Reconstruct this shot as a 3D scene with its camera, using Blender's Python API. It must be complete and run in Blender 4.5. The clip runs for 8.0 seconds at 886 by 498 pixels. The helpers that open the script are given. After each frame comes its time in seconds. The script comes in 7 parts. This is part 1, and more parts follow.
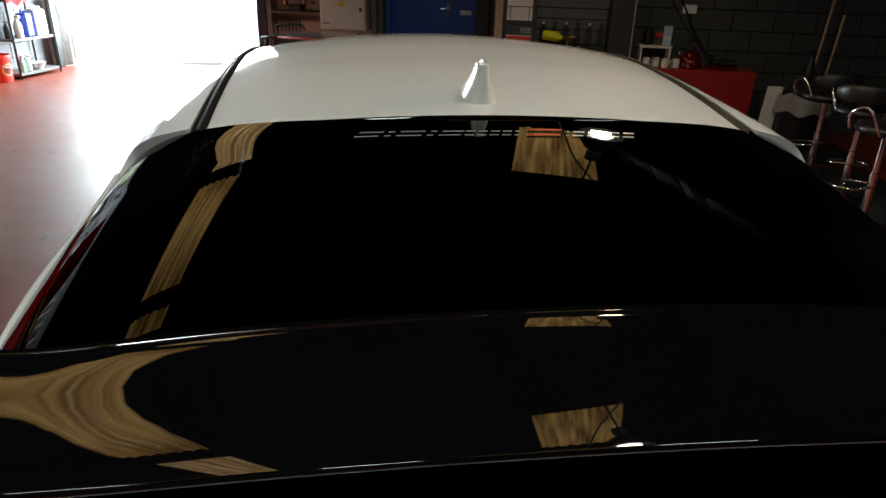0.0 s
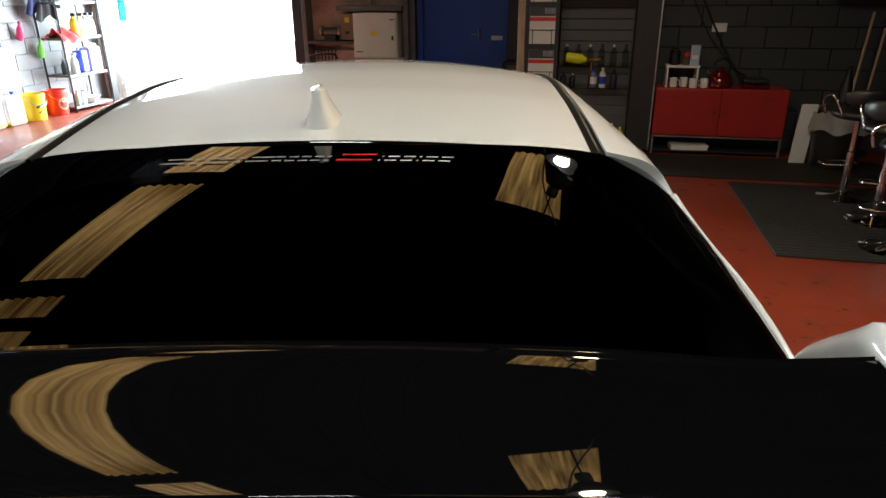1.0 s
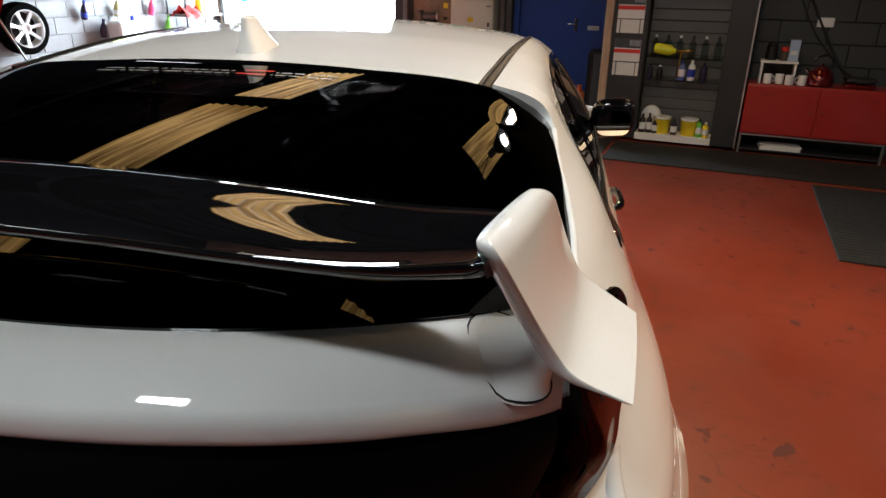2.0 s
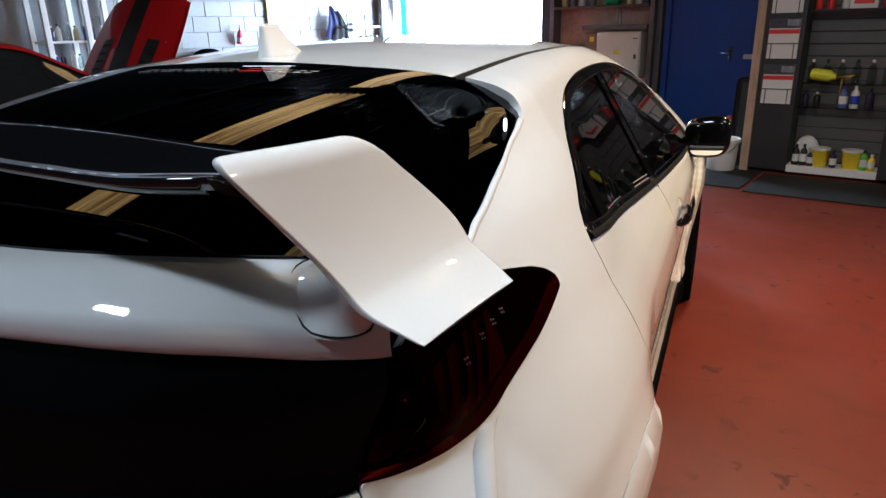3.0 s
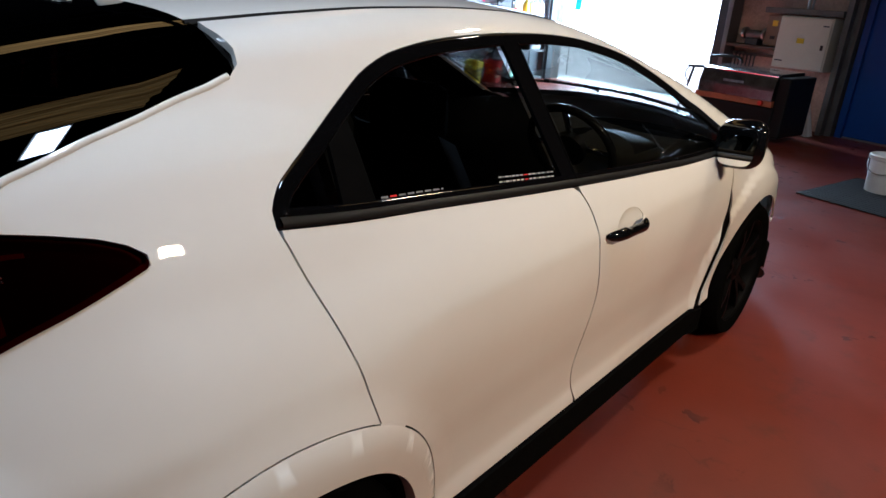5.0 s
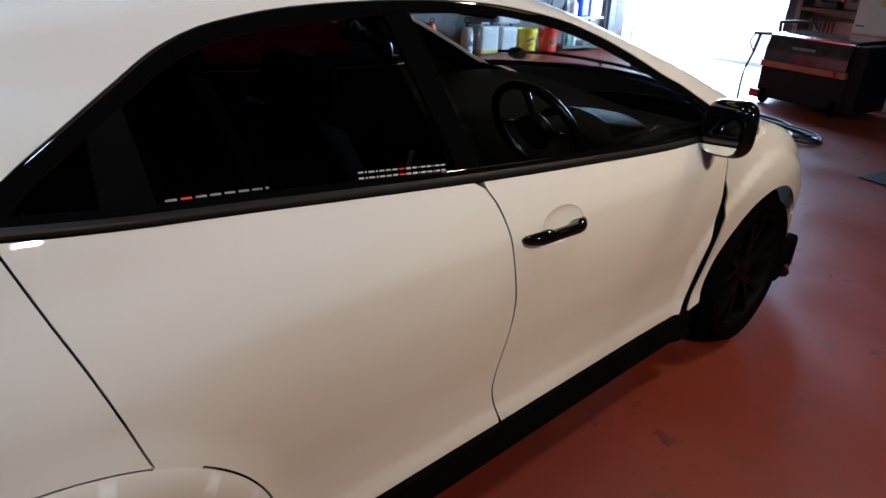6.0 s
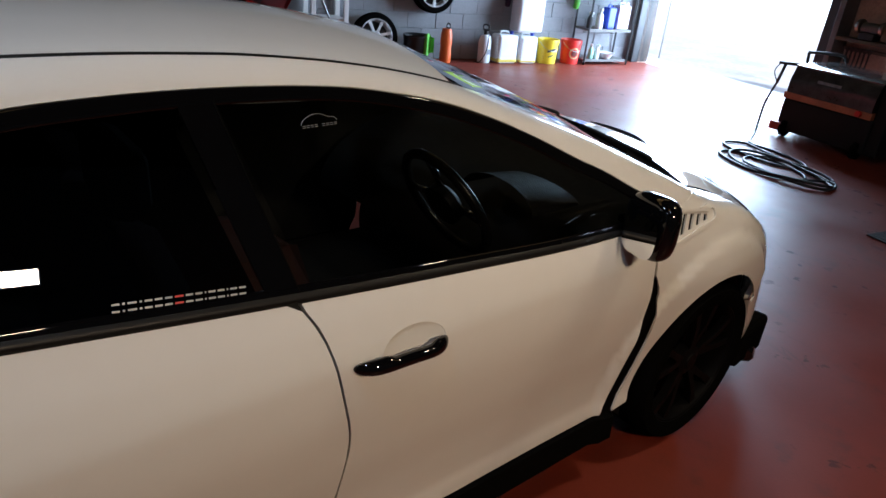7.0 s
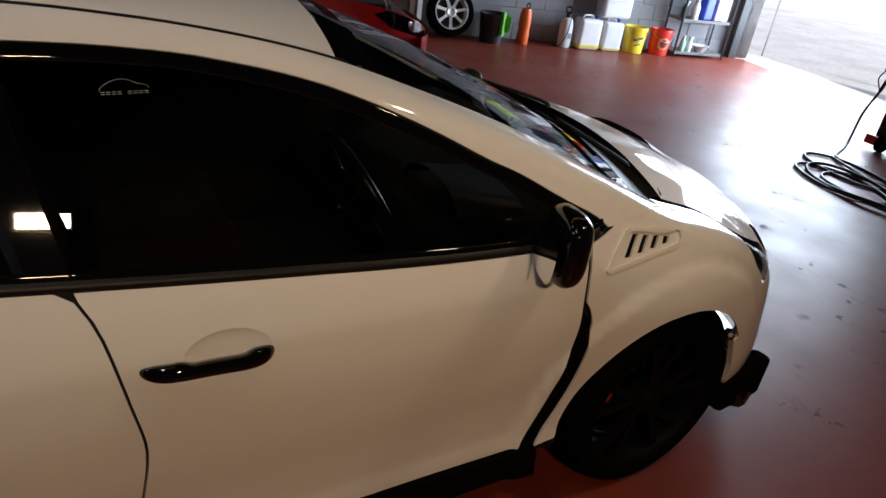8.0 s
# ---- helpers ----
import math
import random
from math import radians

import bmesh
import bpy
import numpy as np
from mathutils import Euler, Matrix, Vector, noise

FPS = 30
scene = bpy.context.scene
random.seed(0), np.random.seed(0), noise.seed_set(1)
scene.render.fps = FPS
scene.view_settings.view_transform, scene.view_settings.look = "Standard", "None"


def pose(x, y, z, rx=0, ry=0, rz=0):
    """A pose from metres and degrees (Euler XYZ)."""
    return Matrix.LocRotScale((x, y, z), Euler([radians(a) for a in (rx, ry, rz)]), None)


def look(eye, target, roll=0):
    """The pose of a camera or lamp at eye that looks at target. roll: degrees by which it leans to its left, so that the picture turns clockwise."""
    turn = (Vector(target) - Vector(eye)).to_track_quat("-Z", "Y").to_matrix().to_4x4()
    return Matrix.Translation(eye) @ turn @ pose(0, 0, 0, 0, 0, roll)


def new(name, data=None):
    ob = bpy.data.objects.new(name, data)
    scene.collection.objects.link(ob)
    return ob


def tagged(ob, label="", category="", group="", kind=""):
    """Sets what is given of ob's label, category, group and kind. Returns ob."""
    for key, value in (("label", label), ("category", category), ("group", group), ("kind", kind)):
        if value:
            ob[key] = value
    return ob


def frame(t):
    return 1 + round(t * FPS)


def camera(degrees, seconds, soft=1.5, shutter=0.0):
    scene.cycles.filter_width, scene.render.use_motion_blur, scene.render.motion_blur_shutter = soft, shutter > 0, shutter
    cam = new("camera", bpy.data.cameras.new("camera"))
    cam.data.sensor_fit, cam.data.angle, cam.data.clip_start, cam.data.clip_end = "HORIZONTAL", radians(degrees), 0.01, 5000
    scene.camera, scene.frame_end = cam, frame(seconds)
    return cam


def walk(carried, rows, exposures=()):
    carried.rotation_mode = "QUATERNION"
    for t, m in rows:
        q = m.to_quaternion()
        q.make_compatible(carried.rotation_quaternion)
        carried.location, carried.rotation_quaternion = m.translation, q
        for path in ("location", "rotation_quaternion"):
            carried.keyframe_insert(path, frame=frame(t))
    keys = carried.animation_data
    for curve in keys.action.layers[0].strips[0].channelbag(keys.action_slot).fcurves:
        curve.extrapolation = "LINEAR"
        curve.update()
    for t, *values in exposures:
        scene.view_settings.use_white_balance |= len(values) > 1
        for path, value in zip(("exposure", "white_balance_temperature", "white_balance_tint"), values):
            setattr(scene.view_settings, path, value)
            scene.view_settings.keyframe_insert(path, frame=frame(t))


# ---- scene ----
cam = camera(67.9, 8.0)
PATH = [
    (0, (-0.206, -2.224, 1.676), (0.006, -0.402, 0.878), 1.7),
    (0.5, (0.004, -2.220, 1.668), (0.118, -0.377, 0.900), 0.6),
    (1, (0.203, -2.215, 1.673), (0.235, -0.354, 0.940), -0.4),
    (1.5, (0.407, -2.312, 1.64), (0.293, -0.453, 0.911), -0.2),
    (1.7, (0.502, -2.354, 1.614), (0.309, -0.513, 0.855), -0.1),
    (2.8, (0.927, -2.324, 1.512), (0.314, -0.541, 0.846), 0.9),
    (3, (1.013, -2.317, 1.496), (0.251, -0.581, 0.857), -1.4),
    (3.5, (1.211, -2.262, 1.468), (0.237, -0.646, 0.804), 0.2),
    (4, (1.434, -2.193, 1.46), (0.374, -0.648, 0.761), 2.0),
    (4.5, (1.524, -1.99, 1.443), (0.39, -0.515, 0.708), 2.5),
    (4.7, (1.557, -1.878, 1.459), (0.425, -0.397, 0.734), 3.1),
    (5.8, (1.862, -1.284, 1.502), (0.496, -0.081, 0.673), 3.3),
    (6, (1.808, -1.204, 1.489), (0.487, 0.045, 0.655), 2.4),
    (6.5, (1.762, -0.9, 1.613), (0.502, 0.441, 0.831), 6.0),
    (7, (1.828, -0.664, 1.671), (0.455, 0.509, 0.811), 5.3),
    (7.5, (1.942, -0.379, 1.696), (0.489, 0.63, 0.763), 8.3),
    (8, (1.93, -0.116, 1.675), (0.433, 0.822, 0.736), 7.8),
]
EXPOSURE = [(0, 0.25, 6600, 4), (0.5, 0.45, 6600, 4), (1.0, 0.82, 6600, 6), (1.5, 1.18, 6600, 10), (3.0, 1.24, 5450, 8), (4.5, 0.82, 5200, 8), (6.0, 0.30, 4950, 9), (7.0, -0.23, 5300, 10), (7.5, -0.56, 6100, 14), (8.0, -0.72, 6050, 14)]
walk(cam, [(t, look(e, a, r)) for t, e, a, r in PATH], EXPOSURE)

# ---- world and lamps ----
world = bpy.data.worlds.new("world")
scene.world = world
world.use_nodes = True
_nt = world.node_tree
_sky = _nt.nodes.new("ShaderNodeTexSky")
_sky.sky_type = "NISHITA"
_sky.sun_disc = False
_sky.sun_elevation, _sky.sun_rotation = radians(48), radians(-20)
_nt.links.new(_sky.outputs[0], _nt.nodes["Background"].inputs[0])
_nt.nodes["Background"].inputs[1].default_value = 0.15

ROOM = pose(0, 0, 0, 0, 0, -13.6)      # the workshop stands askew to the car


def lamp(name, kind, m, power, color=(1, 1, 1), **more):
    data = bpy.data.lights.new(name, kind)
    data.energy, data.color = power, color
    if "size" in more:
        data.shape, data.size, data.size_y = "RECTANGLE", more["size"], more["size_y"]
    if "spread" in more:
        data.spread = more["spread"]
    if "angle" in more:
        data.angle = more["angle"]
    ob = new(name, data)
    ob.matrix_world = m
    return ob


SKYLIGHT = 0.9                                  # glow of the yellowed roof-lights
FLOODGLOW_POWER, TUBE_POWER = 9.0, 9.0
FLOOD_W, BAY_W = 21, 15
lamp("sun", "SUN", ROOM @ look((-9, 3, 12), (0, 7, 0)), 5.0, (1, 0.95, 0.88), angle=radians(0.53))
# daylight from the sky in the shutter's opening
lamp("shutter_daylight", "AREA", ROOM @ pose(-5.3, 7.95, 1.46, -68, 0, 0), 600, (0.78, 0.91, 1.0), size=3.2, size_y=2.5)

# ---- materials ----
def nodes_of(name):
    m = bpy.data.materials.new(name)
    m.use_nodes = True
    nt = m.node_tree
    return m, nt, nt.nodes["Principled BSDF"]


def mat(name, col, rough=0.5, metal=0.0, vary=0.12, scale=6.0, bump=0.0, bump_scale=60.0, coat=0.0, spec=0.5, stretch=(1, 1, 1), col2=None, each=0.0):
    """A painted, moulded or mineral surface: two scales of colour and gloss variation, fine relief."""
    m, nt, p = nodes_of(name)
    L, N = nt.links.new, nt.nodes.new
    tc, mp = N("ShaderNodeTexCoord"), N("ShaderNodeMapping")
    mp.inputs["Scale"].default_value = stretch
    L(tc.outputs["Object"], mp.inputs["Vector"])
    big, small = N("ShaderNodeTexNoise"), N("ShaderNodeTexNoise")
    for n, sc in ((big, scale), (small, scale * 9)):
        n.inputs["Scale"].default_value, n.inputs["Detail"].default_value = sc, 5
        L(mp.outputs[0], n.inputs["Vector"])
    mixf = N("ShaderNodeMath"); mixf.operation = "MULTIPLY_ADD"
    L(small.outputs["Fac"], mixf.inputs[0]); mixf.inputs[1].default_value = 0.4
    half = N("ShaderNodeMath"); half.operation = "MULTIPLY"; half.inputs[1].default_value = 0.6
    L(big.outputs["Fac"], half.inputs[0]); L(half.outputs[0], mixf.inputs[2])
    ramp = N("ShaderNodeValToRGB")
    c2 = col2 or tuple(c * (1 - 1.6 * vary) for c in col)
    ramp.color_ramp.elements[0].position, ramp.color_ramp.elements[1].position = 0.34, 0.62
    ramp.color_ramp.elements[0].color, ramp.color_ramp.elements[1].color = (*c2, 1), (*col, 1)
    L(mixf.outputs[0], ramp.inputs[0])
    out = ramp.outputs[0]
    if each:
        oi, hsv = N("ShaderNodeObjectInfo"), N("ShaderNodeHueSaturation")
        mr = N("ShaderNodeMapRange"); mr.inputs[3].default_value, mr.inputs[4].default_value = 1 - each, 1 + each
        L(oi.outputs["Random"], mr.inputs[0]); L(mr.outputs[0], hsv.inputs["Value"]); L(out, hsv.inputs["Color"])
        out = hsv.outputs[0]
    L(out, p.inputs["Base Color"])
    rr = N("ShaderNodeMapRange"); rr.inputs[3].default_value, rr.inputs[4].default_value = max(rough * 0.8, 0.01), min(rough * 1.25, 1)
    L(big.outputs["Fac"], rr.inputs[0]); L(rr.outputs[0], p.inputs["Roughness"])
    p.inputs["Metallic"].default_value, p.inputs["Coat Weight"].default_value = metal, coat
    p.inputs["Coat Roughness"].default_value, p.inputs["Specular IOR Level"].default_value = 0.02, spec
    if bump:
        bn, bt = N("ShaderNodeBump"), N("ShaderNodeTexNoise")
        bt.inputs["Scale"].default_value, bt.inputs["Detail"].default_value = bump_scale, 6
        L(mp.outputs[0], bt.inputs["Vector"])
        bn.inputs["Strength"].default_value, bn.inputs["Distance"].default_value = bump, 0.004
        L(bt.outputs["Fac"], bn.inputs["Height"]); L(bn.outputs[0], p.inputs["Normal"])
    return m


def pane(name, tint, ior=1.5, rough=0.0):
    """A thin tinted pane: lets light straight through and mirrors by Fresnel."""
    m, nt, p = nodes_of(name)
    L, N = nt.links.new, nt.nodes.new
    nt.nodes.remove(p)
    tr, gl, lw, pw, ma, mx = (N("ShaderNode" + k) for k in ("BsdfTransparent", "BsdfGlossy", "LayerWeight", "Math", "Math", "MixShader"))
    tr.inputs[0].default_value = (*tint, 1)
    gl.inputs["Roughness"].default_value = rough
    lw.inputs["Blend"].default_value = 0.5
    f0 = ((ior - 1) / (ior + 1)) ** 2
    pw.operation, ma.operation = "POWER", "MULTIPLY_ADD"
    pw.inputs[1].default_value, ma.inputs[1].default_value, ma.inputs[2].default_value = 5.0, 1 - f0, f0
    L(lw.outputs["Facing"], pw.inputs[0]); L(pw.outputs[0], ma.inputs[0])
    L(ma.outputs[0], mx.inputs[0]); L(tr.outputs[0], mx.inputs[1]); L(gl.outputs[0], mx.inputs[2])
    L(mx.outputs[0], nt.nodes["Material Output"].inputs[0])
    return m


def glow(name, col, power):
    m, nt, p = nodes_of(name)
    p.inputs["Base Color"].default_value = (*col, 1)
    p.inputs["Emission Color"].default_value = (*col, 1)
    p.inputs["Emission Strength"].default_value = power
    return m


WHITE = mat("white_paint", (0.80, 0.80, 0.765), 0.5, vary=0.015, scale=2, coat=1.0, spec=0.2)
BLACKGLOSS = mat("black_gloss", (0.003, 0.003, 0.0035), 0.06, vary=0.1, coat=1.0, spec=0.0)
SMOKE = mat("smoked_panel", (0.002, 0.002, 0.0025), 0.3, vary=0.1, coat=0.2, spec=0.0)
BLACKTRIM = mat("black_trim", (0.009, 0.009, 0.009), 0.45, vary=0.15, scale=30, bump=0.1, bump_scale=400, spec=0.25)
SKIRT = mat("matt_black_plastic", (0.005, 0.005, 0.005), 0.65, vary=0.2, scale=30, bump=0.1, bump_scale=400, spec=0.0)
RUBBER = mat("tyre_rubber", (0.004, 0.004, 0.004), 0.9, spec=0.0, vary=0.2, scale=40, bump=0.3, bump_scale=300)
UNDER = mat("underbody", (0.005, 0.005, 0.005), 0.9)
RIM = mat("dark_alloy", (0.004, 0.004, 0.0045), 0.5, vary=0.1, spec=0.05)
GREYDISC = mat("dull_disc", (0.05, 0.05, 0.05), 0.4, metal=0.8, vary=0.2)
CALIPER = mat("red_caliper", (0.45, 0.015, 0.012), 0.35, coat=0.5)
STEEL = mat("brushed_steel", (0.42, 0.42, 0.42), 0.3, metal=1.0, scale=20)
CHROME = mat("chrome", (0.75, 0.75, 0.76), 0.06, metal=1.0, vary=0.03)
PRIVACY = pane("privacy_glass", (0.008, 0.008, 0.008))
SIDEGLASS = pane("side_glass", (0.48, 0.50, 0.49))
REARSIDE = pane("rear_side_glass", (0.07, 0.07, 0.07))
SCREEN = pane("windscreen_glass", (0.78, 0.83, 0.81))
LENS = pane("smoked_red_lens", (0.19, 0.010, 0.010), 1.07)
CLEARLENS = pane("clear_lens", (0.85, 0.87, 0.88))
REDREFLEX = mat("red_reflector", (0.36, 0.008, 0.008), 0.35, vary=0.2, scale=60, bump=0.6, bump_scale=900, coat=1)
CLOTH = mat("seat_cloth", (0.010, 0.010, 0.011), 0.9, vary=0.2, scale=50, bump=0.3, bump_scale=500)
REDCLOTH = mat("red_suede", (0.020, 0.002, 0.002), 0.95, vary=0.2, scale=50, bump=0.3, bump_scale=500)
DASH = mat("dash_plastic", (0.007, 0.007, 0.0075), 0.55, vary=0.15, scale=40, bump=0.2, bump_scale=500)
LEATHER = mat("polished_black_leather", (0.012, 0.012, 0.012), 0.22, vary=0.2, scale=40, bump=0.1, bump_scale=600, spec=0.6)
DECALW = mat("white_decal", (0.46, 0.47, 0.47), 0.35, vary=0.03)
DECALG = mat("silver_decal", (0.26, 0.27, 0.28), 0.3, metal=0.3, vary=0.05)
DECALR = mat("red_decal", (0.55, 0.02, 0.02), 0.35, vary=0.05)
MIRROR = mat("mirror_glass", (0.85, 0.86, 0.86), 0.01, metal=1.0, vary=0.01)
FLOODGLOW = glow("flood_glow", (1, 0.98, 0.95), FLOODGLOW_POWER)
TUBE = glow("tube_glow", (0.95, 0.98, 1.0), TUBE_POWER)
# ---- mesh helpers ----
from mathutils.geometry import delaunay_2d_cdt


def curve(pts):
    """A smooth function through (t, value) pairs, held flat beyond the ends."""
    ts = np.array([p[0] for p in pts], float)
    vs = np.array([p[1] for p in pts], float)
    d = np.diff(vs) / np.diff(ts)
    m = np.zeros(len(ts))
    m[0], m[-1] = d[0], d[-1]
    for i in range(1, len(ts) - 1):
        m[i] = 0 if d[i - 1] * d[i] <= 0 else 2 * d[i - 1] * d[i] / (d[i - 1] + d[i])

    def f(t):
        t = min(max(t, ts[0]), ts[-1])
        i = min(max(int(np.searchsorted(ts, t)) - 1, 0), len(ts) - 2)
        h = ts[i + 1] - ts[i]
        u = (t - ts[i]) / h
        return float((2 * u ** 3 - 3 * u ** 2 + 1) * vs[i] + (u ** 3 - 2 * u ** 2 + u) * h * m[i]
                     + (3 * u ** 2 - 2 * u ** 3) * vs[i + 1] + (u ** 3 - u ** 2) * h * m[i + 1])
    return f


def step(a, b, t):
    u = min(max((t - a) / (b - a), 0), 1)
    return u * u * (3 - 2 * u)


def mesh_of(name, verts, faces, smooth=True):
    me = bpy.data.meshes.new(name)
    me.from_pydata([tuple(v) for v in verts], [], faces)
    me.update()
    if smooth:
        me.polygons.foreach_set("use_smooth", [True] * len(me.polygons))
    return me


def part(name, bm, material, parent, label=""):
    """Link a bmesh or mesh as one object under a thing or a part."""
    if isinstance(bm, bmesh.types.BMesh):
        me = bpy.data.meshes.new(name)
        bm.to_mesh(me)
        bm.free()
    else:
        me = bm
    if material and not me.materials:
        me.materials.append(material)
    ob = new(name, me)
    if parent:
        ob.parent = parent
    if label:
        ob["label"] = label
    return ob


def thing(name, m, label, category, group="", kind=""):
    ob = new(name)
    ob.empty_display_size = 0.1
    ob.matrix_world = m
    return tagged(ob, label, category, group, kind)


def resample(poly, d, closed=True):
    out = []
    n = len(poly)
    for i in range(n if closed else n - 1):
        a, b = np.array(poly[i]), np.array(poly[(i + 1) % n])
        k = max(1, int(math.ceil(np.linalg.norm(b - a) / d)))
        out += [tuple(a + (b - a) * j / k) for j in range(k)]
    if not closed:
        out.append(tuple(poly[-1]))
    return out


def inside(poly, P):
    """Which of the points P lie in the polygon."""
    P = np.asarray(P)
    x, y = P[:, 0], P[:, 1]
    res = np.zeros(len(P), bool)
    n = len(poly)
    for i in range(n):
        (x0, y0), (x1, y1) = poly[i], poly[(i + 1) % n]
        if y0 != y1:
            res ^= ((y0 > y) != (y1 > y)) & (x < (x1 - x0) * (y - y0) / (y1 - y0) + x0)
    return res


def inset(poly, d):
    """The polygon drawn in by d."""
    P = np.array(poly)
    area = 0.5 * np.sum(P[:, 0] * np.roll(P[:, 1], -1) - P[:, 1] * np.roll(P[:, 0], -1))
    a, b = np.roll(P, 1, 0), np.roll(P, -1, 0)

    def nrm(e):
        e = e / np.maximum(np.linalg.norm(e, axis=1, keepdims=True), 1e-9)
        return np.stack([-e[:, 1], e[:, 0]], 1)
    n1, n2 = nrm(P - a), nrm(b - P)
    v = n1 + n2
    v = v / np.maximum((v * n1).sum(1, keepdims=True), 0.35)
    return [tuple(p) for p in P + v * d * (1 if area > 0 else -1)]


def sheet(name, outline, lift, cell=0.025, holes=(), gap=0.0, rim=0.014, out=0.0, fine=0.5, flip=False):
    """A trimmed panel: the outline (and holes) in the plane of a surface's two parameters, filled and lifted to 3D by
    lift(a, b); out sets it off along its normal, rim folds its edges inwards."""
    loops = [resample(inset(outline, gap) if gap else outline, cell * fine)] + [resample(h, cell * fine) for h in holes]
    P = np.array(loops[0])
    lo, hi = P.min(0), P.max(0)
    gx = np.arange(lo[0] + cell * 0.5, hi[0], cell)
    gy = np.arange(lo[1] + cell * 0.5, hi[1], cell)
    G = np.array([(a, b) for a in gx for b in gy]).reshape(-1, 2)
    keep = inside(loops[0], G)
    for h in loops[1:]:
        keep &= ~inside(h, G)
    G = G[keep]
    B = np.concatenate([np.array(q) for q in loops])
    if len(G):
        dist = np.min(np.linalg.norm(G[:, None] - B[None], axis=2), axis=1)
        G = G[dist > cell * 0.45]
    pts, edges = [], []
    for q in loops:
        k = len(pts)
        pts += q
        edges += [(k + i, k + (i + 1) % len(q)) for i in range(len(q))]
    pts += [tuple(g) for g in G]
    vs, _, fs, _, _, _ = delaunay_2d_cdt([Vector(p) for p in pts], edges, [], 0, 1e-6)
    V = np.array([tuple(v) for v in vs])
    C = np.array([V[list(f)].mean(0) for f in fs])
    ok = inside(loops[0], C)
    for h in loops[1:]:
        ok &= ~inside(h, C)
    F = [tuple(f) for f, o in zip(fs, ok) if o]
    e = 1e-3
    X = [Vector(lift(*v)) for v in V]
    Nn = []
    for v in V:
        n = (Vector(lift(v[0] + e, v[1])) - Vector(lift(v[0] - e, v[1]))).cross(Vector(lift(v[0], v[1] + e)) - Vector(lift(v[0], v[1] - e)))
        n = n.normalized() if n.length > 1e-12 else Vector((0, 0, 1))
        Nn.append(-n if flip else n)
    if flip:
        F = [f[::-1] for f in F]
    X = [x + n * out for x, n in zip(X, Nn)]
    if rim:
        cnt = {}
        for f in F:
            for i in range(3):
                cnt[(f[i], f[(i + 1) % 3])] = 1
        border = [k for k in cnt if (k[1], k[0]) not in cnt]
        ids = {}
        R = []

        def dup(i, dn):
            if (i, dn) not in ids:
                ids[(i, dn)] = len(X) + len(R)
                R.append(X[i] - Nn[i] * dn)
            return ids[(i, dn)]
        for a, b in border:
            F.append((b, a, dup(a, 0.0), dup(b, 0.0)))        # sharp corner: its own vertices
            F[-1] = (dup(b, 0.0), dup(a, 0.0), dup(a, rim), dup(b, rim))
        X += R
    used = sorted({i for f in F for i in f})
    idx = {u: k for k, u in enumerate(used)}
    me = mesh_of(name, [X[u] for u in used], [tuple(idx[i] for i in f) for f in F])
    return with_normals(me, [tuple(Nn[u]) if u < len(Nn) else (0.0, 0.0, 0.0) for u in used])


def with_normals(me, normals):
    """Give a mesh the true normals of its surface; a zero leaves Blender's own. They are kept for a mirrored twin."""
    at_ = me.attributes.new("surface_normal", "FLOAT_VECTOR", "POINT")
    at_.data.foreach_set("vector", [c for n in normals for c in n])
    me.normals_split_custom_set_from_vertices(normals)
    return me


def fitted(pts, degree):
    """The polynomial nearest to (t, value) pairs."""
    k = np.polyfit([p[0] for p in pts], [p[1] for p in pts], degree)
    return lambda t: float(np.polyval(k, t))


def mirrored(me):
    """The same mesh on the car's other side."""
    out = mesh_of(me.name, [(-v.co.x, v.co.y, v.co.z) for v in me.vertices], [tuple(reversed(p.vertices)) for p in me.polygons])
    for mm in me.materials:
        out.materials.append(mm)
    src = me.attributes.get("surface_normal")
    if src:
        with_normals(out, [(-d.vector[0], d.vector[1], d.vector[2]) for d in src.data])
    return out


def grid(name, f, nu, nv, close_u=False, close_v=False, caps=False, smooth=True, flip=False):
    """A mesh over f(u, v), u and v from 0 to 1."""
    V, F = [], []
    for i in range(nu + (0 if close_u else 1)):
        for j in range(nv + (0 if close_v else 1)):
            V.append(f(i / nu, j / nv))
    cu, cv = nu + (0 if close_u else 1), nv + (0 if close_v else 1)
    for i in range(nu):
        for j in range(nv):
            q = (i * cv + j, ((i + 1) % cu) * cv + j, ((i + 1) % cu) * cv + (j + 1) % cv, i * cv + (j + 1) % cv)
            F.append(q[::-1] if flip else q)
    if caps and close_v:
        F.append(tuple(range(cv)) if flip else tuple(range(cv))[::-1])
        F.append(tuple(nu * cv + j for j in range(cv))[::-1] if flip else tuple(nu * cv + j for j in range(cv)))
    return mesh_of(name, V, F, smooth)


def block(bm, x0, x1, y0, y1, z0, z1, bevel=0.0, m=None, seg=2):
    r = bmesh.ops.create_cube(bm, size=1, matrix=Matrix.Translation(((x0 + x1) / 2, (y0 + y1) / 2, (z0 + z1) / 2)) @ Matrix.Diagonal((x1 - x0, y1 - y0, z1 - z0, 1)))
    vs = r["verts"]
    if bevel:
        r = bmesh.ops.bevel(bm, geom=list({e for v in vs for e in v.link_edges}), offset=bevel, segments=seg, affect="EDGES", profile=0.5)
        vs = list({v for f in r["faces"] for v in f.verts} | {v for v in vs if v.is_valid})
    if m:
        bmesh.ops.transform(bm, matrix=m, verts=vs)
    return vs


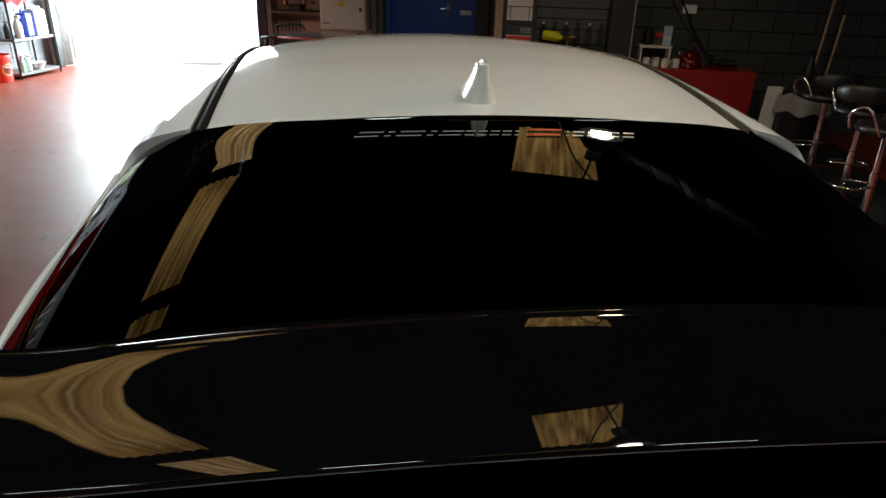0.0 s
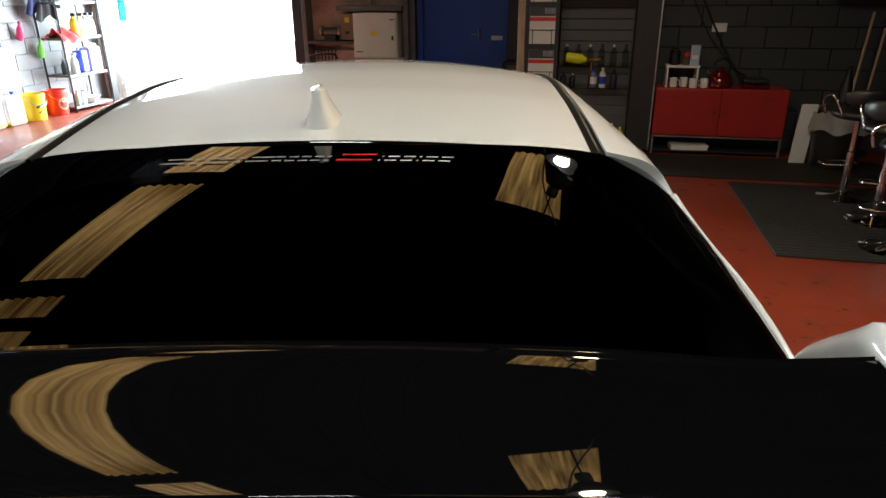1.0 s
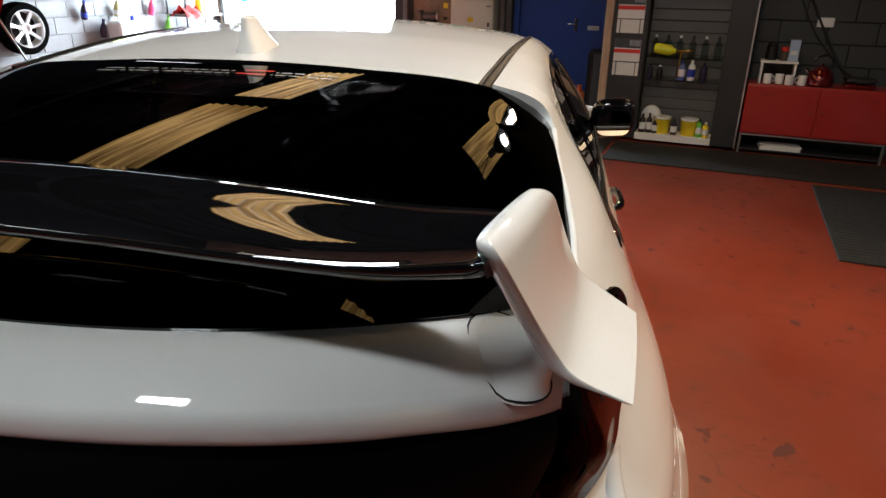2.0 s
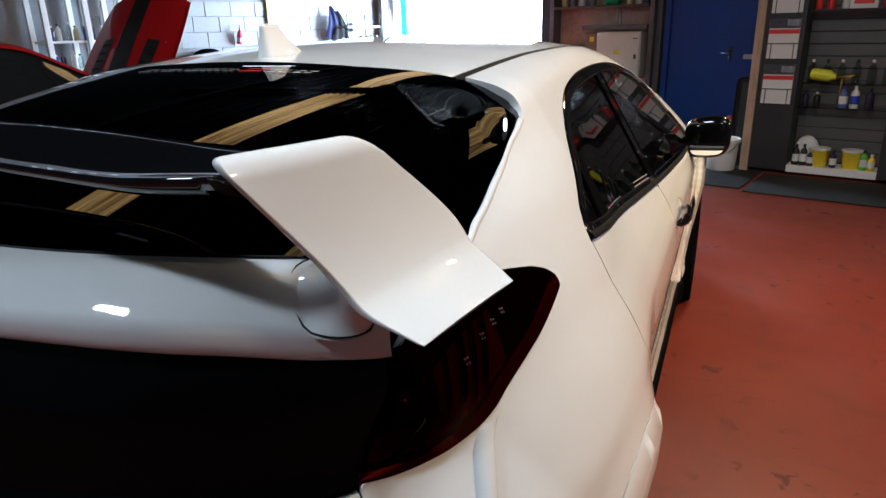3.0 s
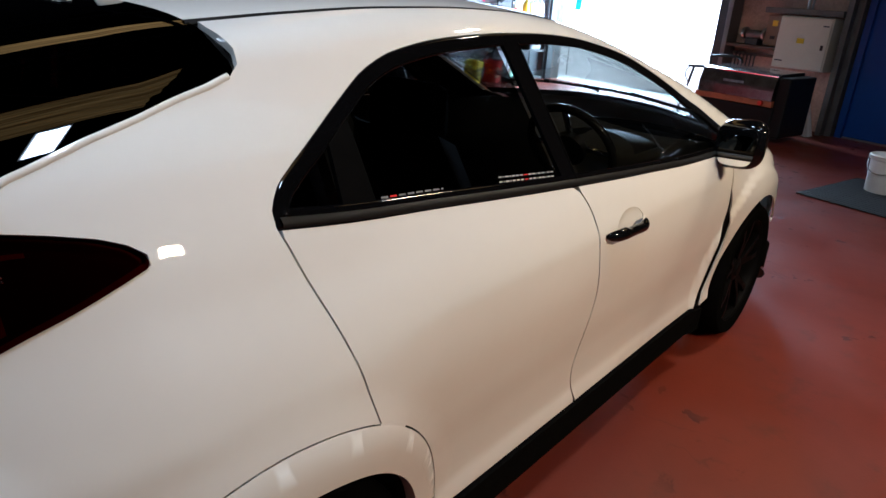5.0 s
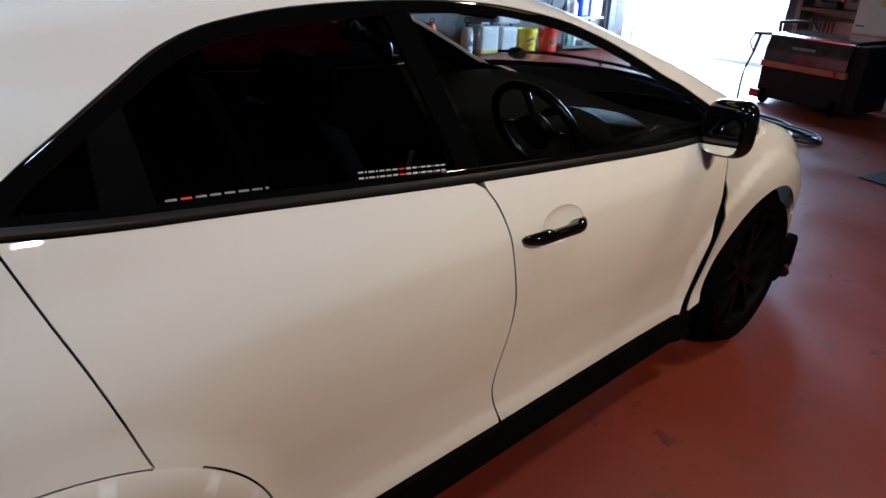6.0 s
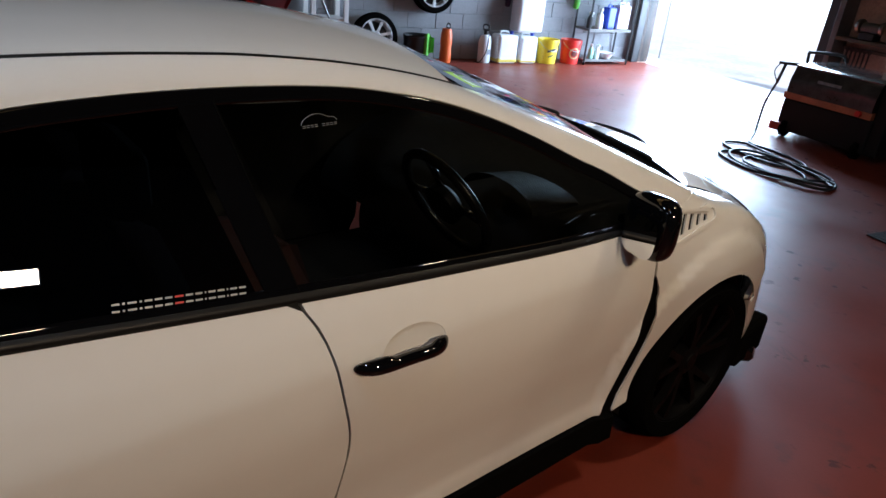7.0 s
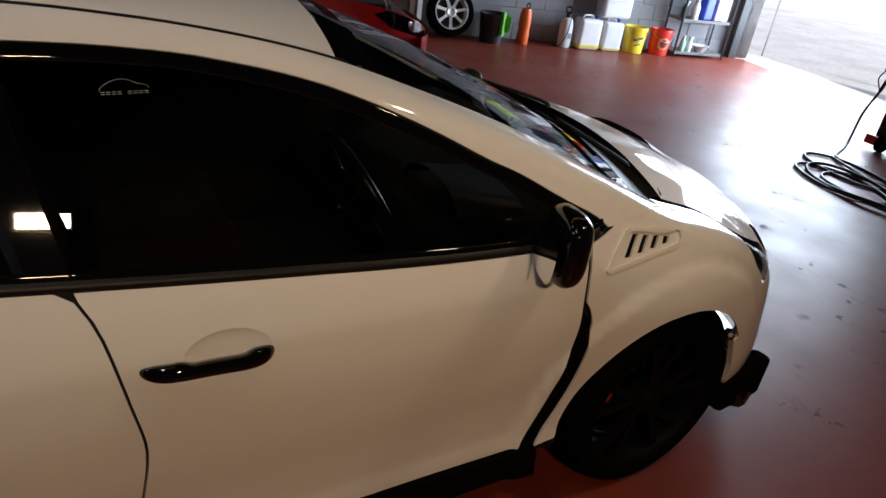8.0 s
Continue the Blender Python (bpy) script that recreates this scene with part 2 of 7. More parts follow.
def solid(x0, x1, y0, y1, z0, z1, bevel=0.0, m=None, seg=2):
    bm = bmesh.new()
    block(bm, x0, x1, y0, y1, z0, z1, bevel, m, seg)
    return bm


def lathe(profile, n=24, m=None, caps=True):
    """A turned body: (radius, height) pairs about z."""
    V, F = [], []
    k = len(profile)
    for i in range(n):
        a = 2 * math.pi * i / n
        V += [Vector((r * math.cos(a), r * math.sin(a), z)) for r, z in profile]
    for i in range(n):
        for j in range(k - 1):
            F.append((i * k + j, ((i + 1) % n) * k + j, ((i + 1) % n) * k + j + 1, i * k + j + 1))
    if caps:
        F.append(tuple(i * k for i in range(n))[::-1])
        F.append(tuple(i * k + k - 1 for i in range(n)))
    if m:
        V = [m @ v for v in V]
    me = mesh_of("turned", V, F)
    bm = bmesh.new()
    bm.from_mesh(me)
    bpy.data.meshes.remove(me)
    for e in bm.edges:
        if len(e.link_faces) == 2 and e.calc_face_angle(0) > 0.6:
            e.smooth = False
    return bm


def tube(points, r, n=8, closed=False):
    """A round bar along a line."""
    P = [Vector(p) for p in points]
    V, F = [], []
    k = len(P)
    up = Vector((0.13, 0.27, 0.95))
    for i, p in enumerate(P):
        a, b = P[(i - 1) % k if closed else max(i - 1, 0)], P[(i + 1) % k if closed else min(i + 1, k - 1)]
        d = (b - a).normalized()
        s = d.cross(up if abs(d.dot(up)) < 0.95 else Vector((1, 0, 0))).normalized()
        t = d.cross(s)
        V += [p + (s * math.cos(2 * math.pi * j / n) + t * math.sin(2 * math.pi * j / n)) * r for j in range(n)]
    for i in range(k if closed else k - 1):
        for j in range(n):
            F.append((i * n + j, i * n + (j + 1) % n, ((i + 1) % k) * n + (j + 1) % n, ((i + 1) % k) * n + j))
    if not closed:
        F += [tuple(range(n))[::-1], tuple((k - 1) * n + j for j in range(n))]
    return mesh_of("bar", V, F)


def smooth_path(pts, n=8, closed=False):
    """Catmull-Rom through the points."""
    P = [Vector(p) for p in pts]
    out = []
    k = len(P)
    for i in range(k if closed else k - 1):
        a, b = P[i], P[(i + 1) % k]
        p0 = P[(i - 1) % k] if closed or i else a * 2 - b
        p3 = P[(i + 2) % k] if closed or i + 2 < k else b * 2 - a
        for j in range(n):
            t = j / n
            out.append(0.5 * ((2 * a) + (b - p0) * t + (2 * p0 - 5 * a + 4 * b - p3) * t * t + (3 * a - p0 - 3 * b + p3) * t ** 3))
    if not closed:
        out.append(P[-1])
    return out


def joined(bms):
    out = bmesh.new()
    for b in bms:
        if isinstance(b, bmesh.types.BMesh):
            me = bpy.data.meshes.new("tmp")
            b.to_mesh(me)
            b.free()
        else:
            me = b
        out.from_mesh(me)
        bpy.data.meshes.remove(me)
    return out


# ---- the white hatchback: its surfaces ----
AXLE_R, AXLE_F, AXLE_Z, ARCH, ARCH_F = -1.185, 1.40, 0.315, 0.362, 0.377
S_door = curve([(0.2, 0.85), (0.29, 0.858), (0.35, 0.851), (0.45, 0.857), (0.6, 0.876), (0.75, 0.887), (0.85, 0.882), (0.93, 0.857), (1.0, 0.822), (1.05, 0.795), (1.15, 0.742), (1.3, 0.662), (1.45, 0.58)])
W_rear = curve([(0.2, 0.86), (0.4, 0.90), (0.55, 0.915), (0.7, 0.925), (0.82, 0.913), (0.9, 0.886), (1.0, 0.837), (1.1, 0.783), (1.15, 0.757), (1.2, 0.730), (1.25, 0.685), (1.3, 0.62), (1.45, 0.5)])
L_rear = curve([(0.2, 1.0), (0.45, 1.07), (0.65, 1.07), (0.8, 1.03), (0.9, 0.96), (0.98, 0.93), (1.1, 0.915), (1.18, 0.885), (1.3, 0.8)])
W_front = curve([(0.2, 0.893), (0.35, 0.906), (0.5, 0.905), (0.7, 0.905), (0.82, 0.882), (0.92, 0.84), (1.0, 0.812), (1.1, 0.768), (1.45, 0.58)])
L_front = curve([(0.1, 1.03), (0.3, 1.06), (0.45, 1.025), (0.6, 0.97), (0.72, 0.86), (0.85, 0.75), (1.0, 0.7)])
NE = 2.65
ditch_x = curve([(-1.1, 0.499), (-0.64, 0.53), (-0.2, 0.552), (0.1, 0.552), (0.42, 0.55), (0.6, 0.556), (0.85, 0.58), (1.1, 0.61), (1.38, 0.641), (1.6, 0.672), (1.86, 0.70), (2.1, 0.66)])
ditch_z = curve([(-1.1, 1.400), (-0.85, 1.421), (-0.64, 1.433), (-0.4, 1.437), (-0.2, 1.432), (0.0, 1.415), (0.17, 1.391), (0.37, 1.349), (0.6, 1.277), (0.85, 1.188), (1.1, 1.08), (1.38, 0.955), (1.6, 0.892), (1.86, 0.77), (2.1, 0.68)])


def side_x(y, z):
    """Half-width of the body at y and height z."""
    s = S_door(z)
    if y > 0.9:
        u = min(max((y - 1.3) / L_front(z), 0), 0.999)
        s += (W_front(z) * (1 - u ** 3.0) ** (1 / 3.0) - s) * step(0.9, 1.4, y)
    elif y < -0.65:
        u = min(max((-1.0 - y) / L_rear(z), 0), 0.999)
        xr = W_rear(z) * (1 - u ** NE) ** (1 / NE)
        w = step(-0.65, -1.15, y)
        if z > 0.95:
            g = 0.80 - 0.55 * (z - 1.05) - 0.11 * max(0, -0.95 - y)
            xr += (0.5 * (xr + g + math.sqrt((xr - g) ** 2 + 0.0012 * step(1.0, 1.1, z))) - xr) * step(0.95, 1.05, z)
        s += (xr - s) * w
    for a in (AXLE_R, AXLE_F):
        r = math.hypot(y - a, z - AXLE_Z)
        if z < 0.88:
            s += 0.016 * (step(0.52, 0.40, r) if a == AXLE_R else step(0.53, 0.485, r) * step(0.87, 0.82, z))
    return s


def rear_y(x, z):
    u = min(abs(x) / W_rear(z), 0.999)
    return -1.0 - L_rear(z) * (1 - u ** NE) ** (1 / NE)


def side(y, w):
    """The body side: w is the height up to the bend of the cant rail, and from there runs over it to the roof ditch."""
    zt = ditch_z(y) - 0.06
    if w <= zt:
        return Vector((side_x(y, w), y, w))
    r = (w - zt) / 0.12
    if r > 1:
        r = 1.0
    a = Vector((side_x(y, zt), y, zt))
    b = Vector((ditch_x(y), y, ditch_z(y)))
    ta = Vector((side_x(y, zt) - side_x(y, zt - 0.02), 0, 0.02)).normalized() * (b - a).length * 1.15
    tb = Vector((-1, 0, 0.22)).normalized() * (b - a).length
    return a * (2 * r ** 3 - 3 * r ** 2 + 1) + ta * (r ** 3 - 2 * r ** 2 + r) + b * (3 * r ** 2 - 2 * r ** 3) + tb * (r ** 3 - r ** 2)


def top_w(y):
    return ditch_z(y) + 0.06 - 0.012


zc_glass = fitted([(-1.9, 1.235), (-1.85, 1.253), (-1.7, 1.306), (-1.5, 1.357), (-1.3, 1.398), (-1.08, 1.430), (-1.0, 1.437)], 3)
edge_w = fitted([(-1.75, 1.11), (-1.6, 1.16), (-1.44, 1.213), (-1.33, 1.25), (-1.25, 1.271), (-1.18, 1.291), (-1.12, 1.308), (-1.06, 1.325)], 3)
edge_x = fitted([(y, side_x(y, edge_w(y))) for y in (-1.44, -1.38, -1.32, -1.26, -1.2, -1.14, -1.09)] + [(-1.85, 0.70), (-1.65, 0.69)], 3)


def glass_z(x, y):
    w = edge_w(y)
    q = (x / edge_x(y)) ** 2
    k = step(-1.22, -1.06, y)
    fall = (1 - k) * (0.2 * q + 0.4 * q ** 2 + 0.4 * q ** 4) + k * (0.2 * q + 0.3 * q ** 2 + 0.5 * q ** 5)
    return zc_glass(y) - (zc_glass(y) - w) * fall


GLASS_HALF = side_x(-1.44, edge_w(-1.44)) - 0.002


def tail_edge(x):
    """Rear edge of the tailgate glass."""
    return -1.44 - 0.398 * max(1 - (abs(x) / GLASS_HALF) ** 2.8, 0) ** 0.5


def arc(cy, cz, r, a0, a1, n):
    return [(cy + r * math.cos(radians(a0 + (a1 - a0) * i / n)), cz + r * math.sin(radians(a0 + (a1 - a0) * i / n))) for i in range(n + 1)]


def sampled(f, a, b, n):
    return [(a + (b - a) * i / n, f(a + (b - a) * i / n)) for i in range(n + 1)]


belt = curve([(-1.10, 1.098), (-0.87, 1.069), (-0.5, 1.034), (-0.15, 1.005), (0.2, 0.980), (0.7, 0.952), (0.95, 0.948), (1.065, 0.975)])
dlo = curve([(-1.10, 1.098), (-1.097, 1.125), (-1.075, 1.156), (-1.035, 1.184), (-0.975, 1.217), (-0.87, 1.274), (-0.78, 1.322), (-0.68, 1.352), (-0.5, 1.374), (-0.25, 1.383), (-0.1, 1.381), (0.05, 1.371), (0.18, 1.350), (0.3, 1.323), (0.45, 1.272), (0.58, 1.219), (0.73, 1.148), (0.8, 1.119), (0.93, 1.052), (1.035, 1.0), (1.065, 0.975)])
DLO = sampled(belt, -1.10, 1.065, 60) + sampled(dlo, 1.065, -1.06, 66)[1:] + [(-1.075, 1.156), (-1.088, 1.140), (-1.097, 1.125), (-1.0985, 1.11)]
line_b = curve([(0.285, -0.055), (0.36, -0.085), (0.42, -0.10), (0.5, -0.09), (0.66, -0.07), (0.78, -0.088), (0.93, -0.12), (1.01, -0.162)])   # shut line between the doors: y by z
line_f = curve([(0.285, 0.893), (0.4, 0.939), (0.54, 0.974), (0.66, 0.996), (0.72, 0.998), (0.79, 0.992), (0.85, 0.990), (0.96, 1.0)])
line_v = curve([(0.285, 0.945), (0.4, 0.995), (0.52, 1.025), (0.64, 1.035), (0.72, 1.036), (0.765, 1.015)])
line_r = curve([(0.66, -0.962), (0.73, -0.983), (0.82, -1.008), (0.91, -1.036), (0.99, -1.064), (1.098, -1.099)])
glass_edge = [(-1.44, 1.214), (-1.385, 1.232), (-1.33, 1.25), (-1.25, 1.271), (-1.18, 1.292), (-1.12, 1.308), (-1.08, 1.322), (-1.058, 1.342), (-1.053, 1.365), (-1.058, 1.39), (-1.062, 1.42)]

car = thing("hatchback_car", Matrix.Identity(4), "white sporty five-door hatchback with black glass and tall rear wing", "car")


def both(name, me, material, parent=None, label=""):
    """A panel and its twin on the other side."""
    me.materials.append(material)
    a = part(name, me, None, parent or car, label)
    b = part(name, mirrored(me), None, parent or car, label)
    return a, b


def swapped(pts):
    return [(b, a) for a, b in pts]


# doors
edge_f = swapped(sampled(line_f, 0.285, 0.945, 20))
front_door = [(-0.055, 0.285), (0.3, 0.287), (0.6, 0.289), (0.9, 0.285)] + edge_f[1:] + sampled(belt, 0.996, -0.155, 30) + swapped(sampled(line_b, 0.985, 0.32, 20))
DISH_Y, DISH_Z, DISH_W, DISH_H = 0.092, 0.856, 0.084, 0.047       # scoop behind the door handle
scoop = [(DISH_Y + DISH_W * math.cos(a), DISH_Z + DISH_H * math.sin(a)) for a in np.linspace(0, 2 * math.pi, 40, endpoint=False)]
doors_f = both("front_door", sheet("front_door", front_door, side, 0.03, gap=0.0028, rim=0.016, holes=[scoop]), WHITE)
rear_arch = arc(AXLE_R, AXLE_Z, 0.452, -3, 50.5, 16)
rear_door = [(-0.733, 0.285), (-0.06, 0.285)] + swapped(sampled(line_b, 0.32, 0.99, 20)) + sampled(belt, -0.18, -1.094, 24) + swapped(sampled(line_r, 1.08, 0.68, 12)) + rear_arch[::-1]
doors_r = both("rear_door", sheet("rear_door", rear_door, side, 0.03, gap=0.0028, rim=0.016), WHITE)

# side frame: rear quarter, cant rail and windscreen pillar in one pressing
TAIL = [(-1.309, 1.09), (-1.309, 1.103), (-1.33, 1.119), (-1.365, 1.133), (-1.42, 1.146), (-1.475, 1.156), (-1.55, 1.160), (-1.62, 1.152), (-1.683, 1.134),
        (-1.742, 0.965), (-1.68, 0.968), (-1.60, 0.984), (-1.526, 1.010), (-1.474, 1.030), (-1.415, 1.050), (-1.348, 1.074)]
quarter = ([(-1.802, 0.64), (-1.785, 0.73), (-1.766, 0.83)] + TAIL[9:] + TAIL[:9] + [(-1.62, 1.160), (-1.52, 1.176)] + glass_edge + sampled(top_w, -1.058, 1.36, 70)
           + [(1.345, 0.975), (1.25, 0.985), (1.15, 0.984), (1.085, 0.976)] + sampled(dlo, 1.065, -1.06, 66) + [(-1.075, 1.156), (-1.088, 1.140), (-1.097, 1.125), (-1.099, 1.10)] + swapped(sampled(line_r, 1.08, 0.67, 12))
           + arc(AXLE_R, AXLE_Z, 0.452, 51, 141, 24) + [(-1.56, 0.635), (-1.68, 0.645)])
both("side_panel", sheet("side_panel", quarter, side, 0.028, gap=0.0014, rim=0.016), WHITE)


def flare(a):
    def f(u, v):
        y, z = a + u * math.cos(v), AXLE_Z + u * math.sin(v)
        k = (u - ARCH) / 0.09
        return Vector((side_x(y, z) + 0.013 * step(1.0, 0.72, k) + 0.0005, y, z))
    return f


rr0, rr1 = ARCH, 0.4505
both("arch_flare", sheet("arch_flare", [(rr0, -0.06), (rr1, -0.06)] + [(rr1, -0.06 + 3.0 * i / 40) for i in range(1, 41)] + [(rr0, 2.94 - 3.0 * i / 40) for i in range(40)], flare(AXLE_R), 0.03, rim=0.03), WHITE)
both("sill_skirt", sheet("sill_skirt", [(-0.80, 0.17), (0.97, 0.17), (0.955, 0.278), (0.3, 0.281), (-0.73, 0.278)], lambda y, z: Vector((side_x(y, 0.285) + 0.012 - 0.05 * (0.285 - z), y, z)), 0.04, rim=0.05), SKIRT, None, "matt black side skirt")

# front wing, vent strip behind the front wheel
BUMP_F = [(1.70, 0.50), (1.755, 0.56), (1.80, 0.63), (1.84, 0.665)]
wing_out = ([(0.950, 0.285), (1.02, 0.30)] + arc(AXLE_F, AXLE_Z, ARCH_F, 180, 31, 40) + BUMP_F
            + [(1.80, 0.715), (1.74, 0.77), (1.70, 0.83)] + sampled(top_w, 1.72, 1.38, 14) + [(1.345, 0.974), (1.25, 0.984), (1.15, 0.983), (1.085, 0.975), (1.03, 0.953), (1.006, 0.945), (0.997, 0.85), (1.0, 0.79), (1.016, 0.768)]
            + swapped(sampled(line_v, 0.74, 0.30, 20)))
SLOT = [[(1.118 + 0.0495 * i, 0.893 + 0.0047 * i), (1.141 + 0.0495 * i, 0.891 + 0.0047 * i), (1.173 + 0.041 * i, 0.946 - 0.0073 * i), (1.151 + 0.041 * i, 0.948 - 0.0073 * i)] for i in range(4)]
wings = both("front_wing", sheet("front_wing", wing_out, side, 0.024, gap=0.0014, rim=0.006, holes=SLOT), WHITE)
strip = swapped(sampled(line_f, 0.285, 0.77, 20)) + swapped(sampled(line_v, 0.72, 0.285, 20))
both("side_vent", sheet("side_vent", strip, lambda y, z: side(y, z) - Vector((0.011, 0, 0)), 0.02, rim=0), SKIRT, None, "black slatted outlet behind the front wheel")
VTRI = [(1.050, 0.869), (1.062, 0.863), (1.330, 0.892), (1.350, 0.908), (1.346, 0.930), (1.325, 0.937), (1.140, 0.968), (1.122, 0.964)]
for w_, sgn in zip(wings, (1, -1)):
    back = sheet("vent_mesh", [(1.09, 0.875), (1.33, 0.890), (1.33, 0.945), (1.12, 0.960)], lambda y, z: side(y, z) - Vector((0.04, 0, 0)), 0.03, rim=0)
    part("vent_mesh", back if sgn > 0 else mirrored(back), UNDER, w_)
    fr = sheet("vent_frame", VTRI, side, 0.02, holes=[inset(VTRI, 0.010)], out=0.006, rim=0.008)
    part("vent_frame", fr if sgn > 0 else mirrored(fr), WHITE, w_)

both("pillar_joint", sheet("pillar_joint", [(1.078, 0.966), (1.15, 0.972), (1.25, 0.974), (1.35, 0.963), (1.35, 0.986), (1.25, 0.996), (1.15, 0.995), (1.086, 0.985)], side, 0.02, out=-0.0012, rim=0), WHITE)

# dark shell behind the panels, so that the shut lines read as real gaps
shell = [(-1.78, 0.30), (-0.75, 0.24), (0.97, 0.24), (1.0, 0.30)] + arc(AXLE_F, AXLE_Z, ARCH_F + 0.02, 170, 40, 20) + [(1.8, 0.6), (1.66, 0.82)] + sampled(top_w, 1.62, -1.06, 60) + glass_edge[::-1] + [(-1.66, 1.12), (-1.72, 0.95)]
shell = [p for p in shell if math.hypot(p[0] - AXLE_R, p[1] - AXLE_Z) > ARCH]
shell_hole = inset(DLO, 0.004)
arch_hole = arc(AXLE_R, AXLE_Z, ARCH + 0.012, 0, 351, 39)
both("inner_shell", sheet("inner_shell", shell, side, 0.04, holes=[shell_hole, arch_hole], out=-0.018, rim=0), UNDER)

# side windows: black frame, panes, decals
frame_in = inset(DLO, 0.026)


def cut(poly, y0, y1):
    """The slice of a side-view outline between two slanting lines (y at the belt, y at the top)."""
    lo, hi = y0, y1
    low = [p for p in poly if p[1] < belt(p[0]) + 0.05]
    upp = [p for p in poly if p not in low]
    low = sorted(p for p in low if lo[0] < p[0] < hi[0])
    upp = sorted((p for p in upp if lo[1] < p[0] < hi[1]), reverse=True)
    return low + upp


win_front = cut(frame_in, (-0.155, -0.235), (1.2, 1.2))
win_rear = cut(frame_in, (-0.868, -0.873), (-0.215, -0.295))
win_tri = cut(frame_in, (-1.2, -1.2), (-0.950, -0.935))
ring_o = resample(DLO, 0.015)
ring_i = inset(ring_o, 0.03)


def ring(u, v):
    i = int(round(u * len(ring_o))) % len(ring_o)
    y, w = ring_o[i][0] + (ring_i[i][0] - ring_o[i][0]) * v, ring_o[i][1] + (ring_i[i][1] - ring_o[i][1]) * v
    p = side(y, w)
    n = (side(y + 1e-3, w) - side(y - 1e-3, w)).cross(side(y, w + 1e-3) - side(y, w - 1e-3)).normalized()
    return p + n * (0.0022 - 0.010 * max(0, abs(2 * v - 1) - 0.8) * 5 * 0.4)


both("window_frame", grid("window_frame", ring, len(ring_o), 10, close_u=True), BLACKGLOSS, None, "gloss black window surround")
both("window_pillar", sheet("window_pillar", [(-0.212, 1.022), (-0.150, 1.018), (-0.230, 1.365), (-0.298, 1.368)], side, 0.02, out=0.001, rim=0.01), BLACKGLOSS, None, "gloss black door pillar")
both("window_pillar", sheet("window_pillar", [(-0.953, 1.085), (-0.866, 1.074), (-0.873, 1.252), (-0.936, 1.220)], side, 0.02, out=0.001, rim=0.01), SKIRT, None, "black rear window divider")
both("front_side_window", sheet("front_side_window", win_front, side, 0.04, out=-0.004, rim=0), SIDEGLASS, None, "lightly tinted front door glass")
both("rear_side_window", sheet("rear_side_window", win_rear, side, 0.04, out=-0.004, rim=0), REARSIDE, None, "dark privacy glass")
both("quarter_window", sheet("quarter_window", win_tri, side, 0.04, out=-0.004, rim=0), REARSIDE)
both("belt_moulding", grid("belt_moulding", lambda u, v: side(-1.09 + 2.12 * u, belt(-1.09 + 2.12 * u) + 0.002 + 0.016 * v) + Vector((0.004 + 0.004 * math.sin(math.pi * v), 0, 0)), 60, 4), BLACKTRIM, None, "satin black window-sill moulding")
both("pillar_seam", sheet("pillar_seam", [(-0.231, 1.36), (-0.228, 1.36), (-0.148, 1.022), (-0.151, 1.022)], side, 0.02, out=0.003, rim=0.002), SKIRT, None, "thin edge of the door pillar")


def lettering(name, widths, at, h, slant, lift, material, parent, out=0.002, space=0.2):
    """A row of plain bars the size of letters, along a line on a surface. widths in letter heights; at(t) gives the parameters."""
    total = sum(abs(w) for w in widths) + space * (len(widths) - 1)
    x = 0.0
    for w in widths:
        if w > 0 or name == "window_decal":
            tint, w = (material, w) if w > 0 else (DECALR, -w)
            shapes = [[(0, b0), (w, b0), (w, b0 + 0.2), (0, b0 + 0.2)] for b0 in (0.08, 0.72)]
            for q in shapes:
                V = []
                for a, b in q:
                    p = at((x + a + slant * b) / total, b * h)
                    P = lift(*p)
                    n = (lift(p[0] + 1e-3, p[1]) - lift(p[0] - 1e-3, p[1])).cross(lift(p[0], p[1] + 1e-3) - lift(p[0], p[1] - 1e-3)).normalized()
                    V.append(P + n * out)
                part(name, mesh_of(name, V, [(0, 1, 2, 3)], False), tint, parent)
        x += abs(w) + space


LET = 0.62
smooth_outline = lambda pts: [(p.x, p.y) for p in smooth_path([(a, b, 0) for a, b in pts], 4)]
for k_, (ob, sg) in enumerate(zip(doors_r, (1, -1))):
    if sg > 0:
        lettering("window_decal", [LET, -0.6, LET, LET, LET, LET, LET, 0.2], lambda t, b: (-0.853 + 0.185 * t, 1.085 - 0.016 * t + b), 0.017, 0.0, side, DECALG, ob)
        lettering("window_decal", [0.6, 0.2, 0.7, 0.2, 0.6, 0.6, 0.6, -0.7, 0.6, 0.6, 0.12, 0.6, 0.6, 0.12, 0.6, 0.6], lambda t, b: (-0.478 + 0.225 * t, 1.062 - 0.021 * t + b), 0.016, 0.15, side, DECALW, ob)

# a small outline of a car and a row of print on the front door glass
for ob, sg in zip(doors_f, (1, -1)):
    if sg > 0:
        roofline = [(-0.066, 1.305), (-0.060, 1.313), (-0.040, 1.322), (-0.020, 1.323), (-0.004, 1.317), (0.010, 1.315), (0.016, 1.309)]
        part("window_sticker", tube([side(a, b) + Vector((0.001, 0, 0)) for a, b in smooth_outline(roofline)], 0.0007, 5), DECALG, ob)
        lettering("window_sticker", [0.6, 0.6, 0.6, 0.6, -0.5, 0.6, 0.6, 0.6, 0.6], lambda t, b: (-0.064 + 0.078 * t, 1.2985 + 0.002 * t + b), 0.005, 0.0, side, DECALG, ob)

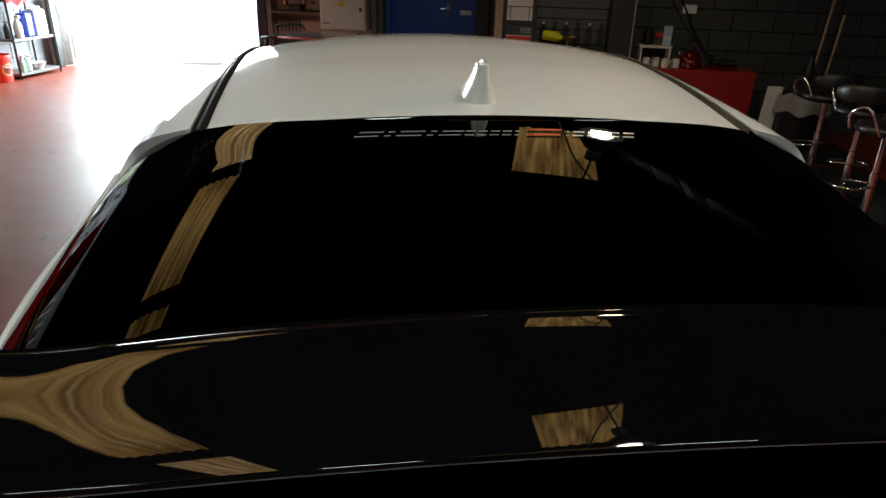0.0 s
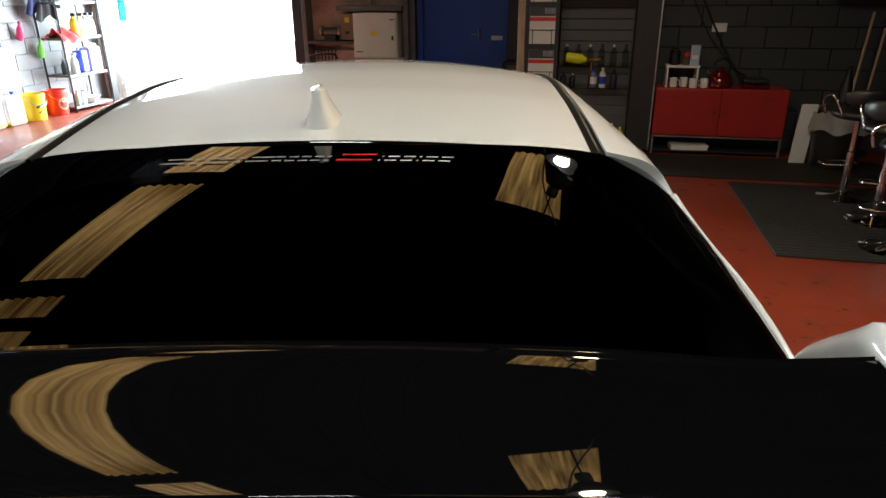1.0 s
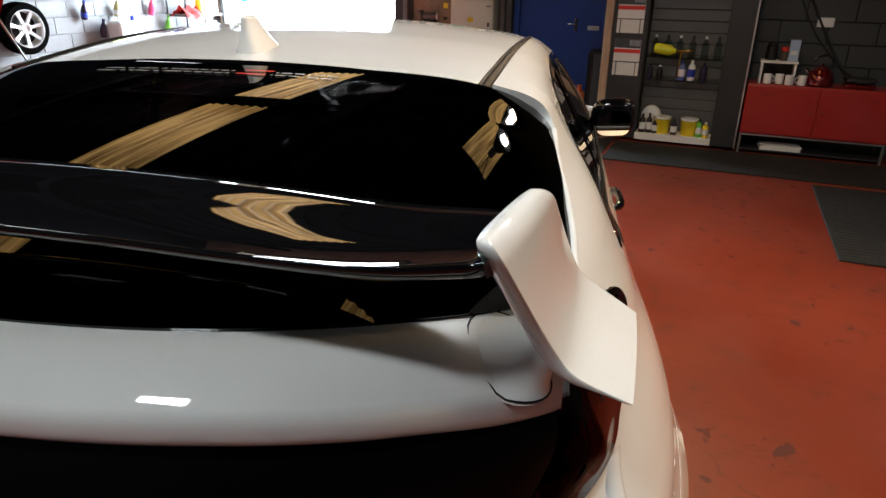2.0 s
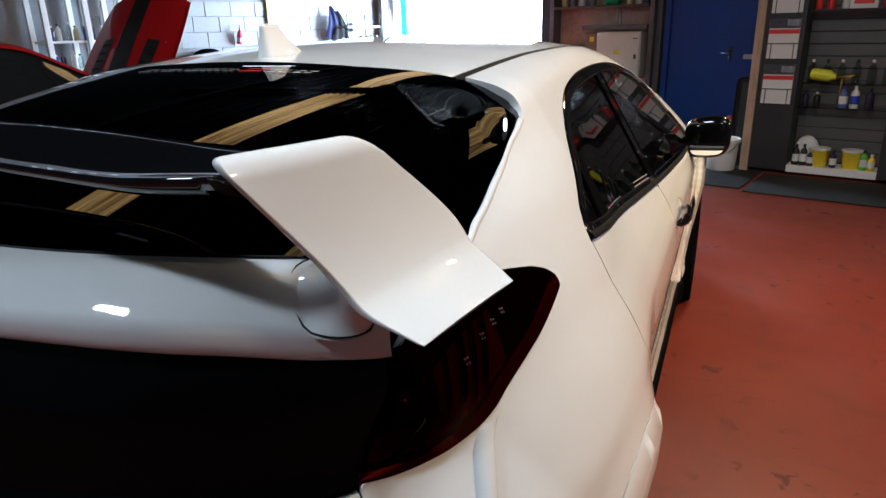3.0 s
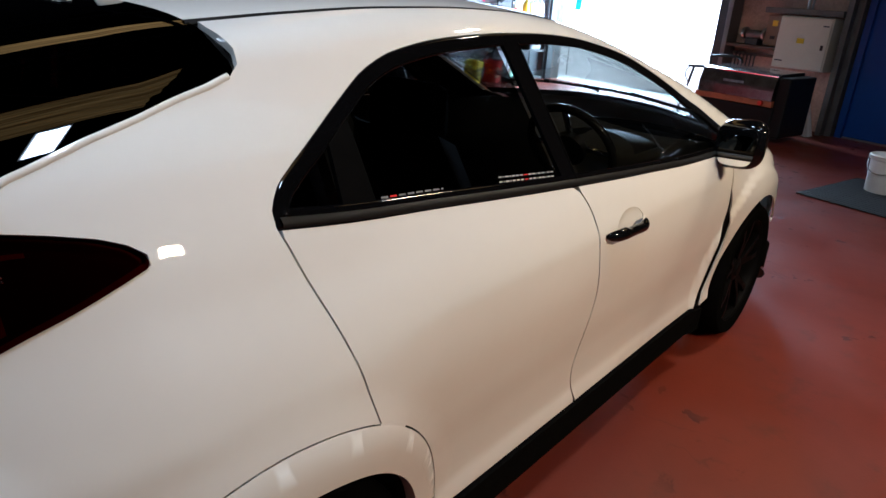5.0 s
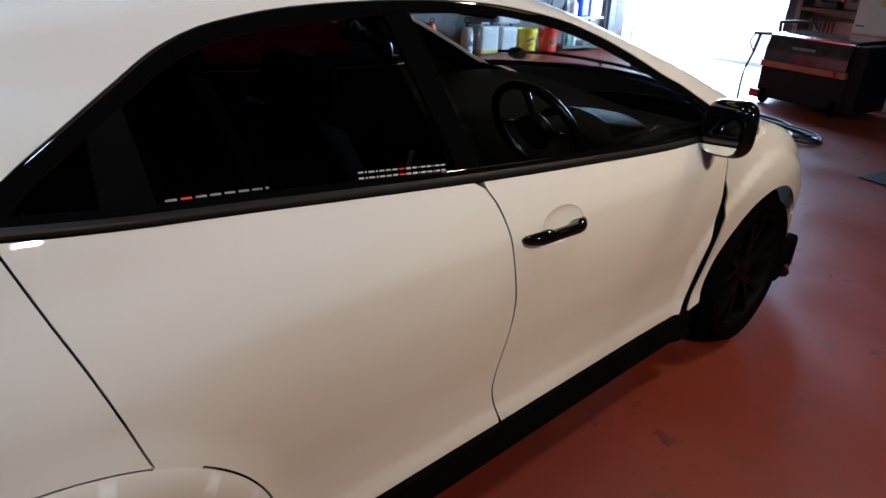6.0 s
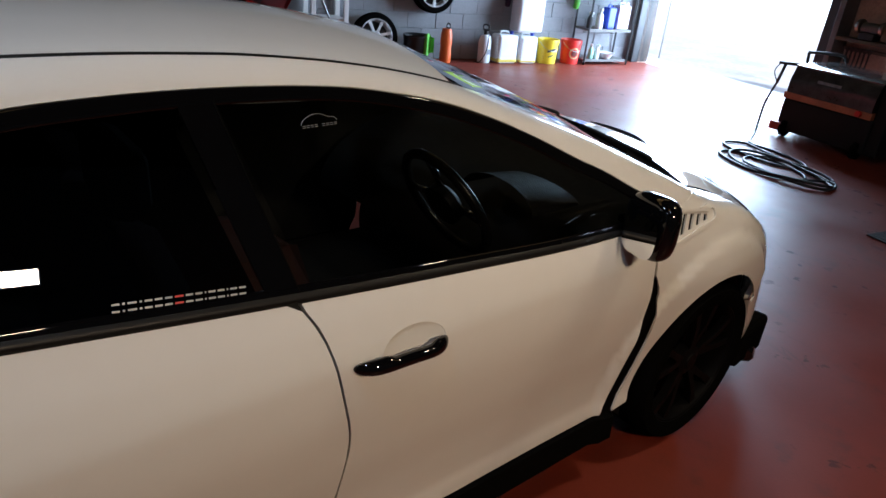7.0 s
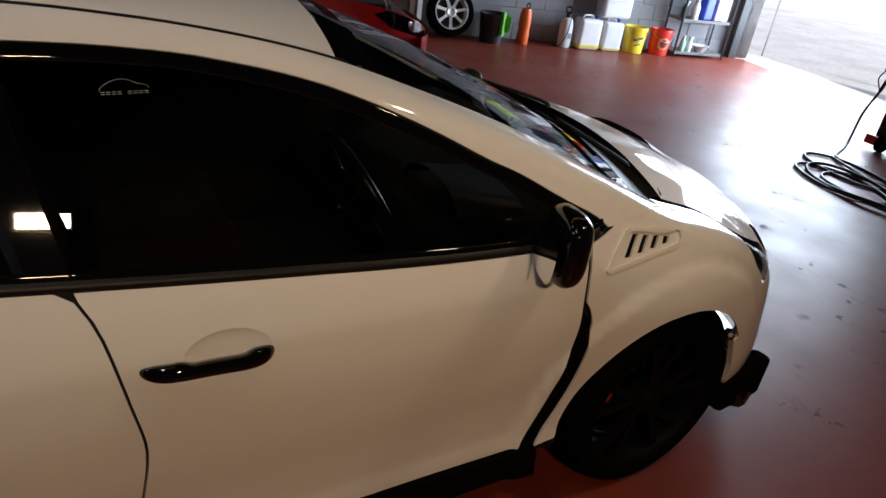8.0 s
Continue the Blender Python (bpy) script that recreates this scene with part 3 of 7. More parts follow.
# door handles
def handle_mesh():
    def f(u, v):
        u = 0.5 - 0.5 * math.cos(math.pi * u)
        y = -0.068 + 0.247 * u
        a = 2 * math.pi * v
        notch = step(0.28, 0.38, u) * (1 - step(0.74, 0.84, u)) if math.sin(a) > 0 else 0.0
        hz = 0.0185 * (1 - abs(2 * u - 1) ** 7) ** 0.5 * (0.88 + 0.22 * u) * (1 - 0.5 * notch) + 0.0005
        z = 0.853 - 0.006 * u + hz * math.sin(a) + 0.006 * math.sin(math.pi * u)
        lift_ = 0.036 * (1 - abs(2 * u - 1) ** 4) + 0.004
        return Vector((side_x(y, z) + lift_ * 0.75 + 0.014 * math.cos(a) * (1 - abs(2 * u - 1) ** 6) ** 0.5, y, z))
    return grid("door_handle", f, 40, 16, close_v=True, caps=True)


def dish_mesh():
    def f(u, v):
        r = u
        a = 2 * math.pi * v
        y, z = DISH_Y + (DISH_W + 0.002) * r * math.cos(a), DISH_Z + (DISH_H + 0.002) * r * math.sin(a)
        return Vector((side_x(y, z) - 0.001 - 0.010 * (1 - r ** 2.4), y, z))
    return grid("handle_recess", f, 8, 28, close_v=True)


for ob, sg in zip(doors_f, (1, -1)):
    h_, d_ = handle_mesh(), dish_mesh()
    part("door_handle", h_ if sg > 0 else mirrored(h_), BLACKGLOSS, ob, "gloss black pull handle")
    part("handle_recess", d_ if sg > 0 else mirrored(d_), WHITE, ob)

# roof, ditches, antenna
bow_y = curve([(-1.1, -0.01), (-0.9, 0.0), (0.0, 0.01), (0.42, 0.03)])
crown = curve([(-1.1, 0.030), (-0.6, 0.03), (-0.1, 0.042), (0.2, 0.055), (0.42, 0.062)])


def roof(u, v):
    e = -1.078 + 1.49 * u
    x = (2 * v - 1)
    xe = ditch_x(e) - 0.013
    k = 1 - x * x
    return Vector((xe * x, e + bow_y(e) * k, ditch_z(e) - 0.003 + crown(e) * (k ** 0.97) + 0.004 * (1 - abs(x) ** 14)))


part("roof_panel", grid("roof_panel", roof, 60, 40, flip=True), WHITE, car)
roof_lip = grid("roof_lip", lambda u, v: roof(0, u) + Vector((0, -0.002 - 0.004 * math.sin(v * 3.14), -0.014 * v)), 40, 3)
part("roof_lip", roof_lip, BLACKGLOSS, car)


def ditch_strip(u, v):
    y = -1.075 + 1.50 * u
    return Vector((ditch_x(y) - 0.014 + 0.028 * v, y, ditch_z(y) - 0.006 - 0.006 * math.sin(math.pi * v) + (0.012 if 0.3 < v < 0.7 else 0)))


both("roof_strip", grid("roof_strip", ditch_strip, 50, 8, flip=True), BLACKTRIM, None, "black roof ditch moulding")


def fin(u, v):
    a = 2 * math.pi * v
    h = min(u * 1.12, 1.0)
    close = 1.0 if u < 0.95 else max(1 - ((u - 0.95) / 0.05) ** 2, 0) ** 0.5 * 0.85 + 0.01
    back, front = -1.022 + 0.004 * h, -0.862 - 0.100 * h ** 0.8
    wd = (0.024 * (1 - h) ** 1.6 + 0.0115) * close
    yc, ln = 0.5 * (back + front), 0.5 * (front - back) * (0.8 + 0.2 * close)
    c, d = math.cos(a), math.sin(a)
    return Vector((wd * math.copysign(abs(c) ** 0.7, c), yc + ln * math.copysign(abs(d) ** 0.7, d), 1.437 + 0.072 * h + 0.004 * (u > 0.95) - (0.012 if u == 0 else 0)))


part("antenna_fin", grid("antenna_fin", fin, 20, 28, close_v=True, caps=True, flip=True), WHITE, car, "white shark-fin roof antenna")

# tailgate: upper glass, white skin, smoked band
right = [(side_x(y, edge_w(y)) - 0.002, y) for y in np.linspace(-1.44, -1.085, 16)] + [(0.640, -1.066), (0.625, -1.057), (0.60, -1.056), (0.56, -1.061)]
rear_e = [(x, tail_edge(x)) for x in -GLASS_HALF * np.cos(np.linspace(0, math.pi, 70))]
front_e = [(x, -1.066 - 0.026 * (1 - (x / 0.53) ** 2)) for x in np.linspace(0.52, -0.52, 30)]
RG = rear_e + right[1:] + front_e + [(-a, b) for a, b in right[::-1]][:-1]
glass_l = lambda x, y: Vector((x, y, glass_z(x, y)))
rear_glass = part("rear_window", sheet("rear_window", RG, glass_l, 0.03, out=0.0, rim=0.006), PRIVACY, car, "gloss dark tailgate glass")
part("rear_window_border", sheet("rear_window_border", RG, glass_l, 0.03, holes=[inset(RG, 0.045)], out=-0.004, rim=0), BLACKTRIM, car)
for n_, ws, x0, x1, m_ in (("tailgate_decal", [0.9, 0.25, 0.95, 0.25, 0.85], -0.235, -0.062, DECALG), ("tailgate_decal", [0.6, 0.6, 0.6, 0.6, 0.3], -0.055, 0.035, DECALG),
                           ("tailgate_decal", [1.5], 0.048, 0.105, DECALR), ("tailgate_decal", [0.12, 0.6, 0.6, 0.12, 0.6, 0.6], 0.115, 0.232, DECALW)):
    lettering(n_, ws, lambda t, b, x0=x0, x1=x1: (x0 + (x1 - x0) * t, -1.178 + b), 0.026 if m_ is not DECALR else 0.036, 0.3, glass_l, m_, rear_glass)
zband = curve([(0, 1.185), (0.3, 1.18), (0.5, 1.165), (0.62, 1.142), (0.67, 1.131)])


def skin(u, v):
    """White tailgate skin: a proud lip over the smoked band, then a slope up to the glass."""
    x = 0.668 * (2 * u - 1)
    zb = zband(abs(x))
    out = 0.040 * (1 - 0.75 * (x / 0.668) ** 6)
    y0 = rear_y(x * 0.90, zb)
    yb = tail_edge(x) + 0.010
    top = Vector((x, yb, glass_z(x, yb) - 0.007))
    lip = Vector((x, y0 - out, zb + 0.030))
    if v < 0.3:
        k = v / 0.3
        foot = Vector((x, y0 - 0.4 * out, zb - 0.014))
        mid = Vector((x, y0 - 1.12 * out, zb - 0.010))
        return foot * (1 - k) ** 2 + mid * 2 * k * (1 - k) + lip * k * k
    k = (v - 0.3) / 0.7
    p = lip + (top - lip) * k
    n = Vector((0, -(top.z - lip.z), top.y - lip.y)).normalized()
    return p + (n if n.z > 0 else -n) * (0.012 * math.sin(math.pi * k))


part("tailgate_skin", grid("tailgate_skin", skin, 80, 20), WHITE, car)


def wrap(s, z):
    """Rear end by an angle that runs round the plan: s from -1 to 1."""
    a = (1 - abs(s)) * math.pi / 2
    c, d = max(math.cos(a), 1e-4), max(math.sin(a), 1e-4)
    return Vector((math.copysign(W_rear(z) * c ** (2 / NE), s) if s else 0.0, -1.0 - L_rear(z) * d ** (2 / NE), z))


def s_at(y, z):
    d = min(max((-1.0 - y) / L_rear(z), 0), 1) ** (NE / 2)
    return 1 - math.asin(d) / (math.pi / 2)


def wrapx(s, z):
    e = wrap(max(abs(s), 1e-4), z)
    return Vector((math.copysign(e.x, s), e.y, e.z))


hatch_y = lambda z: -1.742 - (0.955 - z) * 0.19 if z < 0.955 else -1.742 + (z - 0.955) * 0.31
hatch_s = lambda z: s_at(hatch_y(z), z)
seam_x = lambda z: 1 + (0.667 / wrapx(hatch_s(1.125), 1.125).x - 1) * step(0.955, 1.125, z)


def hatch_l(s, z):
    """The hatch panel: the rear end, drawn wider towards its shoulders."""
    p = wrapx(s, z)
    return Vector((p.x * seam_x(z), p.y, p.z))


sb = [(s, 0.922 + 0.040 * (s / hatch_s(0.955)) ** 2) for s in np.linspace(-hatch_s(0.955), hatch_s(0.955), 30)]
sr = [(hatch_s(z), z) for z in np.linspace(0.965, 1.12, 8)]
st = [(s, zband(abs(hatch_l(s, 1.125).x)) - 0.002) for s in np.linspace(hatch_s(1.13), -hatch_s(1.13), 40)]
edge_bead = [side(y, z) + Vector((-0.003, 0, 0.001)) for y, z in resample([(-1.62, 1.160), (-1.52, 1.176)] + glass_edge[:7], 0.03, closed=False)]
for sgn in (1, -1):
    part("glass_surround", tube(smooth_path([(sgn * p.x, p.y, p.z) for p in edge_bead], 3), 0.0065, 8), WHITE, car, "white pressed edge beside the tailgate glass")
part("tail_panel", sheet("tail_panel", sb + sr + st + [(-s, z) for s, z in sr[::-1]], hatch_l, 0.03, gap=0.002, rim=0.02), SMOKE, car, "dark smoked panel between the tail lights")
lr = [(hatch_s(z), z) for z in np.linspace(0.55, 0.945, 16)]
low = [(-s, z) for s, z in lr[:1]] + lr + [(s, z - 0.005) for s, z in sb[::-1]] + [(-s, z) for s, z in lr[::-1]][:-1]
PLATE = [(-0.30, 0.66), (0.30, 0.66), (0.30, 0.86), (-0.30, 0.86)]
tg = part("tailgate_lower", sheet("tailgate_lower", low, wrapx, 0.03, gap=0.003, rim=0.02, holes=[PLATE]), WHITE, car)
# the hollow's shade is put into its colour, darker than the white paint
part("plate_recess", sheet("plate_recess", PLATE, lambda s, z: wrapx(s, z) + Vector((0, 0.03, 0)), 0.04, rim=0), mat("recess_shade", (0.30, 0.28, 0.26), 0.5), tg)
bump = [(-0.99, 0.25), (0.99, 0.25), (0.99, 0.36)] + [(s_at(AXLE_R - 0.452 * math.cos(a), AXLE_Z + 0.452 * math.sin(a)), AXLE_Z + 0.452 * math.sin(a)) for a in np.linspace(0.2, 0.76, 8)] + [(s_at(-1.68, 0.64), 0.638), (s_at(-1.80, 0.64), 0.632), (s_at(-1.80, 0.55), 0.545)]
bump += [(-s, z) for s, z in bump[::-1] if z > 0.3]
part("rear_bumper", sheet("rear_bumper", bump, wrapx, 0.035, gap=0.002, rim=0.02), WHITE, car)


def reflector_rib(u, v):
    y0, z0 = -1.585 - 0.085 * u, 0.985 - 0.17 * u
    n = Vector((0.75, -0.65, 0.0))
    w = 0.022 * (1 - 0.3 * u)
    p = side(y0, z0)
    q = Vector((0.65, 0.75, 0.1)) * w * (2 * v - 1)
    return p + q + n * (0.017 * math.sin(math.pi * v) ** 0.5 * (math.sin(math.pi * min(max(u, 0.02), 0.98)) ** 0.3) - 0.002)


both("corner_air_tab", grid("corner_air_tab", reflector_rib, 16, 8), WHITE, None, "small white aero fin under the tail light")

# tail lights: smoked lens over red light guides
low_edge = curve(TAIL[9:] + [(-1.309, 1.088)])
up_edge = curve(TAIL[1:9][::-1])


def lamp_skin(u, v, deep=0.0):
    """The lamp from its forward tip along the flank (u to 0.7), then round the corner to the hatch seam; v from its lower edge up."""
    k = min(u / 0.7, 1)
    y = -1.309 - 0.340 * (0.35 * k + 0.65 * k * k)
    lo, hi = (low_edge(y), up_edge(y)) if k > 0 else (1.09, 1.103)
    mid = (1.09 + 1.103) / 2
    tip = max(1 - (1 - min(k / 0.06, 1)) ** 2, 0) ** 0.5
    lo, hi = mid + (lo - mid) * (0.25 + 0.75 * tip), mid + (hi - mid) * (0.25 + 0.75 * tip)
    z = lo + (hi - lo) * v
    if u <= 0.7:
        p = side(y, z)
        n = Vector((1, side(y + 0.004, z).x - side(y - 0.004, z).x, 0))
        n = Vector((1, -n.y / 0.008, 0)).normalized()
    else:
        k = (u - 0.7) / 0.3
        a, e = side(-1.649, z), Vector((0.6373 + 0.0297 * v, -1.7405 + 0.047 * v, 0.965 + 0.160 * v))
        m = side(-1.70, low_edge(-1.70)) * 2 - (a + e) * 0.5
        c = m * (1 - v) + (a + (a - side(-1.61, z)) * 0.9) * v
        if v > 0:
            c.z = 0.5 * (a.z + e.z)
        p = a * (1 - k) ** 2 + c * 2 * k * (1 - k) + e * k * k
        t = (c - a) * (1 - k) + (e - c) * k
        n = Vector((-t.y, t.x, 0)).normalized()
    return p + n * (0.003 - deep)


def lamp_piece(u0, u1, v0, v1, deep, n=10, m=4, lean=0.0):
    """A strip of the lamp's inside, so many metres under the lens; lean shifts its foot along the lamp."""
    return grid("lamp_piece", lambda a, b: lamp_skin(min(u0 + (u1 - u0) * a + lean * (1 - b), 1), v0 + (v1 - v0) * b, deep), n, m)


for sgn in (1, -1):
    flip = lambda g_: g_ if sgn > 0 else mirrored(g_)
    tl = part("tail_light", flip(grid("tail_light", lamp_skin, 60, 16)), LENS, car, "smoked red wrap-round tail lamp")
    part("lamp_bowl", flip(lamp_piece(0, 1, 0, 1, 0.022, 60, 16)), BLACKTRIM, tl, "dark lamp bowl")
    part("lens_edge", flip(grid("lens_edge", lambda a, b: lamp_skin(a, 0, 0.022 * b), 60, 2)), REDREFLEX, tl, "red lower edge of the lens")
    part("red_reflector", flip(lamp_piece(0.48, 0.80, 0.07, 0.62, 0.018, 16, 6)), REDREFLEX, tl, "dim red reflector band")
    part("corner_reflector", flip(lamp_piece(0.80, 0.97, 0.07, 0.30, 0.018, 8, 4)), REDREFLEX, tl)
    for u0, w in ((0.50, 0.014), (0.545, 0.012), (0.585, 0.018), (0.645, 0.012), (0.70, 0.022)):
        part("light_guide", flip(lamp_piece(u0, u0 + w, 0.05, 0.66, 0.013, 3, 10, 0.075)), BLACKTRIM, tl, "dark upright rib")
    # chrome beads put in for the glints of the tube lights in the lens
    for u0, v0 in ((0.46, 0.60), (0.505, 0.575), (0.555, 0.55), (0.625, 0.52)):
        for du, dv in ((-0.004, 0.02), (0.004, 0.03), (-0.004, -0.02), (0.004, -0.01)):
            p = lamp_skin(u0 + du, v0 + dv, 0.0005)
            p.x *= sgn
            part("lens_glint", lathe([(0.0005, 0.0022), (0.0014, 0.0016), (0.0022, 0)], 8, Matrix.Translation(p) @ Matrix.Rotation(radians(55 * sgn), 4, "Y")), CHROME, tl, "small chrome bead standing for a glint in the lens")
    part("light_bar", flip(lamp_piece(0.40, 0.54, 0.74, 0.79, 0.010, 8, 2)), REDREFLEX, tl)
    for i in range(3):
        for j in range(2):
            p = lamp_skin(0.845 + 0.022 * i, 0.50 + 0.13 * j, 0.008)
            p.x *= sgn
            bowl = lathe([(0.001, 0), (0.006, 0.001), (0.009, 0.004), (0.010, 0.007)], 8, Matrix.Translation(p) @ Matrix.Rotation(radians(35 * sgn), 4, "Z") @ Matrix.Rotation(radians(90), 4, "X"), caps=False)
            part("reversing_lamp", bowl, CHROME, tl, "small faceted reversing lamp")

# rear wing: gloss black blade, white side plates, white struts


def wing_station(s):
    """Leading edge, trailing edge of the wing at s from 0 (middle) to 1 (foot), right side."""
    xs = curve([(0, 0), (0.54, 0.602)])
    zl = curve([(-0.12, 1.3845), (0, 1.386), (0.12, 1.3845), (0.24, 1.380), (0.36, 1.373), (0.46, 1.368), (0.54, 1.369)])
    yl = curve([(-0.3, -1.705), (0, -1.70), (0.3, -1.705), (0.45, -1.716), (0.54, -1.716)])
    zt = curve([(-0.12, 1.3865), (0, 1.388), (0.12, 1.3865), (0.24, 1.3825), (0.36, 1.376), (0.46, 1.372), (0.54, 1.373)])
    yt = curve([(-0.3, -1.896), (0, -1.896), (0.3, -1.896), (0.45, -1.892), (0.54, -1.868)])
    xt = curve([(0, 0), (0.54, 0.586)])
    return Vector((xs(s), yl(s), zl(s))), Vector((xt(s), yt(s), zt(s)))


def blade_rise(c):
    """The upper face over the chord: a rounded nose that falls off, then a gentle flick up to the trailing edge."""
    q = 0.30
    total = lambda k: (1.4 * (q ** 3 - max(q - k, 0) ** 3) / 3 + 0.45 * max(k - q, 0) ** 3 / 3 - 0.075 * k)
    return 0.196 * (total(c) - c * total(1.0)) - 0.0035 * max(1 - c / 0.08, 0) ** 2


def wing_section(s, v, thick=0.034):
    a, b = wing_station(s)
    a2, b2 = wing_station(min(s + 0.01, 1)), wing_station(max(s - 0.01, 0))
    along = ((a2[0] + a2[1]) - (b2[0] + b2[1])).normalized()
    ch = (b - a)
    n = along.cross(ch).normalized()
    n = -n
    t = 2 * math.pi * v
    c = 0.5 - 0.5 * math.cos(t)                     # 0 leading edge, 1 trailing edge
    th = thick * (1 - abs(2 * c - 1) ** 3) ** 0.5 * (1.1 - 0.35 * c) * (1 - 0.65 * step(0.84, 0.97, s))
    up = math.sin(t) > 0
    return a + ch * c + n * (blade_rise(c) if up else -th)


spoiler = part("rear_wing", grid("rear_wing", lambda u, v: (lambda p, s: Vector((math.copysign(p.x, s) if s else 0.0, p.y, p.z)))(wing_section(abs(2 * u - 1) * 0.54, v), 2 * u - 1), 80, 28, close_v=True, caps=True), BLACKGLOSS, car, "gloss black rear wing blade")


def plate_edges(u):
    """Leading and trailing edge of a side plate, u from its tip to its foot."""
    k = lambda a, b, c, d: curve([(0, a), (0.62, b), (0.72, c), (1, d)])(u)
    return (Vector((k(0.636, 0.684, 0.700, 0.766), k(-1.672, -1.484, -1.484, -1.520), k(1.386, 1.216, 1.199, 1.169))),
            Vector((k(0.592, 0.662, 0.677, 0.738), k(-1.868, -1.760, -1.757, -1.748), k(1.390, 1.222, 1.206, 1.174))))


def side_plate(u, v):
    a, b = plate_edges(u)
    a2, b2 = plate_edges(min(u + 0.02, 1)), plate_edges(max(u - 0.02, 0))
    n = -((a2[0] + a2[1]) - (b2[0] + b2[1])).cross(b - a).normalized()
    tip = max(1 - (1 - min(u / 0.09, 1)) ** 2, 0) ** 0.5
    foot = max(1 - max(u - 0.95, 0) ** 2 / 0.0025, 0) ** 0.5
    t = 2 * math.pi * v
    c = 0.5 - 0.5 * math.cos(t) * (0.78 + 0.22 * tip)
    th = (0.036 - 0.022 * step(0.6, 0.95, u)) * max(1 - abs(2 * c - 1) ** 4, 0) ** 0.5 * tip * (0.2 + 0.8 * foot)
    return a + (b - a) * c + n * ((0.004 * math.sin(math.pi * c) * tip if math.sin(t) > 0 else -th) - 0.015 * (1 - tip))


both("wing_side_plate", grid("wing_side_plate", lambda u, v: side_plate(u ** 1.35, v), 70, 32, close_v=True), WHITE, spoiler, "white swept end plate of the wing")


def skin_z(x, y):
    """Height of the tailgate skin's upper slope."""
    u = 0.5 + 0.5 * x / 0.668
    a, b = skin(u, 0.3), skin(u, 1.0)
    k = min(max((y - a.y) / (b.y - a.y), 0), 1)
    return skin(u, 0.3 + 0.7 * k).z


def strut(u, v):
    """A stubby post that leans out from the tailgate skin into the side plate."""
    a = 2 * math.pi * v
    spread = (1 - u) ** 3
    x0, y0 = 0.606 + (0.038 + 0.010 * spread) * math.sin(a), -1.714 + (0.040 + 0.010 * spread) * math.cos(a)
    foot = Vector((x0, y0, skin_z(x0, y0) - 0.004))
    head = Vector((0.651 + 0.018 * math.sin(a), -1.706 + 0.038 * math.cos(a), 1.232 - 0.014 * math.sin(a)))
    return foot + (head - foot) * u


both("wing_strut", grid("wing_strut", strut, 12, 28, close_v=True), WHITE, spoiler)
for sgn in (1, -1):
    part("strut_seal", tube([Vector((sgn * p.x, p.y, p.z + 0.004)) for p in (strut(0, k / 28) for k in range(28))], 0.0013, 5, closed=True), BLACKTRIM, spoiler, "thin dark seal round the foot of the strut")

# windscreen, bonnet, nose
def screen(u, v):
    e = 0.425 + 0.90 * u
    x = 2 * v - 1
    k = 1 - x * x
    xe = ditch_x(e) - 0.006
    return Vector((xe * x, e + (0.03 + 0.09 * u) * k, ditch_z(e) - 0.008 + (0.062 - 0.03 * u) * k))


part("windscreen", grid("windscreen", screen, 30, 30, flip=True), SCREEN, car, "clear windscreen")
part("screen_border", grid("screen_border", lambda u, v: screen(0.10 * u, 0.01 + 0.98 * v) + Vector((0, 0, 0.003)), 4, 30, flip=True), BLACKGLOSS, car, "black printed border along the top of the windscreen")
for x0, x1 in ((0.52, -0.04), (-0.02, -0.50)):
    foot = screen(1.0, 0.5 + 0.5 * x0 / 0.63) + Vector((0, 0.05, 0.012))
    ends = [screen(0.90, 0.5 + 0.5 * x / 0.63) + Vector((0, 0, 0.018)) for x in (x0 - 0.02, (x0 + x1) / 2, x1)]
    wp = part("wiper", tube(smooth_path([foot, foot + Vector((-0.03, -0.02, 0.02)), ends[1]], 6), 0.008, 6), BLACKTRIM, car, "black windscreen wiper")
    part("wiper_blade", tube(smooth_path([e + Vector((0, 0.012, -0.008)) for e in ends], 6), 0.007, 6), SKIRT, wp)
part("wiper_hub", grid("wiper_hub", lambda u, v: (lambda a, b: Vector((-0.485 + 0.055 * abs(math.cos(b)) ** 0.7 * math.copysign(1, math.cos(b)) * math.sin(a) ** 0.7, 1.425 + 0.034 * math.cos(a), 1.012 + 0.028 * math.sin(b) * math.sin(a))))(math.pi * (0.02 + 0.96 * u), 2 * math.pi * v), 12, 20, close_v=True), BLACKTRIM, car, "black rounded cover on the far end of the cowl")
both("screen_trim", grid("screen_trim", lambda u, v: screen(u, 1.0) + Vector((-0.02 + 0.022 * v, 0.0, 0.004 * v)), 40, 2, flip=True), BLACKTRIM)
part("screen_cowl", grid("screen_cowl", lambda u, v: screen(1.0, v) + Vector((0.0, 0.215 * u * (1 - 0.30 * abs(2 * v - 1) ** 2), -0.018 * math.sin(math.pi * u) - 0.032 * u)), 8, 30, flip=True), BLACKTRIM, car, "black plastic cowl under the windscreen")


def bonnet(u, v):
    x = (2 * v - 1)
    e = 1.455 + 0.555 * u
    y = e + 0.10 * (1 - u) * (1 - x * x) + 0.20 * u * (1 - x * x)
    xe = ditch_x(e) - 0.004
    ze = ditch_z(e)
    z = ze + (0.062 + 0.01 * math.sin(math.pi * u)) * (1 - abs(x) ** 2.2) + 0.012 * math.exp(-((abs(x) - 0.78) / 0.10) ** 2) * math.sin(math.pi * u)
    return Vector((xe * x, y, z))


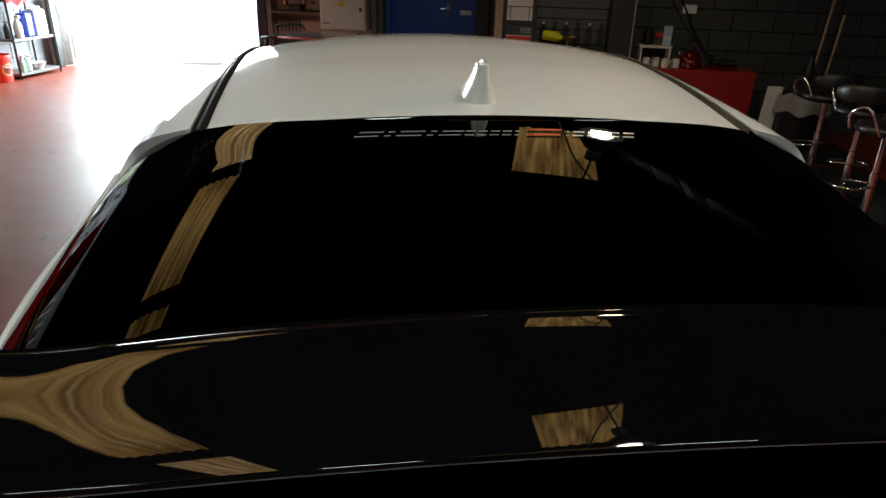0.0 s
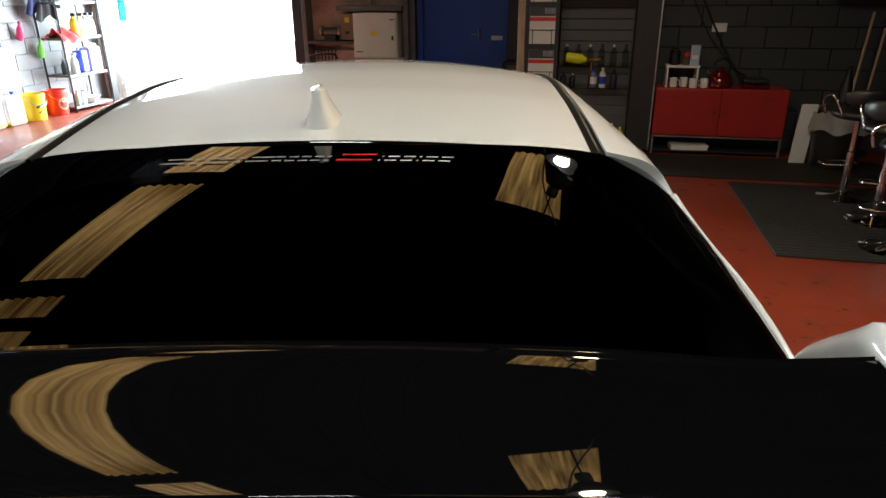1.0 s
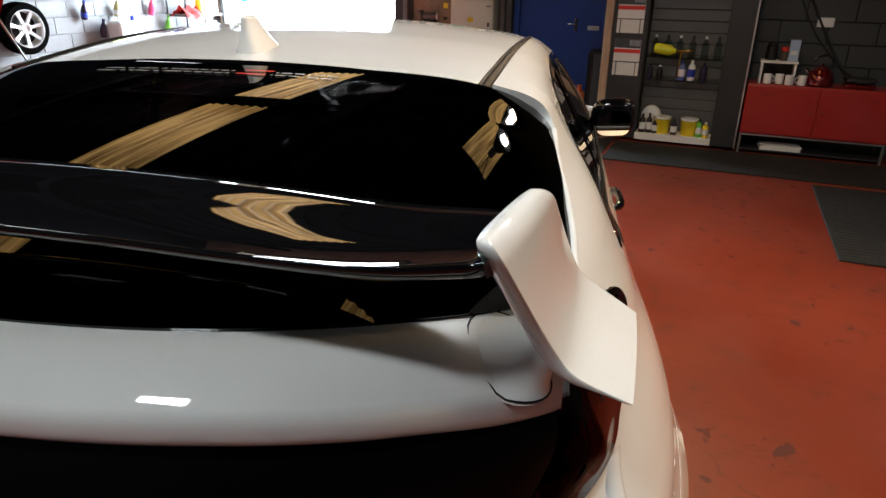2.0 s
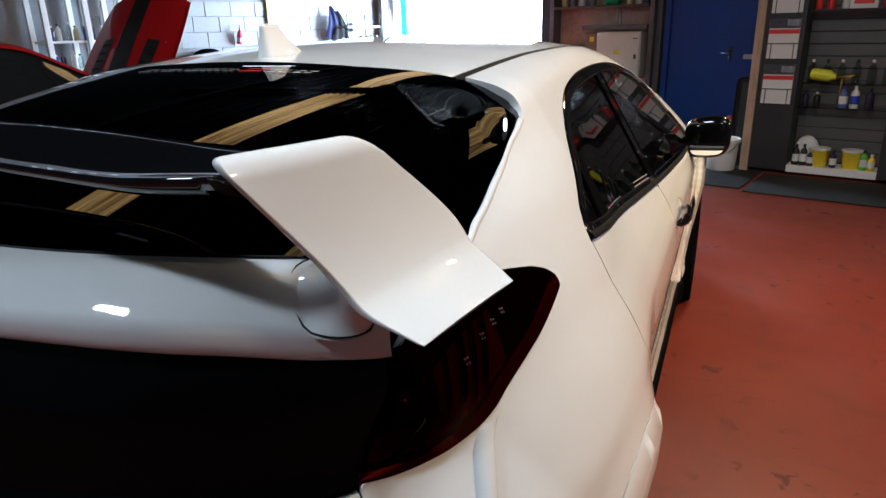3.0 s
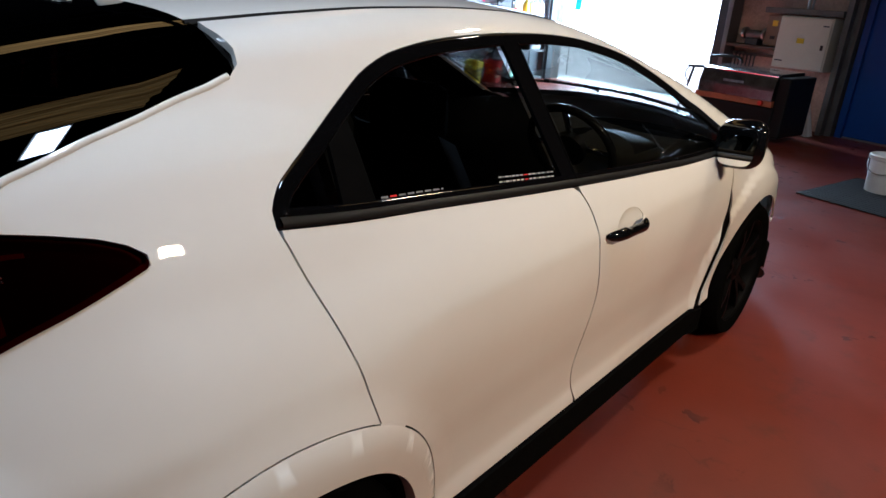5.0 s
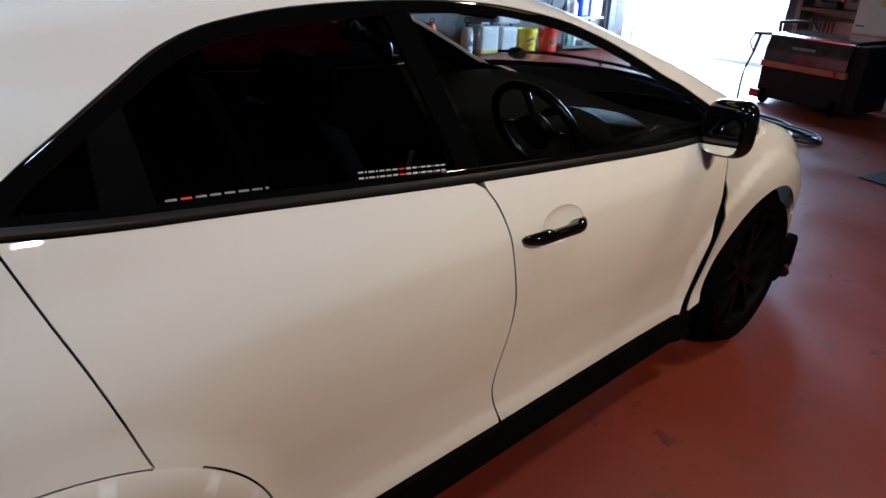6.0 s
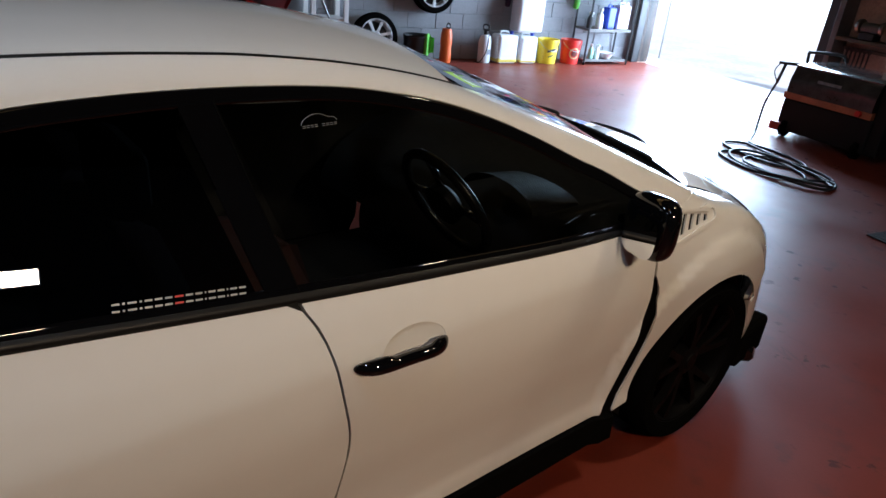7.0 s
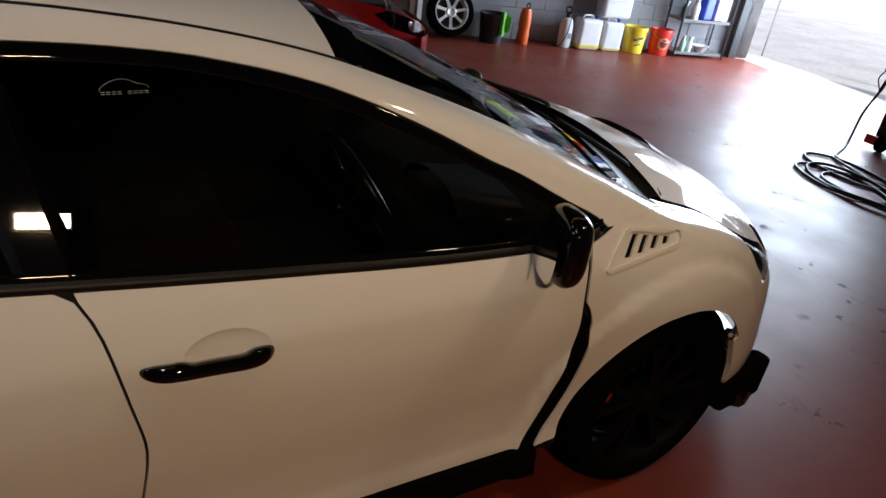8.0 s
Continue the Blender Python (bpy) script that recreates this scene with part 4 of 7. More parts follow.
part("bonnet", grid("bonnet", bonnet, 30, 50, flip=True), WHITE, car)
part("bonnet_scoop", grid("bonnet_scoop", lambda u, v: bonnet(0.5 + 0.22 * u, 0.36 + 0.28 * v) + Vector((0, 0, 0.006 + 0.018 * (1 - u) * (1 - abs(2 * v - 1) ** 4))), 8, 14, flip=True), BLACKTRIM, car)


def front_wrap(s, z):
    a = (1 - abs(s)) * math.pi / 2
    c, d = max(math.cos(a), 1e-4), max(math.sin(a), 1e-4)
    return Vector((math.copysign(W_front(z) * c ** (2 / 3), s), 1.3 + L_front(z) * d ** (2 / 3), z))


nose_r = [(0.795, 0.275), (0.795, 0.36), (0.81, 0.44), (0.826, 0.50), (0.79, 0.56), (0.75, 0.63), (0.70, 0.665), (0.3, 0.68)]
nose = nose_r + [(-s, z) for s, z in nose_r[::-1]]
GR = [(-0.42, 0.30), (0.42, 0.30), (0.40, 0.56), (-0.40, 0.56)]
nb = part("front_bumper", sheet("front_bumper", nose, front_wrap, 0.04, rim=0.02, holes=[GR], flip=True), WHITE, car)
part("grille", sheet("grille", GR, lambda s, z: front_wrap(s, z) - Vector((0, 0.02, 0)), 0.04, rim=0, flip=True), BLACKTRIM, nb)
part("nose_panel", grid("nose_panel", lambda u, v: (lambda a, b: a + (b - a) * u + Vector((0, 0.02, 0.005)) * math.sin(math.pi * u))(bonnet(1.0, v), front_wrap(1.33 * (v - 0.5) if abs(v - 0.5) > 1e-3 else 1e-3, 0.68)), 8, 40, flip=True), BLACKGLOSS, car, "gloss black grille bar")


def splitter(u, v):
    s = 0.70 * (2 * u - 1)
    p = front_wrap(s if abs(s) > 1e-3 else 1e-3, 0.24)
    o = Vector((p.x, p.y - 1.0, 0)).normalized()
    sec = [(-0.16, 0.10), (0.055, 0.105), (0.07, 0.125), (0.06, 0.145), (-0.02, 0.21), (-0.16, 0.24)]
    q = sec[int(round(v * 6)) % 6]
    return Vector((p.x, p.y, q[1])) + o * q[0]


part("front_splitter", grid("front_splitter", splitter, 60, 6, close_v=True, caps=True, smooth=False), BLACKGLOSS, car, "gloss black front splitter")
for sgn in (1, -1):
    part("splitter_fin", solid(0.77, 0.85, 1.765, 2.035, 0.10, 0.278, 0.022, Matrix.Diagonal((sgn, 1, 1, 1)) @ Matrix.Translation((0, 1.93, 0.15)) @ Matrix.Rotation(radians(6), 4, "Z") @ Matrix.Translation((0, -1.93, -0.15))), SKIRT, car, "black corner winglet")
HEAD = [(1.70, 0.832), (1.745, 0.772), (1.805, 0.717), (1.842, 0.668), (1.93, 0.66), (1.97, 0.70), (1.90, 0.76), (1.82, 0.80)]
for sgn in (1, -1):
    hl = sheet("headlight", HEAD, side, 0.025, gap=0.003, rim=0.015)
    h = part("headlight", hl if sgn > 0 else mirrored(hl), CLEARLENS, car, "clear swept-back headlamp")
    bk = sheet("lamp_bowl", HEAD, lambda y, z: side(y, z) - Vector((0.04, 0.02, 0.01)), 0.03, gap=0.004, rim=0)
    part("lamp_bowl", bk if sgn > 0 else mirrored(bk), BLACKTRIM, h)
    part("projector", lathe([(0.004, 0.03), (0.022, 0.024), (0.03, 0.008), (0.032, 0)], 16, Matrix.Translation((sgn * 0.69, 1.83, 0.72)) @ Matrix.Rotation(radians(-70), 4, "X")), CHROME, h)

# door mirrors
for sgn in (1, -1):
    mx = Matrix.Diagonal((sgn, 1, 1, 1))

    def housing(u, v):
        a, b = math.pi * (u - 0.5), 2 * math.pi * v
        ca, sa = math.cos(a), math.sin(a)
        px = math.copysign(abs(ca) ** 0.6, ca) * math.copysign(abs(math.cos(b)) ** 0.6, math.cos(b))
        pz = math.copysign(abs(ca) ** 0.6, ca) * math.copysign(abs(math.sin(b)) ** 0.6, math.sin(b))
        y = 0.052 * math.copysign(abs(sa) ** 0.7, sa)
        taper = 1 - 0.25 * max(sa, 0)
        z = 1.006 + 0.092 * pz * taper + 0.014 * px
        return Vector((sgn * (0.925 + 0.098 * px * taper), 0.845 + y - 0.032 * px, z))
    hm = grid("door_mirror", housing, 20, 36, close_v=True, flip=sgn < 0)
    hm.materials.append(BLACKGLOSS)
    mir = part("door_mirror", hm, None, car, "gloss black door mirror")
    def face(u, v):
        a = 2 * math.pi * v
        px, pz = (u * math.copysign(abs(q) ** 0.55, q) for q in (math.cos(a), math.sin(a)))
        return Vector((sgn * (0.928 + 0.072 * px), 0.786 - 0.032 * px + 0.004 * pz, 0.990 + 0.056 * pz + 0.010 * px))
    mg = grid("mirror_glass", face, 2, 32, close_v=True, flip=sgn > 0)
    part("mirror_glass", mg, MIRROR, mir)
    part("mirror_foot", joined([solid(0.80, 0.875, 0.86, 0.925, 0.968, 0.992, 0.008, mx)]), BLACKGLOSS, mir)

# wheels
def wheel(y, sgn, front):
    w = part("wheel", tube([(0.0, 0.205 * math.cos(a), 0.205 * math.sin(a)) for a in np.linspace(0, 2 * math.pi, 40, endpoint=False)], 0.012, 6, True), RIM, car, "black alloy wheel with low-profile tyre")
    w.matrix_local = Matrix.Translation((sgn * 0.80, y, 0.323)) @ Matrix.Diagonal((sgn, 1, 1, 1)) @ Matrix.Identity(4)
    turn = Matrix.Rotation(radians(90), 4, "Y")
    part("tyre", lathe([(0.242, -0.10), (0.262, -0.115), (0.305, -0.115), (0.321, -0.09), (0.3235, 0), (0.321, 0.082), (0.305, 0.108), (0.262, 0.108), (0.242, 0.095)], 48, turn, caps=False), RUBBER, w)
    part("rim", lathe([(0.245, -0.1), (0.236, -0.09), (0.225, 0.0), (0.236, 0.085), (0.247, 0.10), (0.252, 0.094)], 48, turn, caps=False), RIM, w)
    for i in range(5):
        for dlt in (-7, 7):
            a = radians(72 * i + 90)
            b = radians(72 * i + 90 + dlt * 1.9)
            c = Vector((0.07, 0.05 * math.cos(a), 0.05 * math.sin(a)))
            o = Vector((0.088, 0.236 * math.cos(b), 0.236 * math.sin(b)))
            d = (o - c).normalized()
            s = d.cross(Vector((1, 0, 0))).normalized()
            V = []
            for p, wd in ((c, 0.016), (c.lerp(o, 0.6) + Vector((0.006, 0, 0)), 0.011), (o, 0.015)):
                V += [p - s * wd, p + s * wd, p + s * wd * 0.8 - Vector((0.03, 0, 0)), p - s * wd * 0.8 - Vector((0.03, 0, 0))]
            F = [(0, 1, 2, 3)[::-1], (8, 9, 10, 11)] + [(k * 4 + j, k * 4 + (j + 1) % 4, k * 4 + 4 + (j + 1) % 4, k * 4 + 4 + j) for k in range(2) for j in range(4)]
            part("spoke", mesh_of("spoke", V, F, False), RIM, w)
    part("hub", lathe([(0.001, 0.085), (0.03, 0.084), (0.034, 0.078), (0.06, 0.07), (0.068, 0.03)], 24, turn), RIM, w)
    part("brake_disc", lathe([(0.07, 0.0), (0.175, 0.0), (0.175, -0.028), (0.07, -0.028)], 40, turn, caps=False), GREYDISC, w)
    part("brake_caliper", solid(-0.05, 0.03, 0.105 if not front else -0.195, 0.19 if not front else -0.11, -0.075, 0.095, 0.015), CALIPER, w, "red brake caliper")
    return w


for y_, fr_ in ((AXLE_R, False), (AXLE_F, True)):
    for sg in (1, -1):
        wheel(y_, sg, fr_)
for y_ in (AXLE_R, AXLE_F):
    for sg in (1, -1):
        part("wheel_housing", grid("wheel_housing", lambda u, v: Vector((sg * (0.55 + 0.30 * u), y_ + (ARCH + 0.006) * math.cos(-0.3 + (math.pi + 0.6) * v), AXLE_Z + (ARCH + 0.006) * math.sin(-0.3 + (math.pi + 0.6) * v))), 2, 30), UNDER, car)
        part("housing_wall", lathe([(0.001, 0), (ARCH + 0.004, 0)], 30, Matrix.Translation((sg * 0.56, y_, AXLE_Z)) @ Matrix.Rotation(radians(90), 4, "Y"), caps=False), UNDER, car)
part("underbody", solid(-0.80, 0.80, -1.85, 2.05, 0.16, 0.24, 0.02), UNDER, car)

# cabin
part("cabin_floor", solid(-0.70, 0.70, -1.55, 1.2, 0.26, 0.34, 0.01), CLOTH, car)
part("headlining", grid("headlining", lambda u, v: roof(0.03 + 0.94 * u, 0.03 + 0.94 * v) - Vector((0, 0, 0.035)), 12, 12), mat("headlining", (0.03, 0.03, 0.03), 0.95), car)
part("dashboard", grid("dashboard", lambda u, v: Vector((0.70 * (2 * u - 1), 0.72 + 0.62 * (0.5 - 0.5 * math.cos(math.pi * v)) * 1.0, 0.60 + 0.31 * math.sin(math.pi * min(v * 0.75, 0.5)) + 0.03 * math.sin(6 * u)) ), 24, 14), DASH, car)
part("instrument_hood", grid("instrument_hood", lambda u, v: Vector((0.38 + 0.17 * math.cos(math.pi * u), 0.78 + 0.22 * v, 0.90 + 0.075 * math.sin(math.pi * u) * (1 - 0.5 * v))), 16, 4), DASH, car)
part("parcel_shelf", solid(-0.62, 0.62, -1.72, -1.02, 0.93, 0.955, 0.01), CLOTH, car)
wheel_turn = Matrix.Translation((0.38, 0.565, 0.925)) @ Matrix.Rotation(radians(-62), 4, "X")
sw = part("steering_wheel", tube([wheel_turn @ Vector((0.182 * math.cos(a), 0.182 * math.sin(a), 0)) for a in np.linspace(0, 2 * math.pi, 36, endpoint=False)], 0.016, 8, True), LEATHER, car, "black leather steering wheel with bright trim")
part("airbag_boss", lathe([(0.001, 0.03), (0.05, 0.026), (0.07, 0.01), (0.07, -0.02)], 20, wheel_turn), DASH, sw)
for a in (0, 180, 270):
    part("wheel_spoke", tube([wheel_turn @ Vector((0.05 * math.cos(radians(a)), 0.05 * math.sin(radians(a)), 0.01)), wheel_turn @ Vector((0.18 * math.cos(radians(a)), 0.18 * math.sin(radians(a)), 0))], 0.012, 6), CHROME, sw)


def seat(x, y, wide=0.25, bench=False):
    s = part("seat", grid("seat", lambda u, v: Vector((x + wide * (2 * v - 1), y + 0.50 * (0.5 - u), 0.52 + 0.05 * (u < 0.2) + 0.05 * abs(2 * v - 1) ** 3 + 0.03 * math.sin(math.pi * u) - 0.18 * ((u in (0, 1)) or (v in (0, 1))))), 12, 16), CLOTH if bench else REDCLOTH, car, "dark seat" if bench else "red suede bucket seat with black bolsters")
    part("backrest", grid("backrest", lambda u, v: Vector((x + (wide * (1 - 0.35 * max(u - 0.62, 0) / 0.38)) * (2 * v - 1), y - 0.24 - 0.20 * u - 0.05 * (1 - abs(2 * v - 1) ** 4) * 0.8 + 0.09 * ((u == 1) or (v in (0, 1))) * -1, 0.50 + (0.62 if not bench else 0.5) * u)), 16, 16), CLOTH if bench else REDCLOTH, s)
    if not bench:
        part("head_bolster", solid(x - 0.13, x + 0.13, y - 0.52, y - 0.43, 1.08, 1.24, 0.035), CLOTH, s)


seat(0.37, 0.12)
seat(-0.37, 0.12)
seat(0.0, -0.72, 0.60, True)
part("cabin_mirror", solid(-0.11, 0.11, 0.60, 0.63, 1.26, 1.32, 0.015), DASH, car)
# ---- the workshop ----
def floor_paint():
    m, nt, p = nodes_of("red_floor_paint")
    L, N = nt.links.new, nt.nodes.new
    tc = N("ShaderNodeTexCoord")
    n1, n2, n3, n4 = (N("ShaderNodeTexNoise") for _ in range(4))
    for n, s, d in ((n1, 0.5, 4), (n2, 7, 6), (n3, 1.1, 4), (n4, 90, 3)):
        n.inputs["Scale"].default_value, n.inputs["Detail"].default_value = s, d
        L(tc.outputs["Object"], n.inputs["Vector"])
    r1 = N("ShaderNodeValToRGB")
    r1.color_ramp.elements[0].position, r1.color_ramp.elements[1].position = 0.3, 0.7
    r1.color_ramp.elements[0].color, r1.color_ramp.elements[1].color = (0.132, 0.019, 0.009, 1), (0.205, 0.031, 0.0125, 1)
    L(n1.outputs["Fac"], r1.inputs[0])
    r3 = N("ShaderNodeValToRGB")
    r3.color_ramp.elements[0].position, r3.color_ramp.elements[1].position = 0.35, 0.65
    r3.color_ramp.elements[0].color, r3.color_ramp.elements[1].color = (0.95, 0.95, 0.95, 1), (1.02, 1.01, 1.01, 1)
    L(n2.outputs["Fac"], r3.inputs[0])
    # grimy smudges left by feet and tyres
    n7 = N("ShaderNodeTexNoise"); n7.inputs["Scale"].default_value, n7.inputs["Detail"].default_value, n7.inputs["Roughness"].default_value = 3.3, 9, 0.72
    L(tc.outputs["Object"], n7.inputs["Vector"])
    sm = N("ShaderNodeMapRange"); sm.inputs[1].default_value, sm.inputs[2].default_value, sm.inputs[4].default_value = 0.55, 0.72, 0.62
    L(n7.outputs["Fac"], sm.inputs[0])
    grime = N("ShaderNodeMix"); grime.data_type, grime.blend_type = "RGBA", "MIX"
    L(sm.outputs[0], grime.inputs["Factor"]); L(r1.outputs[0], grime.inputs["A"]); grime.inputs["B"].default_value = (0.060, 0.020, 0.014, 1)
    a, b = N("ShaderNodeMix"), N("ShaderNodeMix")
    for q in (a, b):
        q.data_type, q.blend_type = "RGBA", "MULTIPLY"
        q.inputs["Factor"].default_value = 1
    # chips and dried drips, in patches
    n8 = N("ShaderNodeTexNoise"); n8.inputs["Scale"].default_value, n8.inputs["Detail"].default_value, n8.inputs["Distortion"].default_value = 8.0, 4, 0.4
    L(tc.outputs["Object"], n8.inputs["Vector"])
    ch, cp, cm = N("ShaderNodeMapRange"), N("ShaderNodeMapRange"), N("ShaderNodeMath")
    ch.inputs[1].default_value, ch.inputs[2].default_value = 0.635, 0.665
    cp.inputs[1].default_value, cp.inputs[2].default_value, cp.inputs[4].default_value = 0.47, 0.56, 0.85
    L(n8.outputs["Fac"], ch.inputs[0]); L(n3.outputs["Fac"], cp.inputs[0])
    cm.operation = "MULTIPLY"; L(ch.outputs[0], cm.inputs[0]); L(cp.outputs[0], cm.inputs[1])
    chips = N("ShaderNodeMix"); chips.data_type, chips.blend_type = "RGBA", "MIX"
    L(cm.outputs[0], chips.inputs["Factor"]); L(grime.outputs["Result"], chips.inputs["A"]); chips.inputs["B"].default_value = (0.05, 0.006, 0.005, 1)
    L(chips.outputs["Result"], b.inputs["A"]); L(r3.outputs[0], b.inputs["B"])
    # thin scuffs: the contour lines of a stretched noise, kept only in patches
    mp = N("ShaderNodeMapping"); mp.inputs["Scale"].default_value, mp.inputs["Rotation"].default_value = (1, 2.2, 1), (0, 0, 0.7)
    L(tc.outputs["Object"], mp.inputs["Vector"])
    n5 = N("ShaderNodeTexNoise"); n5.inputs["Scale"].default_value, n5.inputs["Detail"].default_value, n5.inputs["Distortion"].default_value = 1.6, 5, 0.6
    L(mp.outputs[0], n5.inputs["Vector"])
    m1, m2, m3, m4 = (N("ShaderNodeMath") for _ in range(4))
    m1.operation, m1.inputs[1].default_value = "SUBTRACT", 0.5
    L(n5.outputs["Fac"], m1.inputs[0])
    m2.operation = "ABSOLUTE"; L(m1.outputs[0], m2.inputs[0])
    ln = N("ShaderNodeMapRange"); ln.inputs[1].default_value, ln.inputs[2].default_value, ln.inputs[3].default_value, ln.inputs[4].default_value = 0.002, 0.010, 1.0, 0.0
    L(m2.outputs[0], ln.inputs[0])
    pt = N("ShaderNodeMapRange"); pt.inputs[1].default_value, pt.inputs[2].default_value = 0.52, 0.66
    L(n3.outputs["Fac"], pt.inputs[0])
    m3.operation = "MULTIPLY"; L(ln.outputs[0], m3.inputs[0]); L(pt.outputs[0], m3.inputs[1])
    m4.operation, m4.inputs[1].default_value = "MULTIPLY", 0.5
    L(m3.outputs[0], m4.inputs[0]); L(m4.outputs[0], a.inputs["Factor"])
    a.blend_type = "MIX"
    a.inputs["B"].default_value = (0.05, 0.018, 0.014, 1)
    L(b.outputs["Result"], a.inputs["A"])
    L(a.outputs["Result"], p.inputs["Base Color"])
    # polished and dull patches, with scuffs duller still
    n6 = N("ShaderNodeTexNoise"); n6.inputs["Scale"].default_value, n6.inputs["Detail"].default_value = 1.7, 5
    n6.inputs["Roughness"].default_value = 0.5
    L(tc.outputs["Object"], n6.inputs["Vector"])
    rr = N("ShaderNodeMapRange"); rr.inputs[1].default_value, rr.inputs[2].default_value, rr.inputs[3].default_value, rr.inputs[4].default_value = 0.25, 0.75, 0.33, 0.54
    ad = N("ShaderNodeMath"); ad.operation = "MULTIPLY_ADD"; ad.inputs[1].default_value = 0.12
    L(n6.outputs["Fac"], rr.inputs[0]); L(m3.outputs[0], ad.inputs[0]); L(rr.outputs[0], ad.inputs[2])
    dull = N("ShaderNodeMath"); dull.operation = "MULTIPLY_ADD"; dull.inputs[1].default_value = 0.3
    L(cm.outputs[0], dull.inputs[0]); L(ad.outputs[0], dull.inputs[2]); L(dull.outputs[0], p.inputs["Roughness"])
    p.inputs["Specular IOR Level"].default_value = 0.55
    bn = N("ShaderNodeBump"); bn.inputs["Strength"].default_value, bn.inputs["Distance"].default_value = 0.12, 0.003
    L(n4.outputs["Fac"], bn.inputs["Height"]); L(bn.outputs[0], p.inputs["Normal"])
    return m


def skylight_sheet():
    """Yellowed ribbed roof-light: daylight comes through it, streaked with dirt along the ribs."""
    m, nt, p = nodes_of("yellowed_rooflight")
    L, N = nt.links.new, nt.nodes.new
    tc, mp = N("ShaderNodeTexCoord"), N("ShaderNodeMapping")
    mp.inputs["Scale"].default_value = (7, 0.35, 1)
    L(tc.outputs["Object"], mp.inputs["Vector"])
    n = N("ShaderNodeTexNoise"); n.inputs["Scale"].default_value, n.inputs["Detail"].default_value = 2.2, 7
    L(mp.outputs[0], n.inputs["Vector"])
    r = N("ShaderNodeValToRGB")
    r.color_ramp.elements[0].position, r.color_ramp.elements[1].position = 0.30, 0.66
    r.color_ramp.elements[0].color, r.color_ramp.elements[1].color = (0.14, 0.058, 0.011, 1), (1.0, 0.62, 0.21, 1)
    L(n.outputs["Fac"], r.inputs[0])
    L(r.outputs[0], p.inputs["Base Color"]); L(r.outputs[0], p.inputs["Emission Color"])
    p.inputs["Emission Strength"].default_value = SKYLIGHT
    p.inputs["Roughness"].default_value = 0.6
    return m


FLOOR = floor_paint()
BLOCK = mat("grey_block_paint", (0.26, 0.265, 0.28), 0.6, vary=0.12, scale=3, bump=0.35, bump_scale=120, each=0.05)
DARKBLOCK = mat("dark_grey_block_paint", (0.040, 0.045, 0.045), 0.6, vary=0.12, scale=3, bump=0.35, bump_scale=120, each=0.05)
MORTAR = mat("painted_mortar", (0.22, 0.225, 0.24), 0.8, bump=0.3)
DARKMORTAR = mat("dark_mortar", (0.046, 0.051, 0.051), 0.8, bump=0.3)
# block paint for the unseen walls, their shade put into a near-black colour
SHADEBLOCK = mat("shaded_block_paint", (0.022, 0.023, 0.025), 0.6, vary=0.15, scale=3, bump=0.35, bump_scale=120)
PINK = mat("bare_pink_plaster", (0.58, 0.40, 0.31), 0.8, vary=0.25, scale=4, bump=0.4, bump_scale=70)
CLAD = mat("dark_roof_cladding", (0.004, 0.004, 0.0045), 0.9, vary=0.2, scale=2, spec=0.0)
CONC = mat("yard_concrete", (0.68, 0.67, 0.65), 0.85, vary=0.2, scale=1.2, bump=0.3, bump_scale=40)
GREYSTEEL = mat("grey_steel", (0.16, 0.155, 0.15), 0.5, metal=0.3, vary=0.2)
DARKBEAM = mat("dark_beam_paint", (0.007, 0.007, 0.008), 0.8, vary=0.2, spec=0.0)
BLACKSTEEL = mat("black_steel", (0.022, 0.022, 0.024), 0.45, vary=0.2)
BLUE = mat("blue_door_paint", (0.010, 0.070, 0.36), 0.4, vary=0.1, scale=3, bump=0.1)
WOOD = mat("pale_softwood", (0.50, 0.36, 0.25), 0.65, vary=0.25, scale=5, stretch=(6, 6, 0.6), bump=0.2)
PLY = mat("dark_plywood", (0.10, 0.075, 0.055), 0.7, vary=0.3, scale=6)
CREAM = mat("cream_enamel", (0.72, 0.68, 0.58), 0.4, vary=0.05)
REDMETAL = mat("red_enamel", (0.36, 0.016, 0.012), 0.35, vary=0.08, scale=3, coat=0.3)
MAT_ = mat("black_rubber_mat", (0.008, 0.008, 0.008), 0.85, vary=0.3, scale=12, bump=0.6, bump_scale=200)
WPLAST = mat("white_plastic", (0.78, 0.78, 0.77), 0.4, vary=0.04)
MILKY = mat("milky_plastic", (0.78, 0.79, 0.80), 0.45, vary=0.06)
YELLOWL = mat("yellow_fluid", (0.75, 0.62, 0.10), 0.4, vary=0.1)
YEL = mat("yellow_plastic", (0.80, 0.60, 0.02), 0.38, vary=0.05)
REDP = mat("red_plastic", (0.68, 0.03, 0.02), 0.38, vary=0.05)
ORANGE = mat("orange_plastic", (0.75, 0.13, 0.02), 0.4, vary=0.05)
BLUEP = mat("blue_plastic", (0.02, 0.05, 0.42), 0.35, vary=0.05)
GREENP = mat("green_plastic", (0.15, 0.55, 0.05), 0.4, vary=0.1)
LIME = mat("lime_card", (0.45, 0.62, 0.05), 0.5, vary=0.1)
PINKP = mat("pink_plastic", (0.80, 0.05, 0.18), 0.35, vary=0.1)
BEIGE = mat("amber_bottle", (0.55, 0.46, 0.22), 0.35, vary=0.15)
DARKP = mat("dark_bottle", (0.03, 0.025, 0.06), 0.25, vary=0.2)
BLACKP = mat("black_plastic", (0.013, 0.013, 0.014), 0.4, vary=0.2)
BLACKCLOTH = mat("black_cloth", (0.012, 0.012, 0.016), 0.95, vary=0.3, scale=30, bump=0.5)
SLAT = mat("grey_slatwall", (0.10, 0.10, 0.10), 0.4, vary=0.1)
